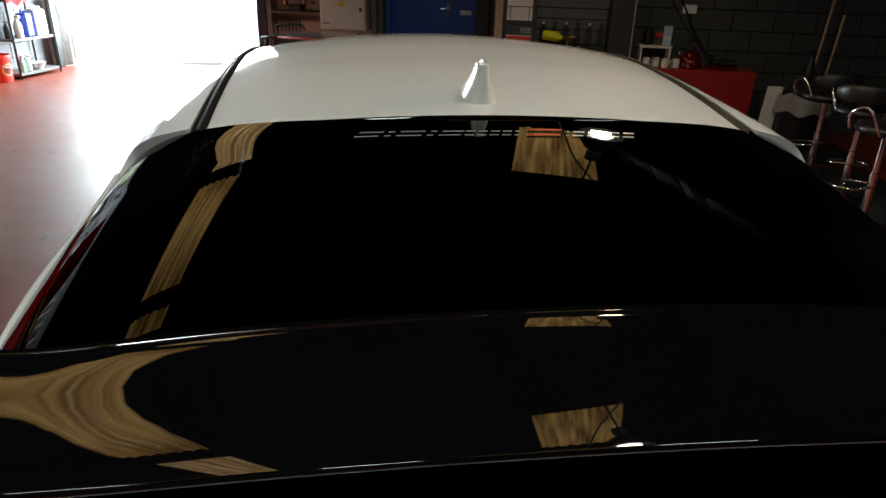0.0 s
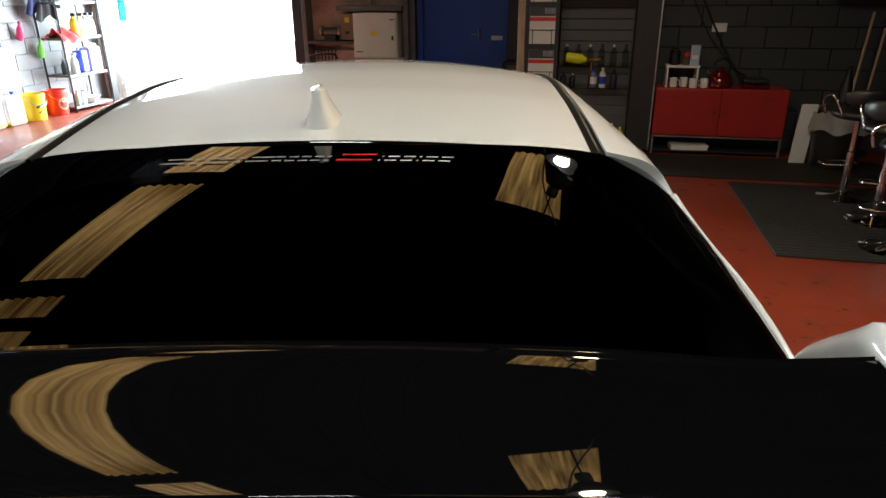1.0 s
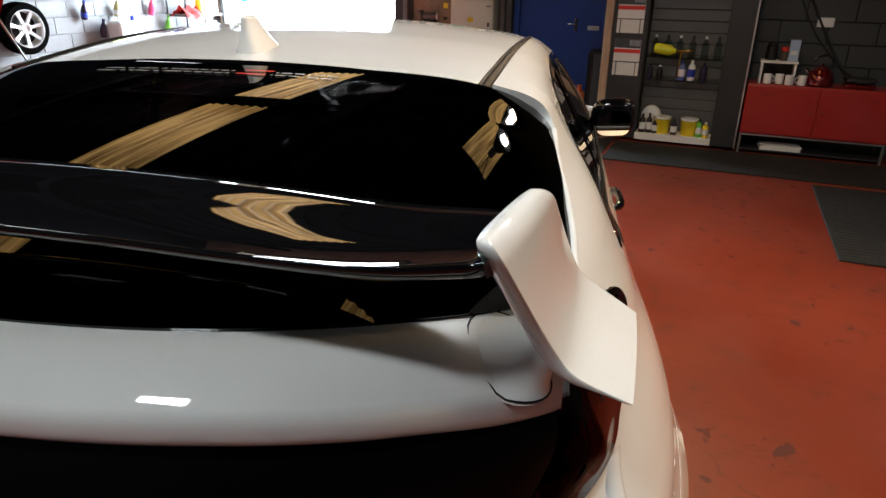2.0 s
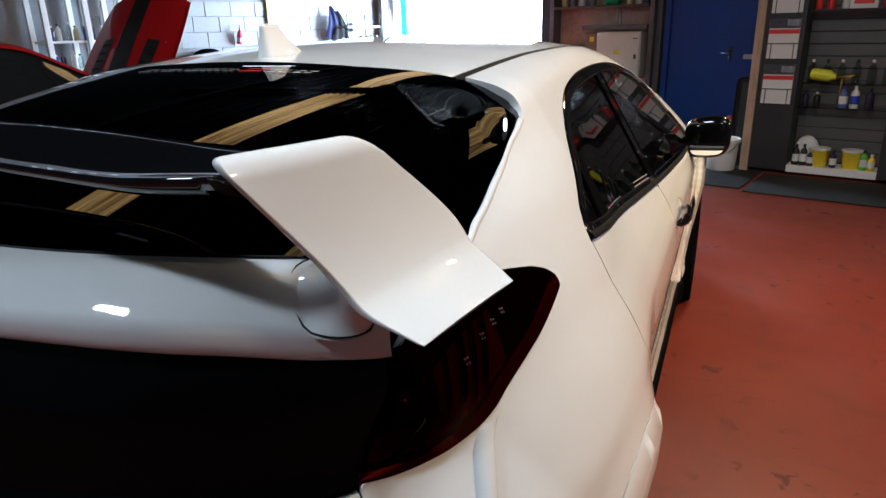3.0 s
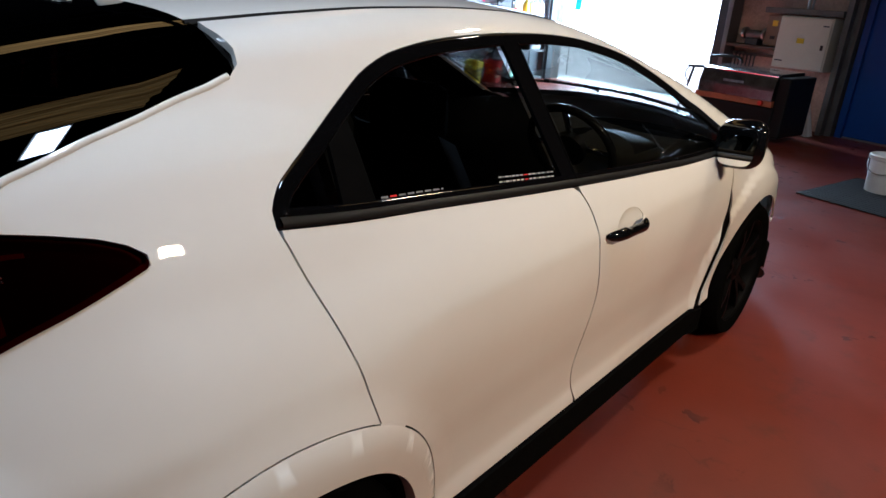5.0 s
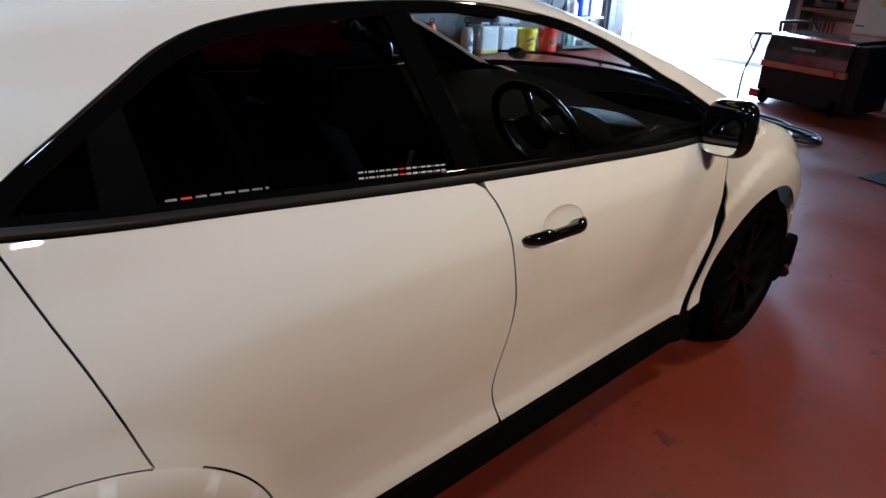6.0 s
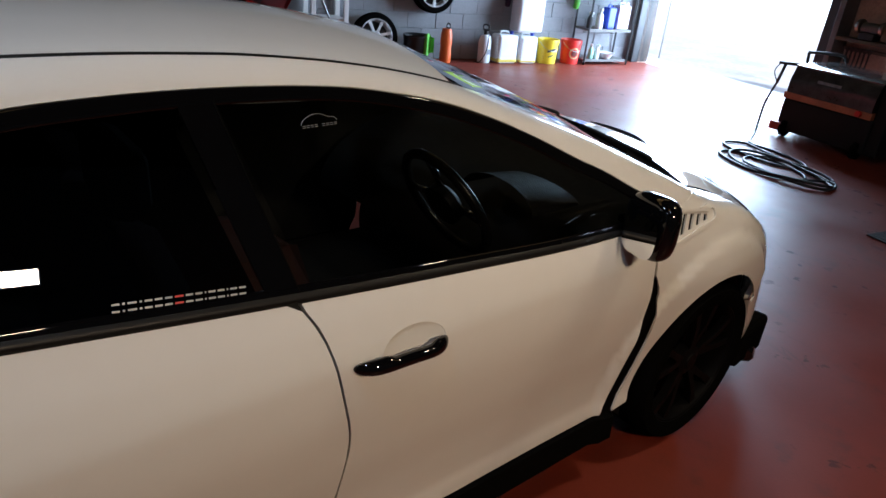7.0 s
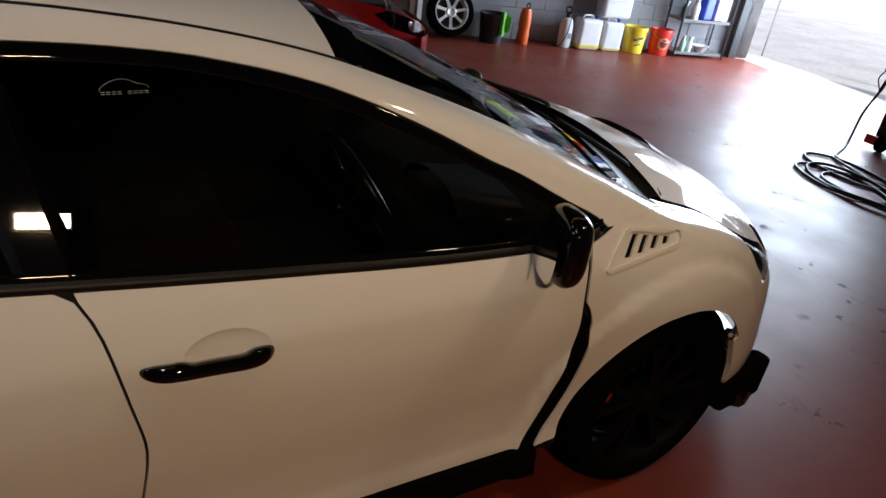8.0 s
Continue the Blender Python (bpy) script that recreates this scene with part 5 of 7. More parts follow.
PAPER = mat("white_paper", (0.74, 0.74, 0.72), 0.7, vary=0.04)
DARKPRINT = mat("dark_print", (0.06, 0.065, 0.08), 0.6, vary=0.4, scale=25)
GREYPRINT = mat("grey_print", (0.30, 0.33, 0.38), 0.6, vary=0.4, scale=25)
ALU = mat("aluminium_edge", (0.6, 0.6, 0.6), 0.35, metal=1.0)
CLEAR = pane("clear_bottle", (0.75, 0.8, 0.78))
PALEBLUE = mat("pale_blue_card", (0.40, 0.52, 0.72), 0.5)
KETTLE = mat("dark_red_kettle", (0.16, 0.008, 0.008), 0.12, metal=0.5, coat=1, vary=0.1)
LEATHER = mat("black_leatherette", (0.012, 0.012, 0.012), 0.35, vary=0.2, bump=0.15, bump_scale=250)
SILVERWHEEL = mat("silver_white_alloy", (0.72, 0.72, 0.72), 0.35, metal=0.35, vary=0.05)
REDCAR = mat("red_car_paint", (0.34, 0.006, 0.008), 0.35, vary=0.04, coat=0.9, spec=0.2)
GREYBIN = mat("grey_liner", (0.25, 0.25, 0.25), 0.4, bump=0.5, bump_scale=15)
TEAL = mat("teal_banner", (0.05, 0.55, 0.62), 0.6, vary=0.08)
SKY_MAT = skylight_sheet()


def room(ob):
    ob.matrix_world = ROOM @ ob.matrix_world
    return ob


def structure(name, bm, material, label, category):
    ob = part(name, bm, material, None)
    ob.matrix_world = ROOM
    return tagged(ob, label, category, kind="structure")


def at(u, v, z=0.0, rz=0.0):
    return ROOM @ pose(u, v, z, 0, 0, rz)


U0, U1, V0, V1, HT = -7.2, 4.6, -5.5, 7.65, 4.5
structure("floor", solid(U0 - 0.3, U1 + 0.3, V0 - 0.3, V1 + 0.15, -0.12, 0), FLOOR, "red painted concrete workshop floor with scuffs", "floor")
structure("ground", joined([solid(-40, 40, V1 + 0.15, 60, -0.14, -0.01), solid(-40, U0 - 0.3, V0 - 20, V1 + 0.15, -0.14, -0.01), solid(U1 + 0.3, 40, V0 - 20, V1 + 0.15, -0.14, -0.01), solid(U0 - 0.3, U1 + 0.3, V0 - 20, V0 - 0.3, -0.14, -0.01)]), CONC, "pale concrete yard outside the open shutter", "yard")
# self-lit slab stands in for the blown-out daylight past the yard
structure("backdrop", solid(-30, 18, 21, 21.4, -0.1, 9.0), glow("daylight_glow", (1, 1, 1), 3.5), "glowing white slab standing in for the daylit distance beyond the yard", "backdrop")
wall_left = structure("wall_left", solid(U0 - 0.22, U0 - 0.012, V0, V1 + 0.2, 0, HT), MORTAR, "grey painted concrete block wall", "wall")
wall_back = structure("wall_back", joined([solid(-3.56, 0.02, V1, V1 + 0.2, 0, HT), solid(U0 - 0.22, -3.56, V1, V1 + 0.2, 2.75, HT), solid(U0 - 0.22, -7.0, V1, V1 + 0.2, 0, 2.75)]), PINK, "bare pinkish plaster back wall beside the shutter", "wall")
wall_office = structure("wall_office", solid(-0.02, U1, 5.80, 5.98, 0, HT), DARKMORTAR, "dark grey painted block partition wall", "wall")
structure("wall_passage", solid(-0.04, 0.06, 5.62, V1, 0, HT), DARKBLOCK, "dark side wall of the partition", "wall")
# added sheet, out of view: keeps the wall's reflection in the wing blade dark
structure("trim", solid(U0 - 0.011, U0 + 0.03, V0, V1, 2.45, HT - 0.02), CLAD, "dark sheet added over the unseen upper block wall to darken reflections", "cladding")
structure("wall_right", solid(U1, U1 + 0.2, V0, 5.98, 0, HT), SHADEBLOCK, "unseen block wall with shade put into its near-black colour", "wall")
structure("wall_rear", solid(U0 - 0.22, U1 + 0.2, V0 - 0.2, V0, 0, HT), SHADEBLOCK, "unseen block wall with shade put into its near-black colour", "wall")

# roof: ribbed dark sheets with roof-lights let in, purlins, rafters
LIGHTS = [(-3.85, -2.97, 3.10, 5.35), (-3.85, -2.97, 0.62, 2.95), (-3.85, -2.97, -1.5, 0.45), (0.40, 1.32, 3.12, 5.1), (0.40, 1.32, -1.6, -0.15)]
rows = []
for (c0, c1) in ((U0 - 0.2, -3.85), (-2.97, 0.40), (1.32, U1 + 0.2)):
    rows.append(solid(c0, c1, V0 - 0.2, V1 + 0.2, HT, HT + 0.05))
for c0, c1 in ((-3.85, -2.97), (0.40, 1.32)):
    cuts = sorted((q[2], q[3]) for q in LIGHTS if q[0] == c0)
    y = V0 - 0.2
    for a, b in cuts:
        rows.append(solid(c0, c1, y, a, HT, HT + 0.05))
        y = b
    rows.append(solid(c0, c1, y, V1 + 0.2, HT, HT + 0.05))
for i in range(30):
    u = U0 + 0.4 * i
    if u < U1 and not (-3.95 < u < -2.92 or 0.3 < u < 1.35):
        rows.append(solid(u, u + 0.06, V0, V1, HT - 0.035, HT - 0.001))
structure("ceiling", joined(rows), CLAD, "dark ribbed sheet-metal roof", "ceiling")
for i, (a, b, c, d) in enumerate(LIGHTS):
    def rib(u, v, a=a, b=b, c=c, d=d):
        return Vector((a + (b - a) * u, c + (d - c) * v, HT + 0.02 + 0.022 * math.sin(u * 2 * math.pi * 6)))
    structure("window_%d" % (i + 1), grid("rooflight", rib, 72, 2), SKY_MAT, "yellowed ribbed translucent roof-light", "roof-light")
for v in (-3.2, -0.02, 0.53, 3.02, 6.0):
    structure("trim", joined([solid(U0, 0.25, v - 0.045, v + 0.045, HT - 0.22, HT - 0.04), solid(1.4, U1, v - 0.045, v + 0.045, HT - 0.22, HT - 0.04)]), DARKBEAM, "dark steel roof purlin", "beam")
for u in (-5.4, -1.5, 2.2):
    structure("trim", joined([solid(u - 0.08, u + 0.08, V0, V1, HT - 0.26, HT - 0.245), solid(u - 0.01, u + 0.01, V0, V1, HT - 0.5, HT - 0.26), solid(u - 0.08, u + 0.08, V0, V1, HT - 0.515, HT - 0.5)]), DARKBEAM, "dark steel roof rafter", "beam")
tagged(room(part("cable", tube(smooth_path([(0.4, 5.5, HT - 0.26), (0.75, 4.6, HT - 0.62), (1.0, 3.4, HT - 0.3), (1.25, 2.5, HT - 0.26)], 10), 0.012, 6), BLACKP, None)), "thin black cable slung under the roof", "cable")

# lamps that hang in the roof
def high_bay(u, v, z):
    """A bell lamp on a drop rod, its mouth at height z."""
    t = thing("high_bay_lamp", at(u, v, z), "round dark-shaded high-bay lamp hung from the roof", "lamp")
    part("shade", lathe([(0.045, 0.26), (0.10, 0.22), (0.17, 0.07), (0.185, 0.015), (0.188, 0.0)], 28, caps=False), BLACKSTEEL, t)
    part("bulb", lathe([(0.001, 0.008), (0.085, 0.010), (0.098, 0.016), (0.094, 0.03)], 28), glow("high_bay_bulb", (1, 0.96, 0.9), 22), t)
    part("ballast", lathe([(0.001, 0.42), (0.06, 0.42), (0.065, 0.40), (0.065, 0.28), (0.045, 0.25)], 20), GREYSTEEL, t)
    part("drop_rod", tube([(0, 0, HT - z + 0.03), (0, 0, 0.41)], 0.010), BLACKSTEEL, t)
    lamp("bay_lamp", "AREA", at(u, v, z - 0.006), BAY_W, (1, 0.68, 0.36), size=0.16, size_y=0.16, spread=radians(150))


def twin_tube(u, v, rz, power):
    t = thing("fluorescent_light", at(u, v, HT - 0.55, rz), "twin-tube fluorescent light fixture under the roof, the rearmost one added", "lamp", "twin-tube lights")
    part("housing", solid(-0.32, 0.32, -0.12, 0.12, 0.0, 0.06, 0.01), WPLAST, t)
    for s in (-0.075, 0.075):
        part("tube", solid(-0.28, 0.28, s - 0.035, s + 0.035, -0.02, -0.003, 0.006), TUBE, t)
    lamp("tube_light", "AREA", at(u, v, HT - 0.585, rz), power, (0.955, 0.99, 1.0), size=0.56, size_y=0.2)
    for x in (-0.25, 0.25):
        part("chain", tube([(x, 0, 0.06), (x, 0, 0.52)], 0.006), BLACKSTEEL, t)


def flood(u, v, z, rz):
    t = thing("flood_light", at(u, v, z, rz) @ pose(0, 0, 0, 32, 0, 0), "flat white flood light bracketed high on the wall", "lamp", "wall flood lights")
    part("case", solid(-0.20, 0.20, 0.0, 0.06, -0.08, 0.08, 0.015), BLACKSTEEL, t)
    part("glass", solid(-0.18, 0.18, -0.012, -0.004, -0.06, 0.06), FLOODGLOW, t)
    lamp("flood_lamp", "AREA", at(u, v, z, rz) @ pose(0, 0, 0, 32, 0, 0) @ pose(0, -0.02, 0, -90, 0, 0), FLOOD_W, (1, 0.66, 0.36), size=0.34, size_y=0.11, spread=radians(85))
    part("bracket", joined([solid(-0.03, 0.03, 0.06, 0.22, -0.03, 0.03)]), BLACKSTEEL, t)


high_bay(0.98, 2.10, 3.0)
twin_tube(1.6, -0.9, 0, 19)
twin_tube(-1.45, -1.6, 0, 16)
# rearmost fixture is added, out of view, to brighten the tailgate
twin_tube(0.5, -3.7, 0, 24)
flood(U1 - 0.2, 0.67, 3.25, -90)


# block walls: each block a piece
def blocks(wall, m, length, height, material, skip=None):
    L_, H_, g = 0.44, 0.215, 0.007
    bm = solid(0, L_ - g, 0, 0.03, 0, H_ - g, 0.004, None, 1)
    me = bpy.data.meshes.new("block")
    bm.to_mesh(me)
    bm.free()
    bm = solid(0, L_ / 2 - g, 0, 0.03, 0, H_ - g, 0.004, None, 1)
    mh = bpy.data.meshes.new("half_block")
    bm.to_mesh(mh)
    bm.free()
    for q in (me, mh):
        q.materials.append(material)
    for r in range(int(height / H_)):
        x = 0.0
        if r % 2:
            ob = new("half_block", mh)
            ob.parent, ob.matrix_local = wall, m @ pose(0, 0, r * H_)
            x = L_ / 2
        while x + L_ <= length + 0.01:
            if not (skip and skip(x, r * H_)):
                ob = new("block", me)
                ob.parent, ob.matrix_local = wall, m @ pose(x, 0.002 * math.sin(7.1 * x + 3 * r), r * H_)
            x += L_


blocks(wall_left, pose(U0 - 0.030, 2.2, 0, 0, 0, 90) @ pose(0, -0.03, 0), 5.3, 2.0, BLOCK)
blocks(wall_office, pose(1.38, 5.772, 0), 3.1, 1.95, DARKBLOCK)

# shutter opening jamb, and what is fixed on the back wall
structure("trim", joined([solid(-3.70, -3.56, 7.50, 7.86, 0, 2.75, 0.01)]), BLACKSTEEL, "dark steel jamb of the shutter", "door jamb")
structure("trim", joined([solid(-7.06, -7.0, 7.52, 7.86, 0, 2.75, 0.01)]), BLACKSTEEL, "dark steel jamb of the shutter", "door jamb")
structure("trim", joined([solid(-7.06, -3.56, 7.42, 7.62, 2.75, 3.1, 0.02)]), GREYSTEEL, "roller shutter box over the opening", "shutter")

wr = thing("wall_rack", at(0, 0), "steel wall rack of plywood shelves with tools and cans", "rack")
for u in (-3.47, -1.93):
    part("upright", solid(u - 0.035, u + 0.035, 7.40, 7.64, 0, 2.3, 0.004), GREYSTEEL, wr)
part("shelf", solid(-3.43, -2.72, 7.40, 7.64, 0.945, 0.985, 0.004), PLY, wr)
part("shelf", solid(-2.95, -1.97, 7.36, 7.64, 1.40, 1.47, 0.006), GREYSTEEL, wr)
part("shelf", solid(-3.43, -1.97, 7.38, 7.64, 1.70, 1.74, 0.004), PLY, wr)
part("shelf", solid(-3.43, -1.97, 7.38, 7.64, 2.26, 2.30, 0.004), PLY, wr)
part("rail", solid(-3.43, -2.72, 7.60, 7.64, 0.84, 0.875, 0.004), PLY, wr)
for i in range(6):
    hk = thing("spanner", at(-3.36 + 0.055 * i, 7.585, 0.86), "steel spanner hung on the rack's rail", "spanner", "spanners on the rail")
    part("shank", solid(-0.009, 0.009, -0.006, 0.006, -0.16 - 0.01 * i, -0.02, 0.003), BLACKSTEEL, hk)
    part("jaw", lathe([(0.009, -0.006), (0.022, -0.006), (0.022, 0.006), (0.009, 0.006)], 14, Matrix.Translation((0, 0, -0.012)) @ Matrix.Rotation(radians(90), 4, "X"), caps=False), BLACKSTEEL, hk)
gr = thing("bench_grinder", at(-3.10, 7.50, 0.985), "grey bench grinder standing on the rack shelf", "grinder")
part("motor", lathe([(0.02, -0.11), (0.055, -0.10), (0.06, 0), (0.055, 0.10), (0.02, 0.11)], 18, Matrix.Translation((0, 0, 0.13)) @ Matrix.Rotation(radians(90), 4, "Y")), GREYSTEEL, gr)
for s in (-0.14, 0.14):
    part("wheel_guard", lathe([(0.001, -0.02), (0.075, -0.02), (0.08, 0), (0.075, 0.02), (0.001, 0.02)], 22, Matrix.Translation((s, 0, 0.14)) @ Matrix.Rotation(radians(90), 4, "Y")), STEEL, gr)
part("foot", solid(-0.09, 0.09, -0.07, 0.07, 0, 0.08, 0.01), BLACKSTEEL, gr)
bx = thing("junction_box", at(-2.83, 7.56, 1.0), "small brown control box with a yellow label", "control box")
part("case", solid(-0.11, 0.11, -0.10, 0.08, 0, 0.36, 0.008), mat("brown_case", (0.22, 0.15, 0.09), 0.5), bx)
part("warning_label", solid(-0.035, 0.035, -0.104, -0.100, 0.24, 0.31), YEL, bx)
part("switch", solid(-0.03, 0.03, -0.115, -0.10, 0.08, 0.12, 0.004), BLACKP, bx)
eb = thing("electric_cabinet", at(-2.36, 7.62, 0.76), "cream steel electric cabinet with a yellow warning sticker", "electric box")
part("case", solid(-0.33, 0.33, -0.30, 0.03, 0, 0.62, 0.01), CREAM, eb)
dr = part("cabinet_door", solid(-0.315, 0.315, -0.318, -0.302, 0.015, 0.605, 0.006), CREAM, eb)
part("warning_sticker", solid(-0.06, 0.03, -0.322, -0.318, 0.31, 0.37), YEL, dr)
part("lock", solid(0.245, 0.275, -0.33, -0.318, 0.25, 0.31, 0.004), BLACKP, dr)
part("name_label", solid(0.22, 0.29, -0.321, -0.318, 0.52, 0.535), DARKPRINT, dr)
part("name_label", solid(-0.29, -0.19, -0.321, -0.318, 0.08, 0.095), DARKPRINT, dr)
part("conduit", tube([(-0.1, -0.15, 0.60), (-0.1, -0.15, 0.98)], 0.02), ALU, eb)
part("conduit", tube([(-0.05, -0.15, 0.60), (-0.05, -0.15, 0.98)], 0.014), ALU, eb)
gj = thing("green_can", at(-2.55, 7.50, 1.742), "green plastic fuel can on the rack", "can")
part("body", solid(-0.11, 0.11, -0.06, 0.06, 0, 0.28, 0.03), mat("green_can", (0.0, 0.22, 0.08), 0.4), gj)
part("cap", lathe([(0.02, 0.28), (0.02, 0.31), (0.001, 0.31)], 12, Matrix.Translation((0.06, 0, 0))), BLACKP, gj)
for i, (u, h, m_) in enumerate(((-3.3, 0.24, BEIGE), (-3.17, 0.3, GREYSTEEL), (-3.03, 0.26, PAPER), (-2.86, 0.3, GREYSTEEL), (-2.3, 0.3, BEIGE), (-2.16, 0.22, PAPER), (-2.05, 0.28, DARKP))):
    bt = thing("tin", at(u, 7.50, 1.742), "dusty paint tin on the top of the rack", "tin", "tins on the rack")
    part("body", lathe([(0.05, 0), (0.05, h), (0.045, h), (0.045, h - 0.01), (0.001, h - 0.01)], 18), m_, bt)
bg = thing("plastic_bag", at(-2.15, 7.2, 0), "crumpled clear plastic bag against the wall", "bag")
part("film", grid("film", lambda u, v: Vector((0.22 * math.cos(6.28 * v) * (1 - u * 0.5) * (1 + 0.15 * math.sin(9 * v * 6.28)), 0.14 * math.sin(6.28 * v) * (1 - u * 0.5), 0.42 * u + 0.02 * math.sin(31 * v))), 8, 40, close_v=True), MILKY, bg)

# blue door
door_1 = structure("door_1", joined([solid(-1.72, -0.68, 7.61, 7.648, 0.02, 2.08, 0.004)]), BLUE, "closed blue painted flush door", "door")
structure("trim", joined([solid(-1.80, -1.72, 7.56, 7.70, 0, 2.16, 0.004), solid(-0.68, -0.50, 7.60, 7.70, 0, 2.16, 0.004), solid(-1.72, -0.68, 7.56, 7.70, 2.08, 2.16)]), BLUE, "blue door frame", "door frame")
part("door_handle", joined([solid(-0.92, -0.875, 7.598, 7.612, 0.98, 1.16, 0.004), tube([(-0.897, 7.60, 1.08), (-0.897, 7.555, 1.08), (-1.01, 7.552, 1.082)], 0.009)]), CHROME, door_1, "chrome lever handle")
part("door_plate", solid(-0.73, -0.57, 7.588, 7.597, 1.005, 1.065), PAPER, door_1)
structure("trim", joined([solid(-1.93, -1.82, 7.50, 7.66, 0, 2.6, 0.006)]), GREYSTEEL, "grey steel stanchion beside the door", "post")
structure("trim", joined([solid(-0.46, -0.30, 7.3, 7.62, 0, HT - 0.1, 0.006)]), DARKBLOCK, "grey boxed pipe beside the door", "post")
structure("baseboard", solid(-1.72, -0.68, 7.60, 7.66, 0.0, 0.018), ALU, "bright threshold strip under the door", "threshold")

# display stand beside the passage
ds = thing("display_stand", at(0, 0), "dark retail stand with slatted back, shelves and poster rack", "display")
part("side_post", solid(-0.10, -0.02, 5.27, 5.62, 0, 2.25, 0.005), WOOD, ds, "pale wooden end post")
part("poster_panel", solid(-0.018, 0.335, 5.30, 5.34, 0.04, 2.25, 0.004), BLACKSTEEL, ds)
part("side_panel", solid(1.115, 1.345, 5.27, 5.66, 0.04, 2.25, 0.005), BLACKSTEEL, ds, "black side panel")
part("edge_strip", solid(1.346, 1.362, 5.262, 5.30, 0.03, 2.25, 0.002), ALU, ds, "bright aluminium edge strip")
part("plinth", solid(0.335, 1.115, 5.30, 5.60, 0.03, 0.10, 0.004), WPLAST, ds, "white plinth")
for i in range(19):
    part("slat", solid(0.336, 1.114, 5.60, 5.62, 0.11 + 0.115 * i, 0.217 + 0.115 * i, 0.004), SLAT, ds)
part("slat_back", solid(0.336, 1.114, 5.625, 5.64, 0.10, 2.25), BLACKSTEEL, ds)
for z in (0.66, 0.885, 1.56):
    part("shelf", solid(0.345, 1.105, 5.36, 5.60, z, z + 0.012, 0.003), CLEAR if z < 1.5 else BLACKSTEEL, ds)
for k, (z0, z1) in enumerate(((1.13, 1.50), (0.70, 1.07), (1.55, 1.92))):
    po = thing("leaflet_holder", at(0.158, 5.292, z0), "white leaflets with a red band in a wire holder", "leaflet", "leaflets on the stand")
    part("leaflet", solid(-0.135, 0.135, -0.006, 0.0, 0, z1 - z0), PAPER, po)
    part("red_band", solid(-0.134, 0.134, -0.008, -0.0065, z1 - z0 - 0.14, z1 - z0 - 0.10), REDP, po)
    part("picture", solid(-0.134, 0.134, -0.008, -0.0065, z1 - z0 - 0.098, z1 - z0) if k == 2 else solid(-0.134, 0.134, -0.008, -0.0065, z1 - z0 - 0.09, z1 - z0), DARKPRINT, po)
    part("picture", solid(0.02, 0.13, -0.0095, -0.0085, z1 - z0 - 0.07, z1 - z0 - 0.01), GREYPRINT, po)
    for x in (-0.10, 0.10):
        part("wire", tube([(x, -0.012, -0.03), (x, -0.012, 0.14)], 0.004), BLACKSTEEL, po)
    part("wire", tube([(-0.135, -0.012, 0.14), (0.135, -0.012, 0.14)], 0.004), BLACKSTEEL, po)


def bottle(u, v, z, r, h, body, cap, label, neck=0.35, group="bottles on the stand", band=None):
    b = thing("bottle", at(u, v, z, 37 * u), label, "bottle", group)
    part("body", lathe([(r * 0.92, 0), (r, 0.006), (r, h * 0.62), (r * 0.85, h * 0.72), (r * neck, h * 0.82), (r * neck, h * 0.88)], 16), body, b)
    part("cap", lathe([(r * neck * 1.15, h * 0.88), (r * neck * 1.15, h * 0.99), (r * neck, h), (0.001, h)], 12), cap, b)
    if band:
        part("label", lathe([(r + 0.001, h * 0.18), (r + 0.001, h * 0.55)], 16, caps=False), band, b)
    return b


def spray_bottle(u, v, z, h, body, head, label, rz=0, group="spray bottles"):
    b = thing("spray_bottle", at(u, v, z, rz), label, "spray bottle", group)
    r = h * 0.17
    part("body", lathe([(r * 0.9, 0), (r, 0.01), (r, h * 0.5), (r * 0.8, h * 0.62), (r * 0.34, h * 0.74), (r * 0.34, h * 0.8)], 16), body, b)
    part("trigger_head", joined([solid(-0.016, 0.016, -0.075, 0.03, h * 0.80, h * 0.92, 0.008), solid(-0.008, 0.008, -0.05, -0.038, h * 0.66, h * 0.82, 0.003)]), head, b)
    return b


for i in range(6):
    bottle(0.42 + 0.125 * i, 5.48, 0.897, 0.036, 0.22, CLEAR, BLACKP if i % 2 else WPLAST, "clear bottle with a dark cap on the stand's shelf")
bottle(0.72, 5.45, 0.672, 0.042, 0.2, mat("white_blue_bottle", (0.12, 0.16, 0.42), 0.4), BLUEP, "white and blue polish bottle", band=WPLAST)
bottle(0.82, 5.44, 0.672, 0.038, 0.21, WPLAST, WPLAST, "white polish bottle with a blue label", band=BLUEP)
bottle(0.94, 5.45, 0.672, 0.036, 0.19, DARKP, BLACKP, "small dark bottle on the shelf")
bottle(0.40, 5.46, 0.672, 0.032, 0.15, DARKP, BLACKP, "small dark bottle on the shelf")
bottle(0.50, 5.45, 0.672, 0.032, 0.14, BLACKP, WPLAST, "small black bottle with a white cap")
fg = thing("foam_gun", at(0.42, 5.43, 0.985), "yellow foam-lance bottle with a brass gun on the stand", "foam gun")
part("bottle", lathe([(0.045, 0), (0.055, 0.02), (0.055, 0.16), (0.03, 0.2), (0.025, 0.22)], 18, Matrix.Rotation(radians(97), 4, "Y")), mat("fluo_yellow", (0.78, 0.80, 0.03), 0.4), fg)
part("nozzle", joined([tube([(0.22, 0, -0.03), (0.33, 0, -0.02), (0.40, 0, -0.01)], 0.016), tube([(0.27, 0, -0.03), (0.27, 0, -0.15), (0.262, 0, -0.28)], 0.012)]), mat("brass", (0.5, 0.33, 0.1), 0.3, metal=1.0), fg)
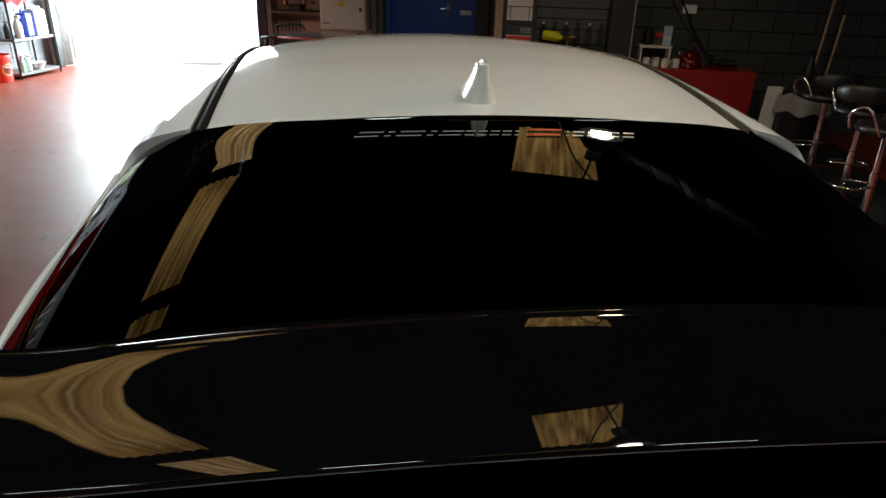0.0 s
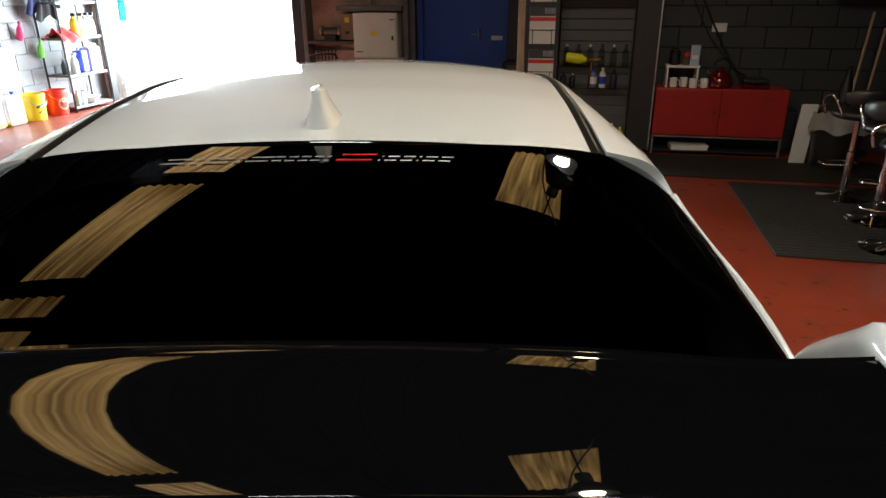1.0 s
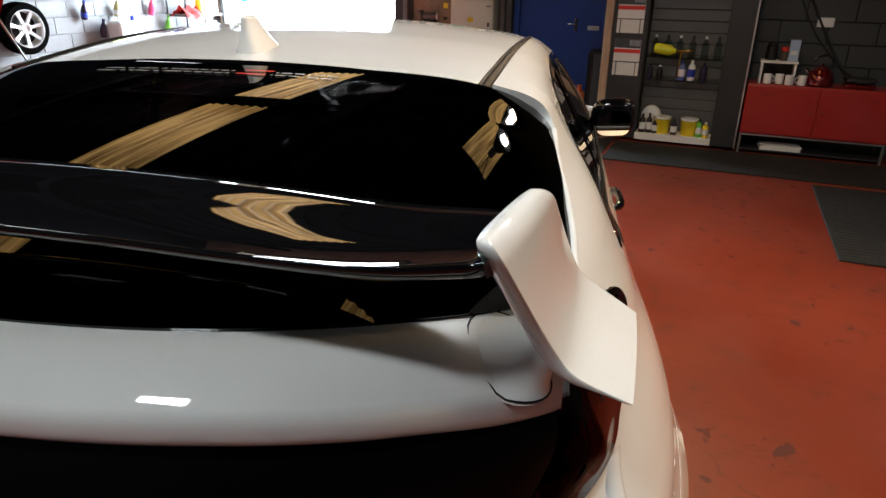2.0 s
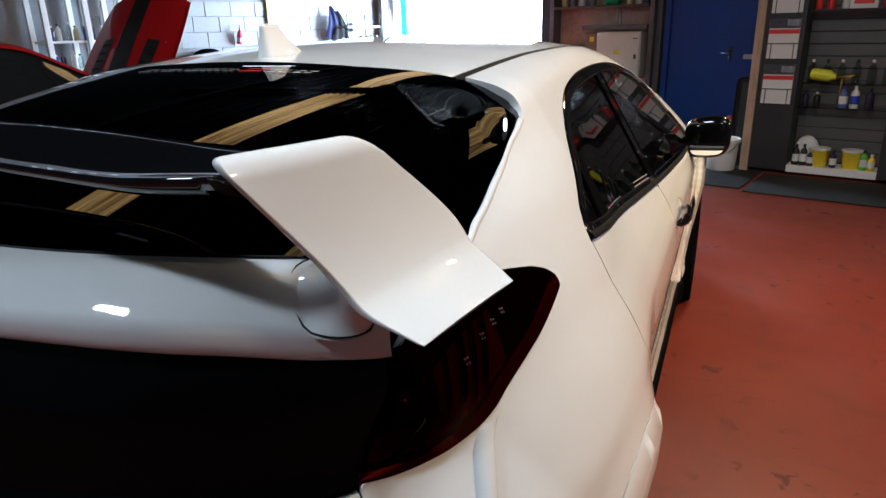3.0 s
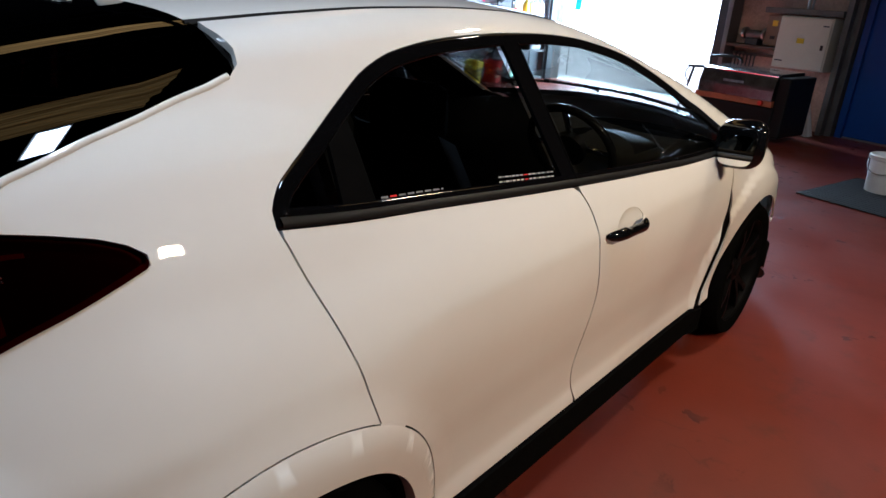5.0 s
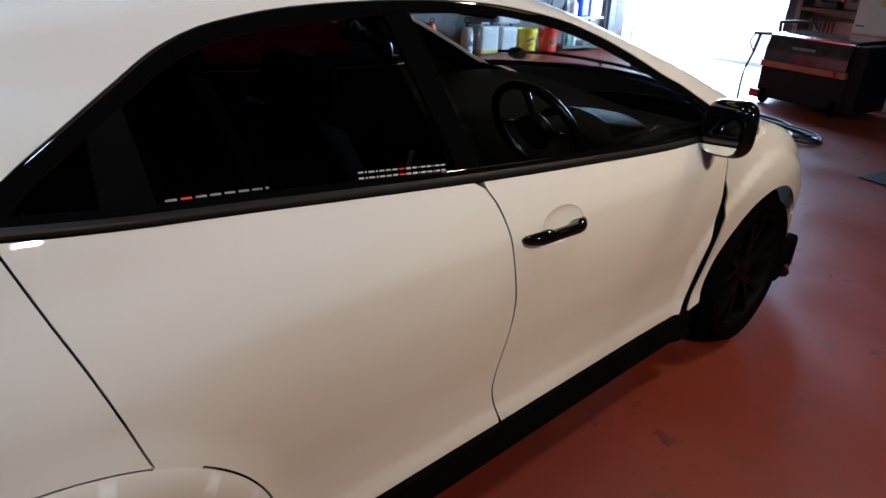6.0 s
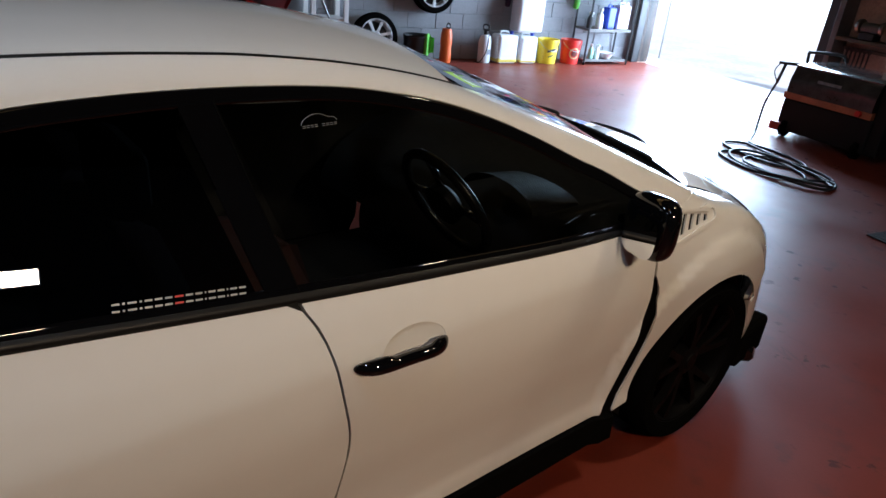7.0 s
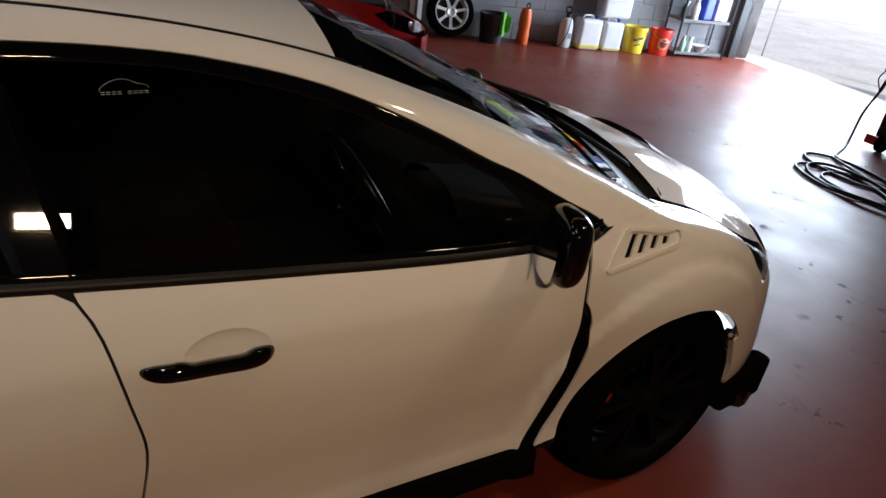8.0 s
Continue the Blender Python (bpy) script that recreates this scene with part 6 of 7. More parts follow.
for i, u in enumerate((0.60, 0.88)):
    tb = thing("storage_tub", at(u, 5.42, 0.10), "yellow plastic tub with a white label on the plinth", "tub", "yellow tubs")
    part("body", lathe([(0.075, 0), (0.09, 0.15), (0.094, 0.155), (0.094, 0.165), (0.001, 0.165)], 20), YEL, tb)
    part("lid", lathe([(0.096, 0.16), (0.096, 0.18), (0.001, 0.182)], 20), WPLAST, tb)
for i, (u, h, bd, cp) in enumerate(((0.40, 0.2, BLACKP, BLACKP), (0.47, 0.21, BLACKP, BLACKP), (0.535, 0.16, DARKP, WPLAST), (0.73, 0.17, DARKP, BLACKP), (0.985, 0.19, GREENP, BLACKP), (1.05, 0.16, YEL, WPLAST))):
    bottle(u, 5.37, 0.10, 0.032, h, bd, cp, "small car-care bottle with a pale label on the plinth", band=PAPER)
mt = thing("wash_mitt", at(0.47, 5.50, 0.10), "white fluffy wash mitt standing on the plinth", "mitt")
part("fleece", grid("fleece", lambda u, v: Vector((0.11 * math.sin(math.pi * u) * math.cos(6.28 * v), 0.05 * math.sin(math.pi * u) * math.sin(6.28 * v), 0.14 - 0.14 * math.cos(math.pi * u))), 12, 18, close_v=True), WPLAST, mt)
for i, u in enumerate((0.40, 0.5, 0.62, 0.95, 1.03)):
    bottle(u, 5.46, 1.572, 0.034, 0.2, REDP if i != 2 else PAPER, BLACKP, "red bottle on the stand's top shelf")
wb = thing("carton", at(0.77, 5.46, 1.572), "white carton on the stand's top shelf", "carton")
part("box", solid(-0.11, 0.11, -0.07, 0.07, 0, 0.18, 0.003), PAPER, wb)
part("print", solid(-0.08, 0.08, -0.0725, -0.071, 0.04, 0.08), REDP, wb)

# red cabinet with a tea corner
cb = thing("red_cabinet", at(2.035, 5.27, 0), "low red metal two-door cabinet on a tube frame", "cabinet")
part("body", solid(-0.655, 0.655, 0.016, 0.40, 0.20, 0.70, 0.006), REDMETAL, cb)
for s in (-1, 1):
    d_ = part("cabinet_door", solid(-0.322 + s * 0.325, 0.322 + s * 0.325, -0.002, 0.013, 0.215, 0.685, 0.005), REDMETAL, cb)
    part("knob", lathe([(0.006, 0), (0.006, 0.012), (0.011, 0.018), (0.001, 0.024)], 12, Matrix.Translation((s * 0.048, -0.002, 0.46)) @ Matrix.Rotation(radians(90), 4, "X")), CHROME, d_)
    part("louvre", solid(s * 0.46 - 0.05, s * 0.46 + 0.05, -0.005, -0.001, 0.60, 0.605), BLACKSTEEL, d_)
for x in (-0.64, 0.64):
    for y in (0.03, 0.38):
        part("leg", solid(x - 0.012, x + 0.012, y - 0.012, y + 0.012, 0, 0.20, 0.002), GREYSTEEL, cb)
part("bottom_rail", solid(-0.65, 0.65, 0.018, 0.04, 0.185, 0.20), ALU, cb)
part("low_shelf", solid(-0.64, 0.64, 0.03, 0.39, 0.03, 0.045), BLACKSTEEL, cb)
pb = thing("paper_stack", at(1.78, 5.42, 0.045, 4), "stack of white paper and card on the low shelf", "paper")
part("sheets", solid(-0.19, 0.19, -0.12, 0.12, 0, 0.035, 0.002), PAPER, pb)
part("cover", solid(-0.18, 0.2, -0.12, 0.11, 0.0355, 0.05, 0.002), PAPER, pb)
rk = thing("mug_rack", at(1.63, 5.44, 0.70), "white wire mug rack on the cabinet", "rack")
part("top", solid(-0.17, 0.17, -0.10, 0.10, 0.20, 0.222, 0.004), WPLAST, rk)
for x in (-0.16, 0.14):
    part("side", solid(x, x + 0.02, -0.10, 0.10, 0, 0.20, 0.004), WPLAST, rk)
for i, (u, v) in enumerate(((1.55, 5.37), (1.66, 5.41), (1.745, 5.33), (1.86, 5.36))):
    mg = thing("mug", at(u, v, 0.70, 60 * i), "white ceramic mug on the cabinet", "mug", "mugs")
    part("cup", lathe([(0.03, 0), (0.04, 0.005), (0.04, 0.095), (0.036, 0.095), (0.034, 0.01), (0.001, 0.01)], 18), WPLAST, mg)
    part("ear", tube([(0.038 + 0.025 * math.sin(a), 0, 0.05 + 0.028 * math.cos(a)) for a in np.linspace(0.2, 2.9, 8)], 0.005, 6), WPLAST, mg)
cn = thing("canister", at(1.55, 5.46, 0.922), "black lidded canister on the mug rack", "canister")
part("body", lathe([(0.05, 0), (0.055, 0.02), (0.055, 0.13), (0.04, 0.14)], 18), BLACKP, cn)
part("lid", lathe([(0.045, 0.14), (0.045, 0.16), (0.012, 0.165), (0.012, 0.18), (0.001, 0.18)], 18), BLACKP, cn)
jr = thing("coffee_jar", at(1.665, 5.44, 0.922), "small red-lidded coffee jar", "jar")
part("glass", lathe([(0.036, 0), (0.038, 0.08), (0.03, 0.09)], 16), PLY, jr)
part("lid", lathe([(0.034, 0.09), (0.034, 0.13), (0.001, 0.13)], 16), REDP, jr)
ct = thing("tea_carton", at(1.745, 5.45, 0.922), "pale blue carton on the mug rack", "carton")
part("box", solid(-0.045, 0.045, -0.035, 0.035, 0, 0.20, 0.002), PALEBLUE, ct)
part("print", solid(-0.03, 0.03, -0.0365, -0.0352, 0.06, 0.10), PAPER, ct)
kt = thing("kettle", at(2.02, 5.42, 0.70, 200), "dark red whistling kettle with a black handle", "kettle")
part("body", lathe([(0.10, 0), (0.125, 0.015), (0.125, 0.06), (0.10, 0.13), (0.055, 0.175), (0.045, 0.18)], 28), KETTLE, kt)
part("lid", lathe([(0.046, 0.178), (0.03, 0.19), (0.01, 0.195), (0.012, 0.215), (0.001, 0.22)], 20), KETTLE, kt)
part("spout", tube([(0.09, 0, 0.11), (0.13, 0, 0.14), (0.155, 0, 0.17)], 0.015), CHROME, kt)
part("grip", tube(smooth_path([(-0.085, 0, 0.15), (-0.09, 0, 0.24), (-0.03, 0, 0.29), (0.05, 0, 0.275), (0.085, 0, 0.23)], 6), 0.013), BLACKP, kt)
ts = thing("sandwich_toaster", at(2.36, 5.42, 0.70, 3), "black sandwich toaster with its lid down", "toaster")
part("base", solid(-0.13, 0.13, -0.11, 0.11, 0.0, 0.05, 0.015), KETTLE, ts)
part("lid", solid(-0.13, 0.13, -0.11, 0.11, 0.055, 0.10, 0.02), BLACKP, ts)
part("grip", solid(-0.05, 0.05, -0.15, -0.11, 0.06, 0.085, 0.008), BLACKP, ts)
for k, dx in enumerate((0.0, -0.09)):
    tagged(room(part("cable", tube(smooth_path([(1.50 + dx, 5.755, 2.4), (1.72 + dx, 5.75, 1.75), (2.0 + dx, 5.75, 1.2), (2.22, 5.70, 0.86), (2.3, 5.55, 0.80)], 8), 0.012 if k == 0 else 0.006, 6), BLACKP, None)), "black power cable hanging down the wall", "cable", "wall cables")
sk = thing("wall_socket", at(2.0, 5.772, 1.28), "white double wall socket", "socket")
part("plate", solid(-0.075, 0.075, -0.02, 0, -0.045, 0.045, 0.005), WPLAST, sk)

# beside the cabinet
lp = thing("leaning_board", ROOM @ pose(2.80, 5.08, 0.0, 9, 0, 3), "white laminate board leaning on the cabinet", "board")
part("board", solid(-0.075, 0.075, -0.012, 0.012, 0.003, 0.62, 0.004), WPLAST, lp)
bn_ = thing("waste_bin", at(3.10, 5.0, 0), "black dustbin with a clear liner and full of rubbish", "bin")
part("tub", lathe([(0.20, 0), (0.24, 0.52), (0.25, 0.53), (0.24, 0.54), (0.22, 0.5)], 24), BLACKP, bn_)
part("liner", grid("liner", lambda u, v: Vector(((0.25 + 0.03 * u + 0.015 * math.sin(37 * v) * u) * math.cos(6.28 * v), (0.25 + 0.03 * u + 0.015 * math.sin(29 * v) * u) * math.sin(6.28 * v), 0.56 - 0.18 * u + 0.02 * math.sin(43 * v))), 5, 60, close_v=True), GREYBIN, bn_)
part("rubbish", grid("rubbish", lambda u, v: Vector((0.23 * u * math.cos(6.28 * v), 0.23 * u * math.sin(6.28 * v), 0.62 - 0.08 * u * u + 0.03 * math.sin(9 * u + 19 * v))), 8, 24, close_v=True), BLACKCLOTH, bn_)
bb = thing("black_bottle", at(3.10, 5.02, 0.60), "tall black bottle poking out of the bin", "bottle")
part("body", lathe([(0.05, 0), (0.055, 0.2), (0.03, 0.28), (0.02, 0.36), (0.024, 0.37), (0.001, 0.38)], 16), BLACKP, bb)
for i, (u, h) in enumerate(((3.30, 1.45), (3.44, 1.3))):
    br = thing("broom", ROOM @ pose(u, 5.55, 0.0, 4, 2, 0), "wooden-handled broom leaning on the wall", "broom", "brooms")
    part("stick", tube([(0, 0, 0.06), (0, 0, h)], 0.013), WOOD, br)
    part("head", solid(-0.15, 0.15, -0.03, 0.03, 0.0, 0.07, 0.01), BLACKP, br)
ws = structure("trim", joined([solid(3.05, 4.2, 5.45, 5.77, 1.58, 1.62, 0.004)]), WPLAST, "white wall shelf over the brooms", "shelf")


def stool(u, v, rz):
    s = thing("bar_stool", at(u, v, 0, rz), "black padded bar stool with chrome arms and base", "bar stool", "bar stools")
    part("base", lathe([(0.20, 0), (0.205, 0.008), (0.19, 0.018), (0.06, 0.04), (0.032, 0.06)], 36), CHROME, s)
    part("column", lathe([(0.028, 0.05), (0.028, 0.40), (0.022, 0.405), (0.022, 0.68)], 18), CHROME, s)
    part("footrest", tube(smooth_path([(0, 0.02, 0.30), (-0.13, -0.06, 0.28), (-0.12, -0.20, 0.27), (0, -0.235, 0.27), (0.12, -0.20, 0.27), (0.13, -0.06, 0.28), (0, 0.02, 0.30)], 6), 0.011), CHROME, s)
    part("seat", grid("seat", lambda a, b: Vector((0.21 * math.sin(math.pi * a) ** 0.4 * math.cos(6.28 * b), 0.20 * math.sin(math.pi * a) ** 0.4 * math.sin(6.28 * b), 0.715 - 0.045 * math.cos(math.pi * a))), 12, 28, close_v=True), LEATHER, s)
    part("backrest", grid("backrest", lambda a, b: Vector(((0.215 + 0.02 * math.cos(6.28 * b)) * math.sin(-1.25 + 2.5 * a), (0.215 + 0.02 * math.cos(6.28 * b)) * math.cos(-1.25 + 2.5 * a), 0.86 + 0.075 * math.sin(6.28 * b) * (1 - 0.5 * abs(2 * a - 1) ** 3))), 24, 12, close_v=True, caps=True), LEATHER, s)
    for sg in (-1, 1):
        part("arm", tube(smooth_path([(sg * 0.19, 0.06, 0.70), (sg * 0.235, 0.0, 0.84), (sg * 0.235, -0.07, 0.865), (sg * 0.225, -0.15, 0.80), (sg * 0.19, -0.15, 0.70)], 6), 0.011), CHROME, s)


stool(2.86, 3.88, 200)
stool(2.89, 3.25, 160)
stool(2.78, 2.62, 215)

# mats
for (a, b, c, d, lb) in ((0.16, 3.6, 4.33, 5.22, "long black rubber mat before the display"), (2.0, 3.5, 2.35, 4.2, "black ribbed rubber mat on the red floor"), (-0.62, 0.12, 4.42, 5.55, "black rubber mat under the white pail")):
    mtt = thing("rubber_mat", at(0, 0, 0), lb, "mat", "floor mats")
    part("sheet", solid(a, b, c, d, 0.001, 0.012, 0.004), MAT_, mtt)
    for i in range(int((d - c) / 0.06)):
        if b - a < 2:
            part("rib", solid(a + 0.02, b - 0.02, c + 0.03 + 0.06 * i, c + 0.05 + 0.06 * i, 0.012, 0.0145), MAT_, mtt)

# white pail, orange bottle
pl = thing("white_pail", at(-0.27, 5.22, 0.012), "white plastic pail with a lid", "pail")
part("tub", lathe([(0.135, 0), (0.138, 0.005), (0.152, 0.28), (0.163, 0.285), (0.163, 0.30), (0.155, 0.302)], 32), WPLAST, pl)
part("lid", lathe([(0.168, 0.29), (0.170, 0.318), (0.16, 0.326), (0.155, 0.318), (0.001, 0.316)], 32), WPLAST, pl)
part("bail", tube([(0.166 * math.cos(a), 0.166 * math.sin(a), 0.27 - 0.10 * math.sin((a - 3.3) / 2.6 * math.pi)) for a in np.linspace(3.3, 5.9, 14)], 0.004, 6), STEEL, pl)
ob_ = thing("orange_can", at(-0.62, 6.65, 0), "orange plastic fuel can by the blue door", "can")
part("body", solid(-0.13, 0.13, -0.09, 0.09, 0, 0.30, 0.04), ORANGE, ob_)
part("spout", lathe([(0.05, 0.29), (0.03, 0.36), (0.03, 0.38), (0.001, 0.38)], 14, Matrix.Translation((0.04, 0, 0))), ORANGE, ob_)
part("label", solid(-0.07, 0.02, -0.0935, -0.0905, 0.12, 0.2), PAPER, ob_)
gb = thing("sack_barrow", at(-0.18, 5.66, 0), "black plastic creeper board leaning by the stand", "board")
part("board", solid(-0.14, 0.10, -0.02, 0.02, 0.012, 0.92, 0.06, Matrix.Rotation(radians(-6), 4, "X")), BLACKP, gb)

# pressure washer with hose
pw = thing("pressure_washer", at(-2.46, 6.52, 0, 2), "black and orange hot pressure washer with a clear-fronted hood", "pressure washer")
part("chassis", solid(-0.50, 0.50, -0.30, 0.36, 0.06, 0.40, 0.02), BLACKTRIM, pw)
part("stripe", solid(-0.50, 0.48, -0.325, 0.34, 0.40, 0.47, 0.008), mat("faded_orange_panel", (0.52, 0.17, 0.08), 0.45, vary=0.2), pw, "faded orange band")


def hood(u, v):
    x = -0.47 + 0.94 * u
    prof = [(-0.33, 0.47), (-0.325, 0.60), (-0.28, 0.735), (-0.20, 0.765), (0.33, 0.775), (0.34, 0.47)]
    k = v * (len(prof) - 1)
    i = min(int(k), len(prof) - 2)
    a, b = prof[i], prof[i + 1]
    return Vector((x, a[0] + (b[0] - a[0]) * (k - i), a[1] + (b[1] - a[1]) * (k - i)))


part("hood", grid("hood", hood, 10, 20, flip=True), mat("smoked_hood", (0.07, 0.07, 0.068), 0.2, vary=0.4, scale=14, coat=0.8, bump=0.25, bump_scale=70), pw, "scratched gloss dark hood")
for x in (-0.47, 0.47):
    part("hood_cheek", mesh_of("hood_cheek", [(x, -0.33, 0.47), (x, -0.325, 0.60), (x, -0.28, 0.735), (x, -0.20, 0.765), (x, 0.33, 0.775), (x, 0.34, 0.47)], [(0, 1, 2, 3, 4, 5)], False), BLACKTRIM, pw)
part("motor_panel", solid(0.475, 0.62, -0.28, 0.34, 0.06, 0.74, 0.02), BLACKTRIM, pw)
part("hood_edge", solid(-0.47, 0.47, -0.285, -0.27, 0.735, 0.747), CHROME, pw)
part("push_bar", tube(smooth_path([(-0.50, -0.02, 0.45), (-0.56, -0.02, 0.82), (-0.54, 0.0, 0.86), (-0.30, 0.15, 0.87), (-0.24, 0.18, 0.80)], 6), 0.016), BLACKP, pw)
part("knob", lathe([(0.03, 0), (0.028, 0.03), (0.001, 0.03)], 16, Matrix.Translation((0.36, -0.335, 0.44)) @ Matrix.Rotation(radians(90), 4, "X")), REDP, pw)
part("badge", solid(-0.16, 0.10, -0.332, -0.328, 0.62, 0.65), GREYPRINT, pw)
for x, y in ((-0.4, -0.28), (0.42, -0.28), (-0.4, 0.3), (0.42, 0.3)):
    wh = part("castor", lathe([(0.001, -0.03), (0.07, -0.03), (0.085, -0.02), (0.085, 0.02), (0.07, 0.03), (0.001, 0.03)], 20, Matrix.Translation((x, y, 0.085)) @ Matrix.Rotation(radians(90), 4, "Y")), RUBBER, pw)
part("drip_tray", solid(-0.56, -0.42, -0.34, -0.18, 0.05, 0.14, 0.01), mat("tray_red", (0.45, 0.05, 0.03), 0.4), pw)
gn = thing("spray_gun", at(-3.06, 6.22, 0.70), "black trigger gun hooked on the pressure washer", "spray gun")
part("grip", joined([tube([(0, 0, 0.03), (-0.02, -0.03, -0.17)], 0.016), tube([(0.10, 0.06, 0.04), (-0.06, -0.03, 0.035)], 0.016), tube(smooth_path([(-0.05, -0.02, 0.03), (-0.08, -0.04, -0.06), (-0.03, -0.03, -0.16)], 5), 0.006)]), BLACKP, gn)
hs = []
for k, (cu, cv, ru, rv, ph) in enumerate(((-2.05, 4.98, 0.42, 0.24, 0.0), (-1.82, 5.06, 0.46, 0.26, 0.8), (-1.9, 5.02, 0.50, 0.25, 1.7), (-2.3, 5.3, 0.45, 0.22, 2.4))):
    for a in np.linspace(0, 2 * math.pi * 0.97, 40):
        hs.append((cu + ru * math.cos(a + ph) + 0.02 * math.sin(3 * a), cv + rv * math.sin(a + ph), 0.014 + 0.018 * (k % 3) * (0.5 + 0.5 * math.sin(2 * a))))
hs += smooth_path([hs[-1], (-2.7, 5.55, 0.02), (-2.98, 5.95, 0.03), (-3.10, 6.12, 0.30), (-3.08, 6.19, 0.53)], 8)[1:]
tagged(room(part("hose", tube(hs, 0.013, 7), BLACKP, None)), "black high-pressure hose coiled on the floor", "hose")

# ---- left wall: shelf, buckets, cans, bottles ----
sh = thing("steel_shelf", at(-6.965, 6.80, 0), "black slotted steel shelving full of car-care bottles", "shelf")
for du in (-0.19, 0.19):
    for dv in (-0.42, 0.42):
        part("upright", joined([solid(du - 0.017, du + 0.017, dv - 0.002, dv + 0.002, 0, 1.75), solid(du - 0.002, du + 0.002, dv - 0.017, dv + 0.017, 0, 1.75)]), BLACKSTEEL, sh)
SHZ = (0.08, 0.54, 1.06, 1.55)
for z in SHZ:
    part("shelf", joined([solid(-0.19, 0.19, -0.42, 0.42, z - 0.035, z, 0.003)]), GREYSTEEL, sh)


def jerrycan(u, v, z, w, d, h, label, rz=0, cap=BLUEP, fill=None, body=None, group="jerrycans"):
    j = thing("jerrycan", at(u, v, z, rz), label, "jerrycan", group)
    part("body", solid(-w / 2, w / 2, -d / 2, d / 2, 0, h * 0.9, min(w, d) * 0.16, None, 3), body or MILKY, j)
    if fill:
        part("liquid", solid(-w / 2 - 0.001, w / 2 + 0.001, -d / 2 - 0.001, d / 2 + 0.001, 0.012, h * fill, min(w, d) * 0.1, None, 2), YELLOWL, j)
    part("grip", tube(smooth_path([(0, -d * 0.3, h * 0.89), (0, -d * 0.22, h * 0.98), (0, d * 0.1, h * 0.98), (0, d * 0.18, h * 0.89)], 5), 0.014), body or MILKY, j)
    part("cap", lathe([(0.028, h * 0.89), (0.028, h), (0.001, h)], 14, Matrix.Translation((0, d * 0.32, 0))), cap, j)
    return j


spray_bottle(-6.86, 6.55, SHZ[0], 0.25, mat("mint_bottle", (0.35, 0.68, 0.5), 0.4), WPLAST, "mint green spray bottle on the low shelf", 60)
spray_bottle(-6.85, 6.66, SHZ[0], 0.24, MILKY, WPLAST, "white spray bottle on the low shelf", 80)
bw = thing("bowl", at(-6.88, 6.88, SHZ[0]), "white plastic bowl on the low shelf", "bowl")
part("dish", lathe([(0.06, 0), (0.12, 0.09), (0.128, 0.095), (0.115, 0.09), (0.05, 0.012), (0.001, 0.012)], 24), WPLAST, bw)
spray_bottle(-6.84, 6.60, SHZ[1], 0.33, MILKY, WPLAST, "white spray bottle on the middle shelf", 70)
jerrycan(-6.88, 6.80, SHZ[1], 0.15, 0.17, 0.36, "blue plastic jerrycan on the middle shelf", 10, BLACKP, None, BLUEP)
jerrycan(-6.88, 7.04, SHZ[1], 0.17, 0.22, 0.40, "white plastic jerrycan on the middle shelf", -5, WPLAST)
spray_bottle(-6.9, 6.46, SHZ[1], 0.26, BLACKP, WPLAST, "dark spray bottle on the middle shelf", 90)
spray_bottle(-6.85, 6.76, SHZ[2], 0.36, YEL, BLACKP, "yellow spray bottle on the top shelf", 75)
for i in range(3):
    spray_bottle(-6.85, 6.90 + 0.10 * i, SHZ[2], 0.36, MILKY, BLACKP, "white spray bottle with a black trigger on the shelf", 80 + 9 * i)
rg = thing("red_cloth", at(-6.86, 6.55, SHZ[2]), "crumpled red cloth over the shelf edge", "cloth")
part("cloth", grid("cloth", lambda u, v: Vector((0.16 - 0.34 * u, -0.22 + 0.40 * v, 0.10 * math.sin(math.pi * u) + 0.03 * math.sin(11 * v + 5 * u) + 0.02 * math.sin(17 * u) - 0.18 * max(0, 0.3 - u))), 18, 18), mat("red_cloth", (0.5, 0.02, 0.02), 0.9, vary=0.2, scale=15), rg)
for i in range(3):
    bottle(-6.88, 6.50 + 0.05 * i, SHZ[2] + 0.02 * i, 0.028, 0.24, BEIGE if i else CLEAR, WPLAST, "small bottle standing on the top shelf", group="bottles on the shelf")

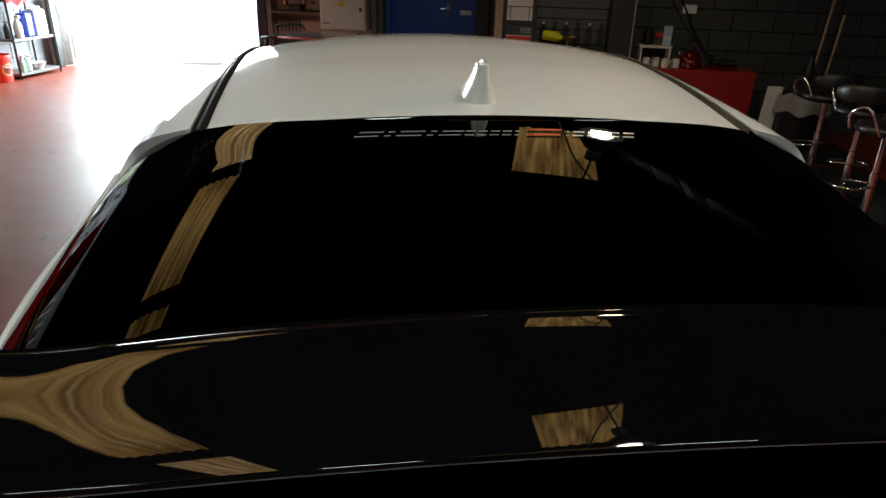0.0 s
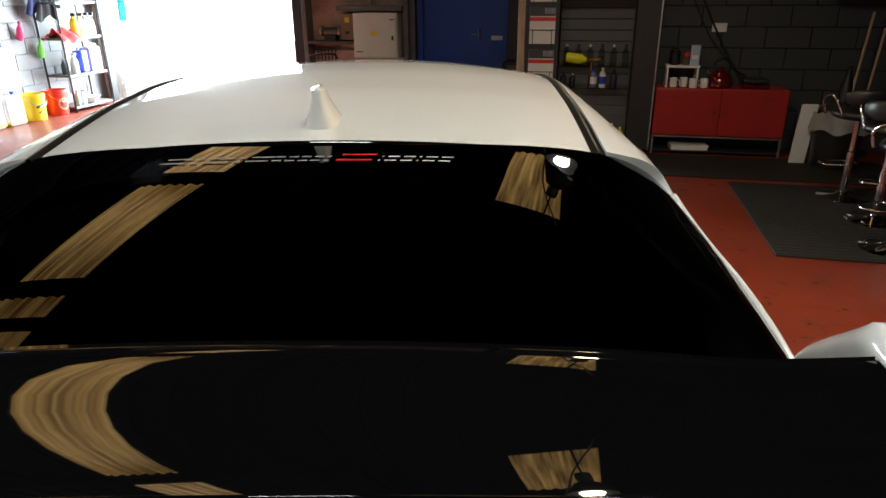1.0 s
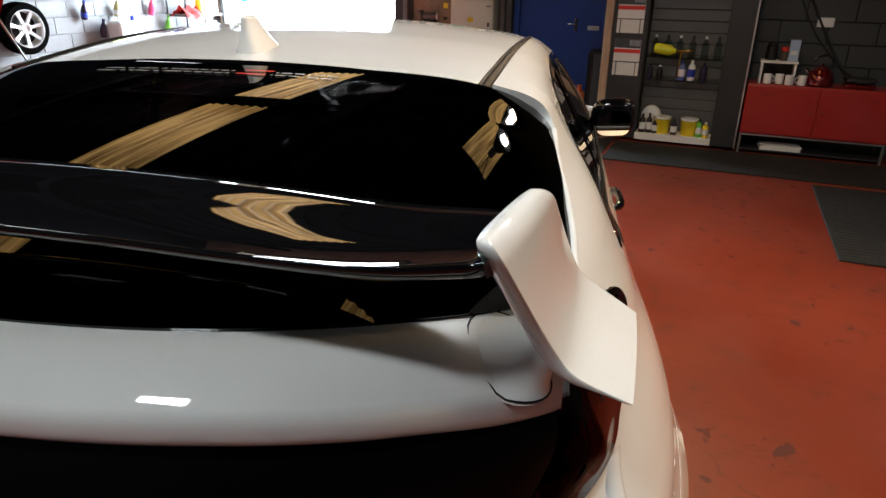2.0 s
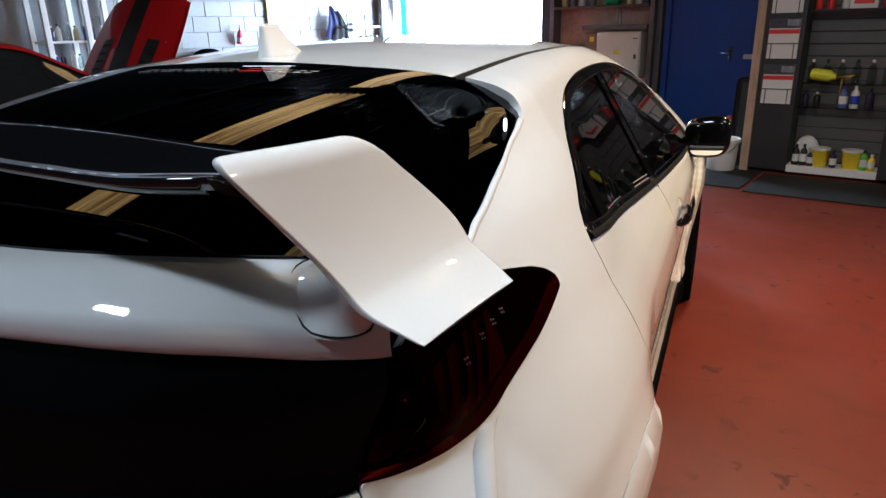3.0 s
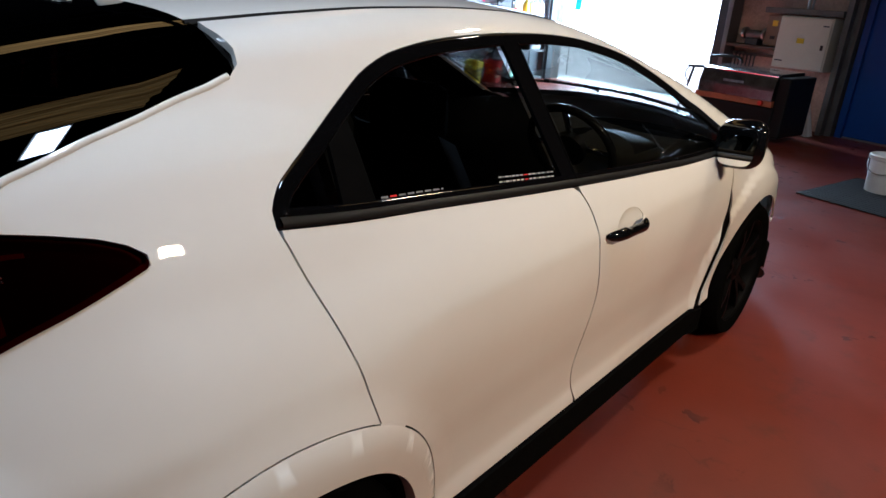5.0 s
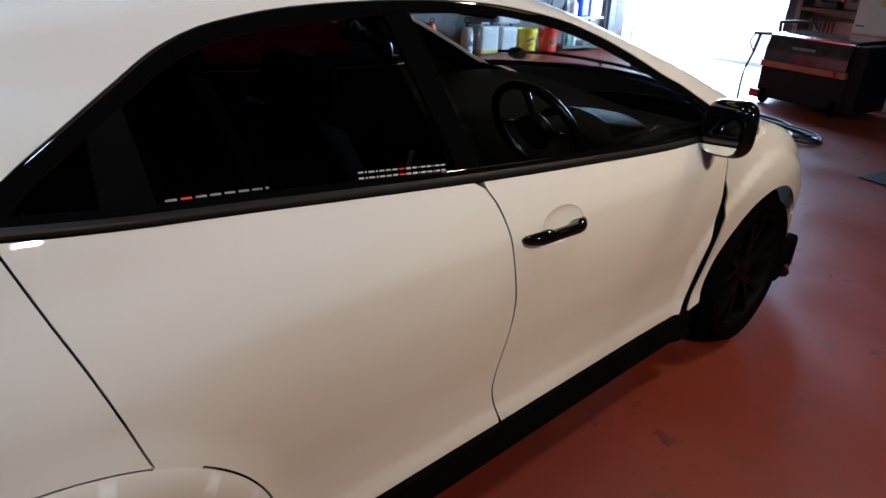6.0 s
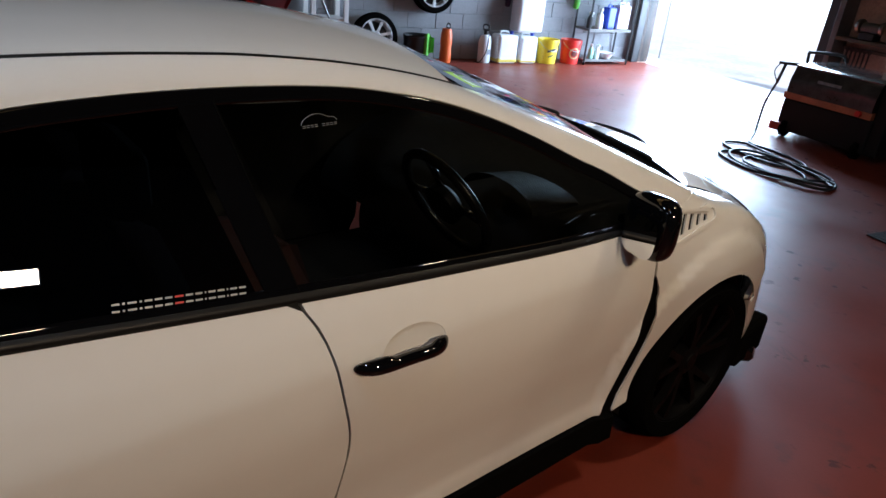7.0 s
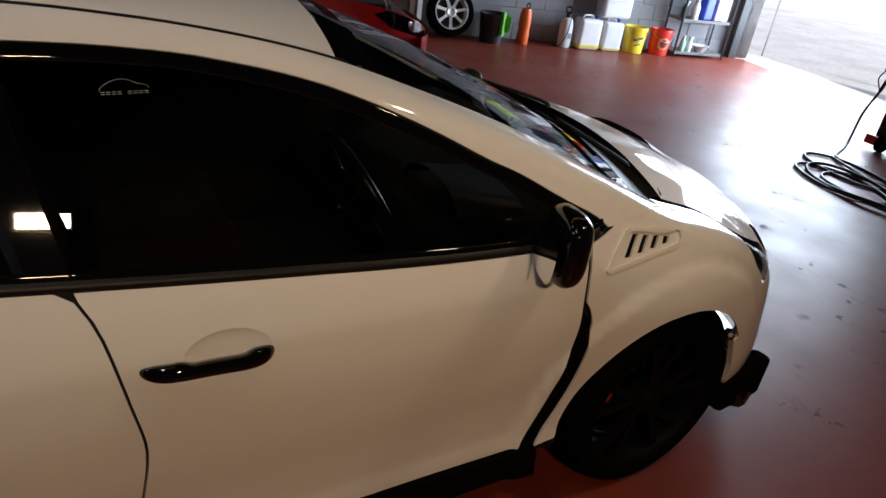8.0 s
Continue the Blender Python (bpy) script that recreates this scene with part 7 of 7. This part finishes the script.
for v, m_, lb, ring in ((6.20, REDP, "red plastic wash bucket with a round gold emblem", 1), (5.77, YEL, "yellow plastic wash bucket with dark print", 0)):
    bk = thing("bucket", at(-6.93, v, 0, 25), lb, "bucket", "wash buckets")
    part("tub", lathe([(0.138, 0), (0.142, 0.005), (0.158, 0.30), (0.168, 0.302), (0.170, 0.33), (0.166, 0.36), (0.160, 0.36), (0.150, 0.31), (0.13, 0.01), (0.001, 0.01)], 32), m_, bk)
    part("bail", tube([(0.172 * math.cos(a), 0.172 * math.sin(a), 0.325 - 0.13 * math.sin((a - 4.4) / 2.9 * math.pi)) for a in np.linspace(4.4, 7.3, 16)], 0.004, 6), STEEL, bk)
    f = lambda a, z: Vector(((0.1435 + z * 0.05) * math.cos(a), (0.1435 + z * 0.05) * math.sin(a), z))
    if ring:
        part("emblem", grid("emblem", lambda u, v_: f(-0.55 + (0.46 + 0.12 * u) * math.cos(6.28 * v_), 0.165 + (0.066 + 0.018 * u) * math.sin(6.28 * v_)), 1, 30, close_v=True), BEIGE, bk)
        part("emblem", grid("emblem", lambda u, v_: f(-0.55 + 0.34 * u * math.cos(6.28 * v_), 0.165 + 0.05 * u * math.sin(6.28 * v_)), 2, 20, close_v=True), mat("emblem_brown", (0.16, 0.03, 0.02), 0.5), bk)
    else:
        part("print", grid("print", lambda u, v_: f(-1.0 + 0.95 * u, 0.17 + 0.035 * v_ + 0.04 * u), 12, 1), DARKPRINT, bk)
        part("print", grid("print", lambda u, v_: f(-0.85 + 0.6 * u, 0.10 + 0.02 * v_ + 0.03 * u), 12, 1), DARKPRINT, bk)

jerrycan(-6.93, 5.36, 0, 0.24, 0.30, 0.44, "milky jerrycan with a little yellow fluid", 0, BLUEP, 0.16)
jerrycan(-6.93, 4.99, 0, 0.26, 0.34, 0.46, "milky jerrycan with a little yellow fluid", 3, BLUEP, 0.20)
jerrycan(-6.98, 5.36, 0.445, 0.28, 0.44, 0.62, "large milky jerrycan stacked on two others", 0, BLUEP)
sp = thing("pump_sprayer", at(-6.93, 4.66, 0, 20), "white pump sprayer with a black pump handle", "sprayer")
part("tank", lathe([(0.085, 0), (0.095, 0.02), (0.095, 0.30), (0.07, 0.38), (0.04, 0.40)], 24), MILKY, sp)
part("pump", joined([lathe([(0.03, 0.39), (0.03, 0.45), (0.02, 0.46)], 14), tube(smooth_path([(-0.05, 0, 0.47), (-0.05, 0, 0.53), (0.05, 0, 0.53), (0.05, 0, 0.47), (-0.05, 0, 0.46)], 5), 0.013)]), BLACKP, sp)
part("print", solid(0.04, 0.096, -0.03, 0.03, 0.13, 0.2, 0.0), GREYPRINT, sp)
part("pipe", tube(smooth_path([(0.04, 0.0, 0.42), (0.12, -0.06, 0.40), (0.13, -0.10, 0.2), (0.06, -0.14, 0.03), (-0.02, -0.18, 0.02)], 8), 0.007, 6), BLACKP, sp)
os_ = thing("orange_sprayer", at(-6.92, 4.02, 0), "tall orange pressure tank with a black ring handle", "sprayer")
part("tank", lathe([(0.078, 0), (0.082, 0.01), (0.085, 0.12), (0.078, 0.20), (0.085, 0.28), (0.08, 0.40), (0.06, 0.47)], 24), ORANGE, os_)
part("ring_handle", tube([(0.06 * math.cos(a), 0.02, 0.505 + 0.035 * math.sin(a)) for a in np.linspace(0, 6.28, 16, endpoint=False)], 0.010, 6, True), BLACKP, os_)
bkb = thing("black_bucket", at(-6.90, 3.55, 0), "black plastic bucket with a green cloth over its rim", "bucket")
part("tub", lathe([(0.16, 0), (0.19, 0.36), (0.20, 0.365), (0.20, 0.38), (0.18, 0.36), (0.15, 0.01), (0.001, 0.01)], 28), BLACKP, bkb)
gc = thing("green_cloth", at(-6.74, 3.66, 0.26), "bright green microfibre cloth hung over a bucket", "cloth")
part("cloth", grid("cloth", lambda u, v: Vector((0.02 + 0.03 * math.sin(7 * v), -0.07 + 0.14 * v, 0.14 - 0.26 * u + 0.03 * math.sin(5 * v + 3 * u))), 8, 10), GREENP, gc)


def alloy(u, v, z, lean, label):
    w = thing("spare_wheel", ROOM @ pose(u, v, z, 0, lean, 0), label, "wheel", "spare wheels")
    turn = Matrix.Rotation(radians(90), 4, "Y")
    part("tyre", lathe([(0.215, -0.09), (0.235, -0.105), (0.29, -0.1), (0.312, -0.07), (0.315, 0.0), (0.312, 0.07), (0.29, 0.1), (0.235, 0.105), (0.215, 0.09)], 40, turn, caps=False), RUBBER, w)
    part("rim", lathe([(0.232, 0.098), (0.222, 0.102), (0.21, 0.08), (0.20, 0.0), (0.215, -0.09)], 40, turn, caps=False), SILVERWHEEL, w)
    part("rim_back", lathe([(0.001, -0.02), (0.20, -0.02)], 30, turn, caps=False), BLACKP, w)
    part("hub", lathe([(0.075, 0.02), (0.072, 0.065), (0.055, 0.075), (0.03, 0.06), (0.001, 0.06)], 24, turn), SILVERWHEEL, w)
    for i in range(7):
        a = radians(360 / 7 * i + 12)
        c, s = math.cos(a), math.sin(a)
        V = []
        for r, wd, x in ((0.05, 0.020, 0.062), (0.14, 0.017, 0.075), (0.218, 0.026, 0.088)):
            for k, dx in ((-1, 0), (1, 0), (0.8, -0.03), (-0.8, -0.03)):
                V.append((x + dx, r * c - k * wd * s, r * s + k * wd * c))
        F = [(0, 1, 2, 3)[::-1], (8, 9, 10, 11)] + [(q * 4 + j, q * 4 + (j + 1) % 4, q * 4 + 4 + (j + 1) % 4, q * 4 + 4 + j) for q in range(2) for j in range(4)]
        part("spoke", mesh_of("spoke", V, F, False), SILVERWHEEL, w)


alloy(-6.97, 2.95, 0.33, -14, "white-silver multi-spoke alloy wheel leaning on the wall")
alloy(-7.05, 3.82, 0.97, 0, "white-silver multi-spoke alloy wheel hung on the wall")
pgw = thing("wall_peg", at(-7.17, 3.82, 0.97), "steel peg that carries a wheel", "peg")
part("rod", tube([(-0.02, 0, -0.05), (0.10, 0, -0.05)], 0.012), BLACKSTEEL, pgw)

HUNG = [(5.09, 1.42, GREENP, BEIGE, "green"), (4.82, 1.16, DARKP, BLUEP, "dark blue"), (5.09, 0.91, DARKP, DARKP, "dark purple"), (5.38, 1.18, BEIGE, WPLAST, "amber"), (6.03, 1.18, PINKP, PINKP, "pink"), (6.33, 0.92, GREENP, GREENP, "green"), (4.45, 1.45, PINKP, WPLAST, "pink")]
for v, z, m1, m2, cl in HUNG:
    hb = thing("hanging_bottle", ROOM @ pose(-7.12, v, z, 12, 0, 90), "small %s bottle hung on a wall peg" % cl, "bottle", "hanging bottles")
    part("body", lathe([(0.03, -0.13), (0.042, -0.12), (0.046, -0.02), (0.036, 0.04), (0.018, 0.075), (0.018, 0.09)], 16), m1, hb)
    part("cap", lathe([(0.022, 0.09), (0.022, 0.12), (0.012, 0.13), (0.001, 0.13)], 12), m2, hb)
    part("band", lathe([(0.0465, -0.09), (0.0475, -0.03)], 16, caps=False), m2, hb)
    part("peg", tube([(0, 0.07, 0.15), (0, -0.01, 0.14)], 0.005, 6), STEEL, hb)
bn2 = thing("lime_banner", at(-7.165, 5.40, 1.60), "lime green printed card on the wall", "banner")
part("card", solid(0, 0.006, -0.36, 0.36, 0, 0.42), LIME, bn2)
part("print", solid(0.0065, 0.0075, -0.28, 0.28, 0.06, 0.12), PAPER, bn2)
for v0, z0 in ((6.45, 1.38), (6.30, 1.46)):
    tw = thing("black_towel", at(-7.10, v0, z0), "black cloth hung in a bunch on the wall", "towel", "hung cloths")
    part("cloth", grid("cloth", lambda u, v: Vector((0.03 + 0.05 * math.sin(math.pi * u) + 0.02 * math.sin(13 * v), (v - 0.5) * (0.06 + 0.34 * u ** 0.8) + 0.05 * u, 0.42 - 0.48 * u - 0.05 * math.sin(7 * v) * u)), 14, 16), BLACKCLOTH if v0 > 6.4 else mat("navy_cloth", (0.01, 0.015, 0.08), 0.95), tw)
wbx = thing("wall_dispenser", at(-7.10, 6.86, 1.45), "small grey dispenser on the wall", "dispenser")
part("case", solid(-0.07, 0.05, -0.07, 0.07, 0, 0.16, 0.02), GREYPRINT, wbx)

# glazed shelves behind the red car
wc = thing("white_cupboard", at(-6.95, 2.02, 0), "white-framed open cupboard with bottles against the wall", "cupboard")
for du in (-0.2, 0.2):
    for dv in (-0.45, 0.02, 0.45):
        part("post", solid(du - 0.025, du + 0.025, dv - 0.03, dv + 0.03, 0, 2.0, 0.003), WPLAST, wc)
for z in (0.1, 0.55, 1.1, 1.42, 1.95):
    part("shelf", solid(-0.2, 0.2, -0.45, 0.45, z, z + 0.025, 0.002), WPLAST, wc)
for i in range(8):
    for z in (1.125, 1.445):
        bottle(-6.85 - 0.05 * (i % 2), 1.66 + 0.098 * i, z, 0.030, 0.17 + 0.02 * (i % 3), (CLEAR, BLUEP, WPLAST, BEIGE, DARKP)[(i * 3 + int(z * 10)) % 5], (WPLAST, BLACKP)[i % 2], "small bottle in the white cupboard", group="bottles in the cupboard")

# yard: teal banner by the opening
tbn = thing("teal_banner", at(-7.42, 8.5, 0), "narrow teal flag banner in the yard", "banner")
part("pole", tube([(0, 0, 0), (0, 0, 2.6)], 0.012), ALU, tbn)
part("flag", grid("flag", lambda u, v: Vector((0.02 + 0.16 * u, 0.02 * math.sin(5 * v), 1.2 + 1.35 * v)), 2, 8), TEAL, tbn)
# ---- red car parked alongside, bonnet up ----
RC = at(-4.30, 0.0, 0)
rc = thing("red_car", RC, "glossy red car parked with its bonnet open", "car")
rz_roof = curve([(-2.1, 0.95), (-1.9, 1.10), (-1.4, 1.38), (-0.9, 1.47), (-0.4, 1.49), (0.0, 1.45), (0.35, 1.30), (0.75, 1.08), (0.95, 0.98)])
rw_top = curve([(-2.1, 0.55), (-1.4, 0.56), (-0.4, 0.58), (0.35, 0.58), (0.95, 0.68)])
r_belt = curve([(-2.1, 0.98), (-1.0, 0.97), (0.0, 0.93), (0.9, 0.90), (1.3, 0.86), (1.75, 0.72), (1.85, 0.60)])


def r_side(y, z):
    u = min(max((y - 0.9) / 0.98, 0), 0.995)
    k = min(max((-1.2 - y) / 0.98, 0), 0.995)
    w = 0.87 * (1 - u ** 3) ** (1 / 3) * (1 - k ** 3) ** (1 / 3)
    return w * (1 - 0.05 * ((z - 0.6) / 0.4) ** 2)


body_o = [(-2.05, 0.25), (-1.7, 0.22)] + arc(-1.28, 0.31, 0.35, 180, 0, 20) + [(0.9, 0.22)] + arc(1.22, 0.31, 0.35, 180, 0, 20) + [(1.78, 0.25)] + [(1.85, 0.45), (1.84, 0.60)] + sampled(r_belt, 1.80, -2.1, 40)
r_l = lambda y, z: Vector((r_side(y, z), y, z))
for sg in (1, -1):
    me = sheet("body_side", body_o, r_l, 0.05, rim=0.02)
    part("body_side", me if sg > 0 else mirrored(me), REDCAR, rc)
    HL = [(1.30, 0.80), (1.45, 0.70), (1.70, 0.62), (1.80, 0.60), (1.79, 0.68), (1.62, 0.77), (1.42, 0.83)]
    hl = sheet("headlight", HL, r_l, 0.03, out=0.006, rim=0.006)
    h = part("headlight", hl if sg > 0 else mirrored(hl), CLEARLENS, rc, "clear headlamp with bright reflectors")
    bz = sheet("bezel", HL, r_l, 0.03, out=0.002, rim=0.0)
    part("bezel", bz if sg > 0 else mirrored(bz), BLACKGLOSS, h, "black inside of the headlamp")
    part("reflector", lathe([(0.001, 0.0), (0.04, 0.01), (0.055, 0.05)], 18, Matrix.Translation((sg * 0.70, 1.60, 0.70)) @ Matrix.Rotation(radians(-70), 4, "X"), caps=False), CHROME, h)

    def gh(u, v):
        y = -1.85 + 2.75 * u
        a, b = Vector((r_side(y, 0.95) - 0.03, y, r_belt(y))), Vector((rw_top(y), y, rz_roof(y) - 0.02))
        return a + (b - a) * v + Vector((0.03 * math.sin(math.pi * v), 0, 0))
    g = grid("side_window", gh, 40, 6)
    part("side_window", g if sg > 0 else mirrored(g), mat("red_car_glass", (0.012, 0.014, 0.015), 0.03, coat=1), rc, "dark side glass")
    r_ = grid("roof_rail", lambda u, v: Vector((rw_top(-1.9 + 2.8 * u) + 0.03 - 0.06 * v, -1.9 + 2.8 * u, rz_roof(-1.9 + 2.8 * u) - 0.03 + 0.035 * math.sin(1.57 * v))), 40, 4)
    part("roof_rail", r_ if sg > 0 else mirrored(r_), REDCAR, rc)
    p_ = sheet("door_pillar", [(0, 0), (0.06, 0), (0.06, 1), (0, 1)], lambda a, b: Vector((sg * (gh((1.85 - 0.55 + a) / 2.75, b).x + 0.006), gh((1.85 - 0.55 + a) / 2.75, b).y, gh((1.85 - 0.55 + a) / 2.75, b).z)), 0.1, rim=0)
    part("door_pillar", p_, BLACKTRIM, rc)
    part("door_mirror", joined([solid(sg * 0.93 - 0.10, sg * 0.93 + 0.10, 0.48, 0.62, 0.90, 1.05, 0.04)]), REDCAR, rc)
    for y in (-1.28, 1.22):
        w = part("wheel", lathe([(0.001, 0.02), (0.2, 0.03), (0.215, 0.05), (0.31, 0.05), (0.32, 0.0), (0.31, -0.16)], 32, Matrix.Translation((sg * 0.79, y, 0.32)) @ Matrix.Rotation(radians(90 * sg), 4, "Y")), RUBBER, rc)
        part("rim", lathe([(0.001, 0.055), (0.06, 0.06), (0.2, 0.055), (0.21, 0.045)], 28, Matrix.Translation((sg * 0.79, y, 0.32)) @ Matrix.Rotation(radians(90 * sg), 4, "Y")), STEEL, w)
part("roof", grid("roof", lambda u, v: Vector((rw_top(-1.55 + 1.6 * u) * (2 * v - 1), -1.55 + 1.6 * u, rz_roof(-1.55 + 1.6 * u) + 0.04 * (1 - (2 * v - 1) ** 2))), 24, 16, flip=True), REDCAR, rc)
part("windscreen", grid("windscreen", lambda u, v: Vector((rw_top(0.05 + 0.88 * u) * (2 * v - 1), 0.05 + 0.88 * u, rz_roof(0.05 + 0.88 * u) + 0.04 * (1 - (2 * v - 1) ** 2))), 16, 12, flip=True), SCREEN, rc)
part("rear_screen", grid("rear_screen", lambda u, v: Vector((rw_top(-2.05 + 0.5 * u) * (2 * v - 1), -2.05 + 0.5 * u, rz_roof(-2.05 + 0.5 * u) + 0.03 * (1 - (2 * v - 1) ** 2))), 10, 12, flip=True), mat("red_car_rear_glass", (0.01, 0.012, 0.012), 0.03, coat=1), rc)
part("tail_end", grid("tail_end", lambda u, v: Vector((r_side(-2.12, 0.6) * 1.6 * (2 * v - 1), -2.12 - 0.05 * (1 - (2 * v - 1) ** 2), 0.3 + 0.68 * u)), 6, 12), REDCAR, rc)
part("engine_bay", solid(-0.60, 0.60, 0.95, 1.72, 0.45, 0.72, 0.03), BLACKP, rc)
part("engine_cover", solid(-0.30, 0.35, 1.05, 1.55, 0.70, 0.80, 0.03), BLACKTRIM, rc)
part("front_bumper", grid("front_bumper", lambda u, v: Vector((0.80 * (2 * v - 1), 1.72 + 0.17 * (1 - abs(2 * v - 1) ** 3), 0.22 + 0.42 * u)), 6, 20, flip=True), REDCAR, rc)
HB = Matrix.Translation((0, 0.93, 0.95)) @ Matrix.Rotation(radians(62), 4, "X")


def rbonnet(u, v, z=0.0):
    x = (2 * v - 1)
    return HB @ Vector((x * (0.70 - 0.10 * u ** 3), 1.04 * u - 0.10 * u * x * x, 0.04 * (1 - x * x) - 0.05 * u * u + z))


hood_o = part("bonnet", grid("bonnet", rbonnet, 20, 24, flip=True), REDCAR, rc, "red bonnet propped wide open")
part("bonnet_band", grid("bonnet_band", lambda u, v: rbonnet(0.06 + 0.88 * u, 0.39 + 0.20 * v, 0.005), 14, 6, flip=True), BLACKP, hood_o, "broad black band down the bonnet")
for v0 in (0.16, 0.69):
    part("bonnet_vent", grid("bonnet_vent", lambda u, v: rbonnet(0.22 + 0.34 * u, v0 + 0.03 * u + 0.13 * v, 0.006), 6, 4, flip=True), BLACKP, hood_o, "black vent let into the bonnet")
    for k in range(4):
        part("vent_slat", grid("vent_slat", lambda u, v: rbonnet(0.26 + 0.075 * k + 0.02 * u, v0 + 0.02 + 0.01 * k + 0.10 * v, 0.012 + 0.006 * u), 1, 4, flip=True), BLACKTRIM, hood_o)
part("bonnet_liner", grid("bonnet_liner", lambda u, v: rbonnet(0.14 + 0.66 * u, 0.20 + 0.6 * v, -0.045), 8, 10), BLACKCLOTH, hood_o, "black sound-deadening pad")
part("bonnet_frame", joined([grid("f", lambda u, v: rbonnet(u, v, -0.03), 20, 24)]), REDCAR, hood_o)
part("warning_label", grid("warning_label", lambda u, v: rbonnet(0.60 + 0.22 * u, 0.84 + 0.10 * v, -0.034), 1, 1), DARKPRINT, hood_o)
part("bonnet_stay", tube([(0.62, 1.45, 0.80), HB @ Vector((0.55, 0.55, 0.0))], 0.008), STEEL, rc)
txt = bpy.data.curves.new("window_text", "FONT")
txt.body, txt.size, txt.extrude, txt.align_x = "LTING", 0.17, 0.001, "RIGHT"
tx = new("window_lettering", txt)
tm = bpy.data.meshes.new_from_object(tx.evaluated_get(bpy.context.evaluated_depsgraph_get()))
bpy.data.objects.remove(tx)
tl_ = part("window_lettering", tm, mat("pale_vinyl", (0.5, 0.56, 0.5), 0.5), rc, "pale vinyl lettering on the side glass")
tl_.matrix_local = Matrix.Translation((0.80, -0.52, 1.12)) @ Matrix.Rotation(radians(90), 4, "Z") @ Matrix.Rotation(radians(62), 4, "X")
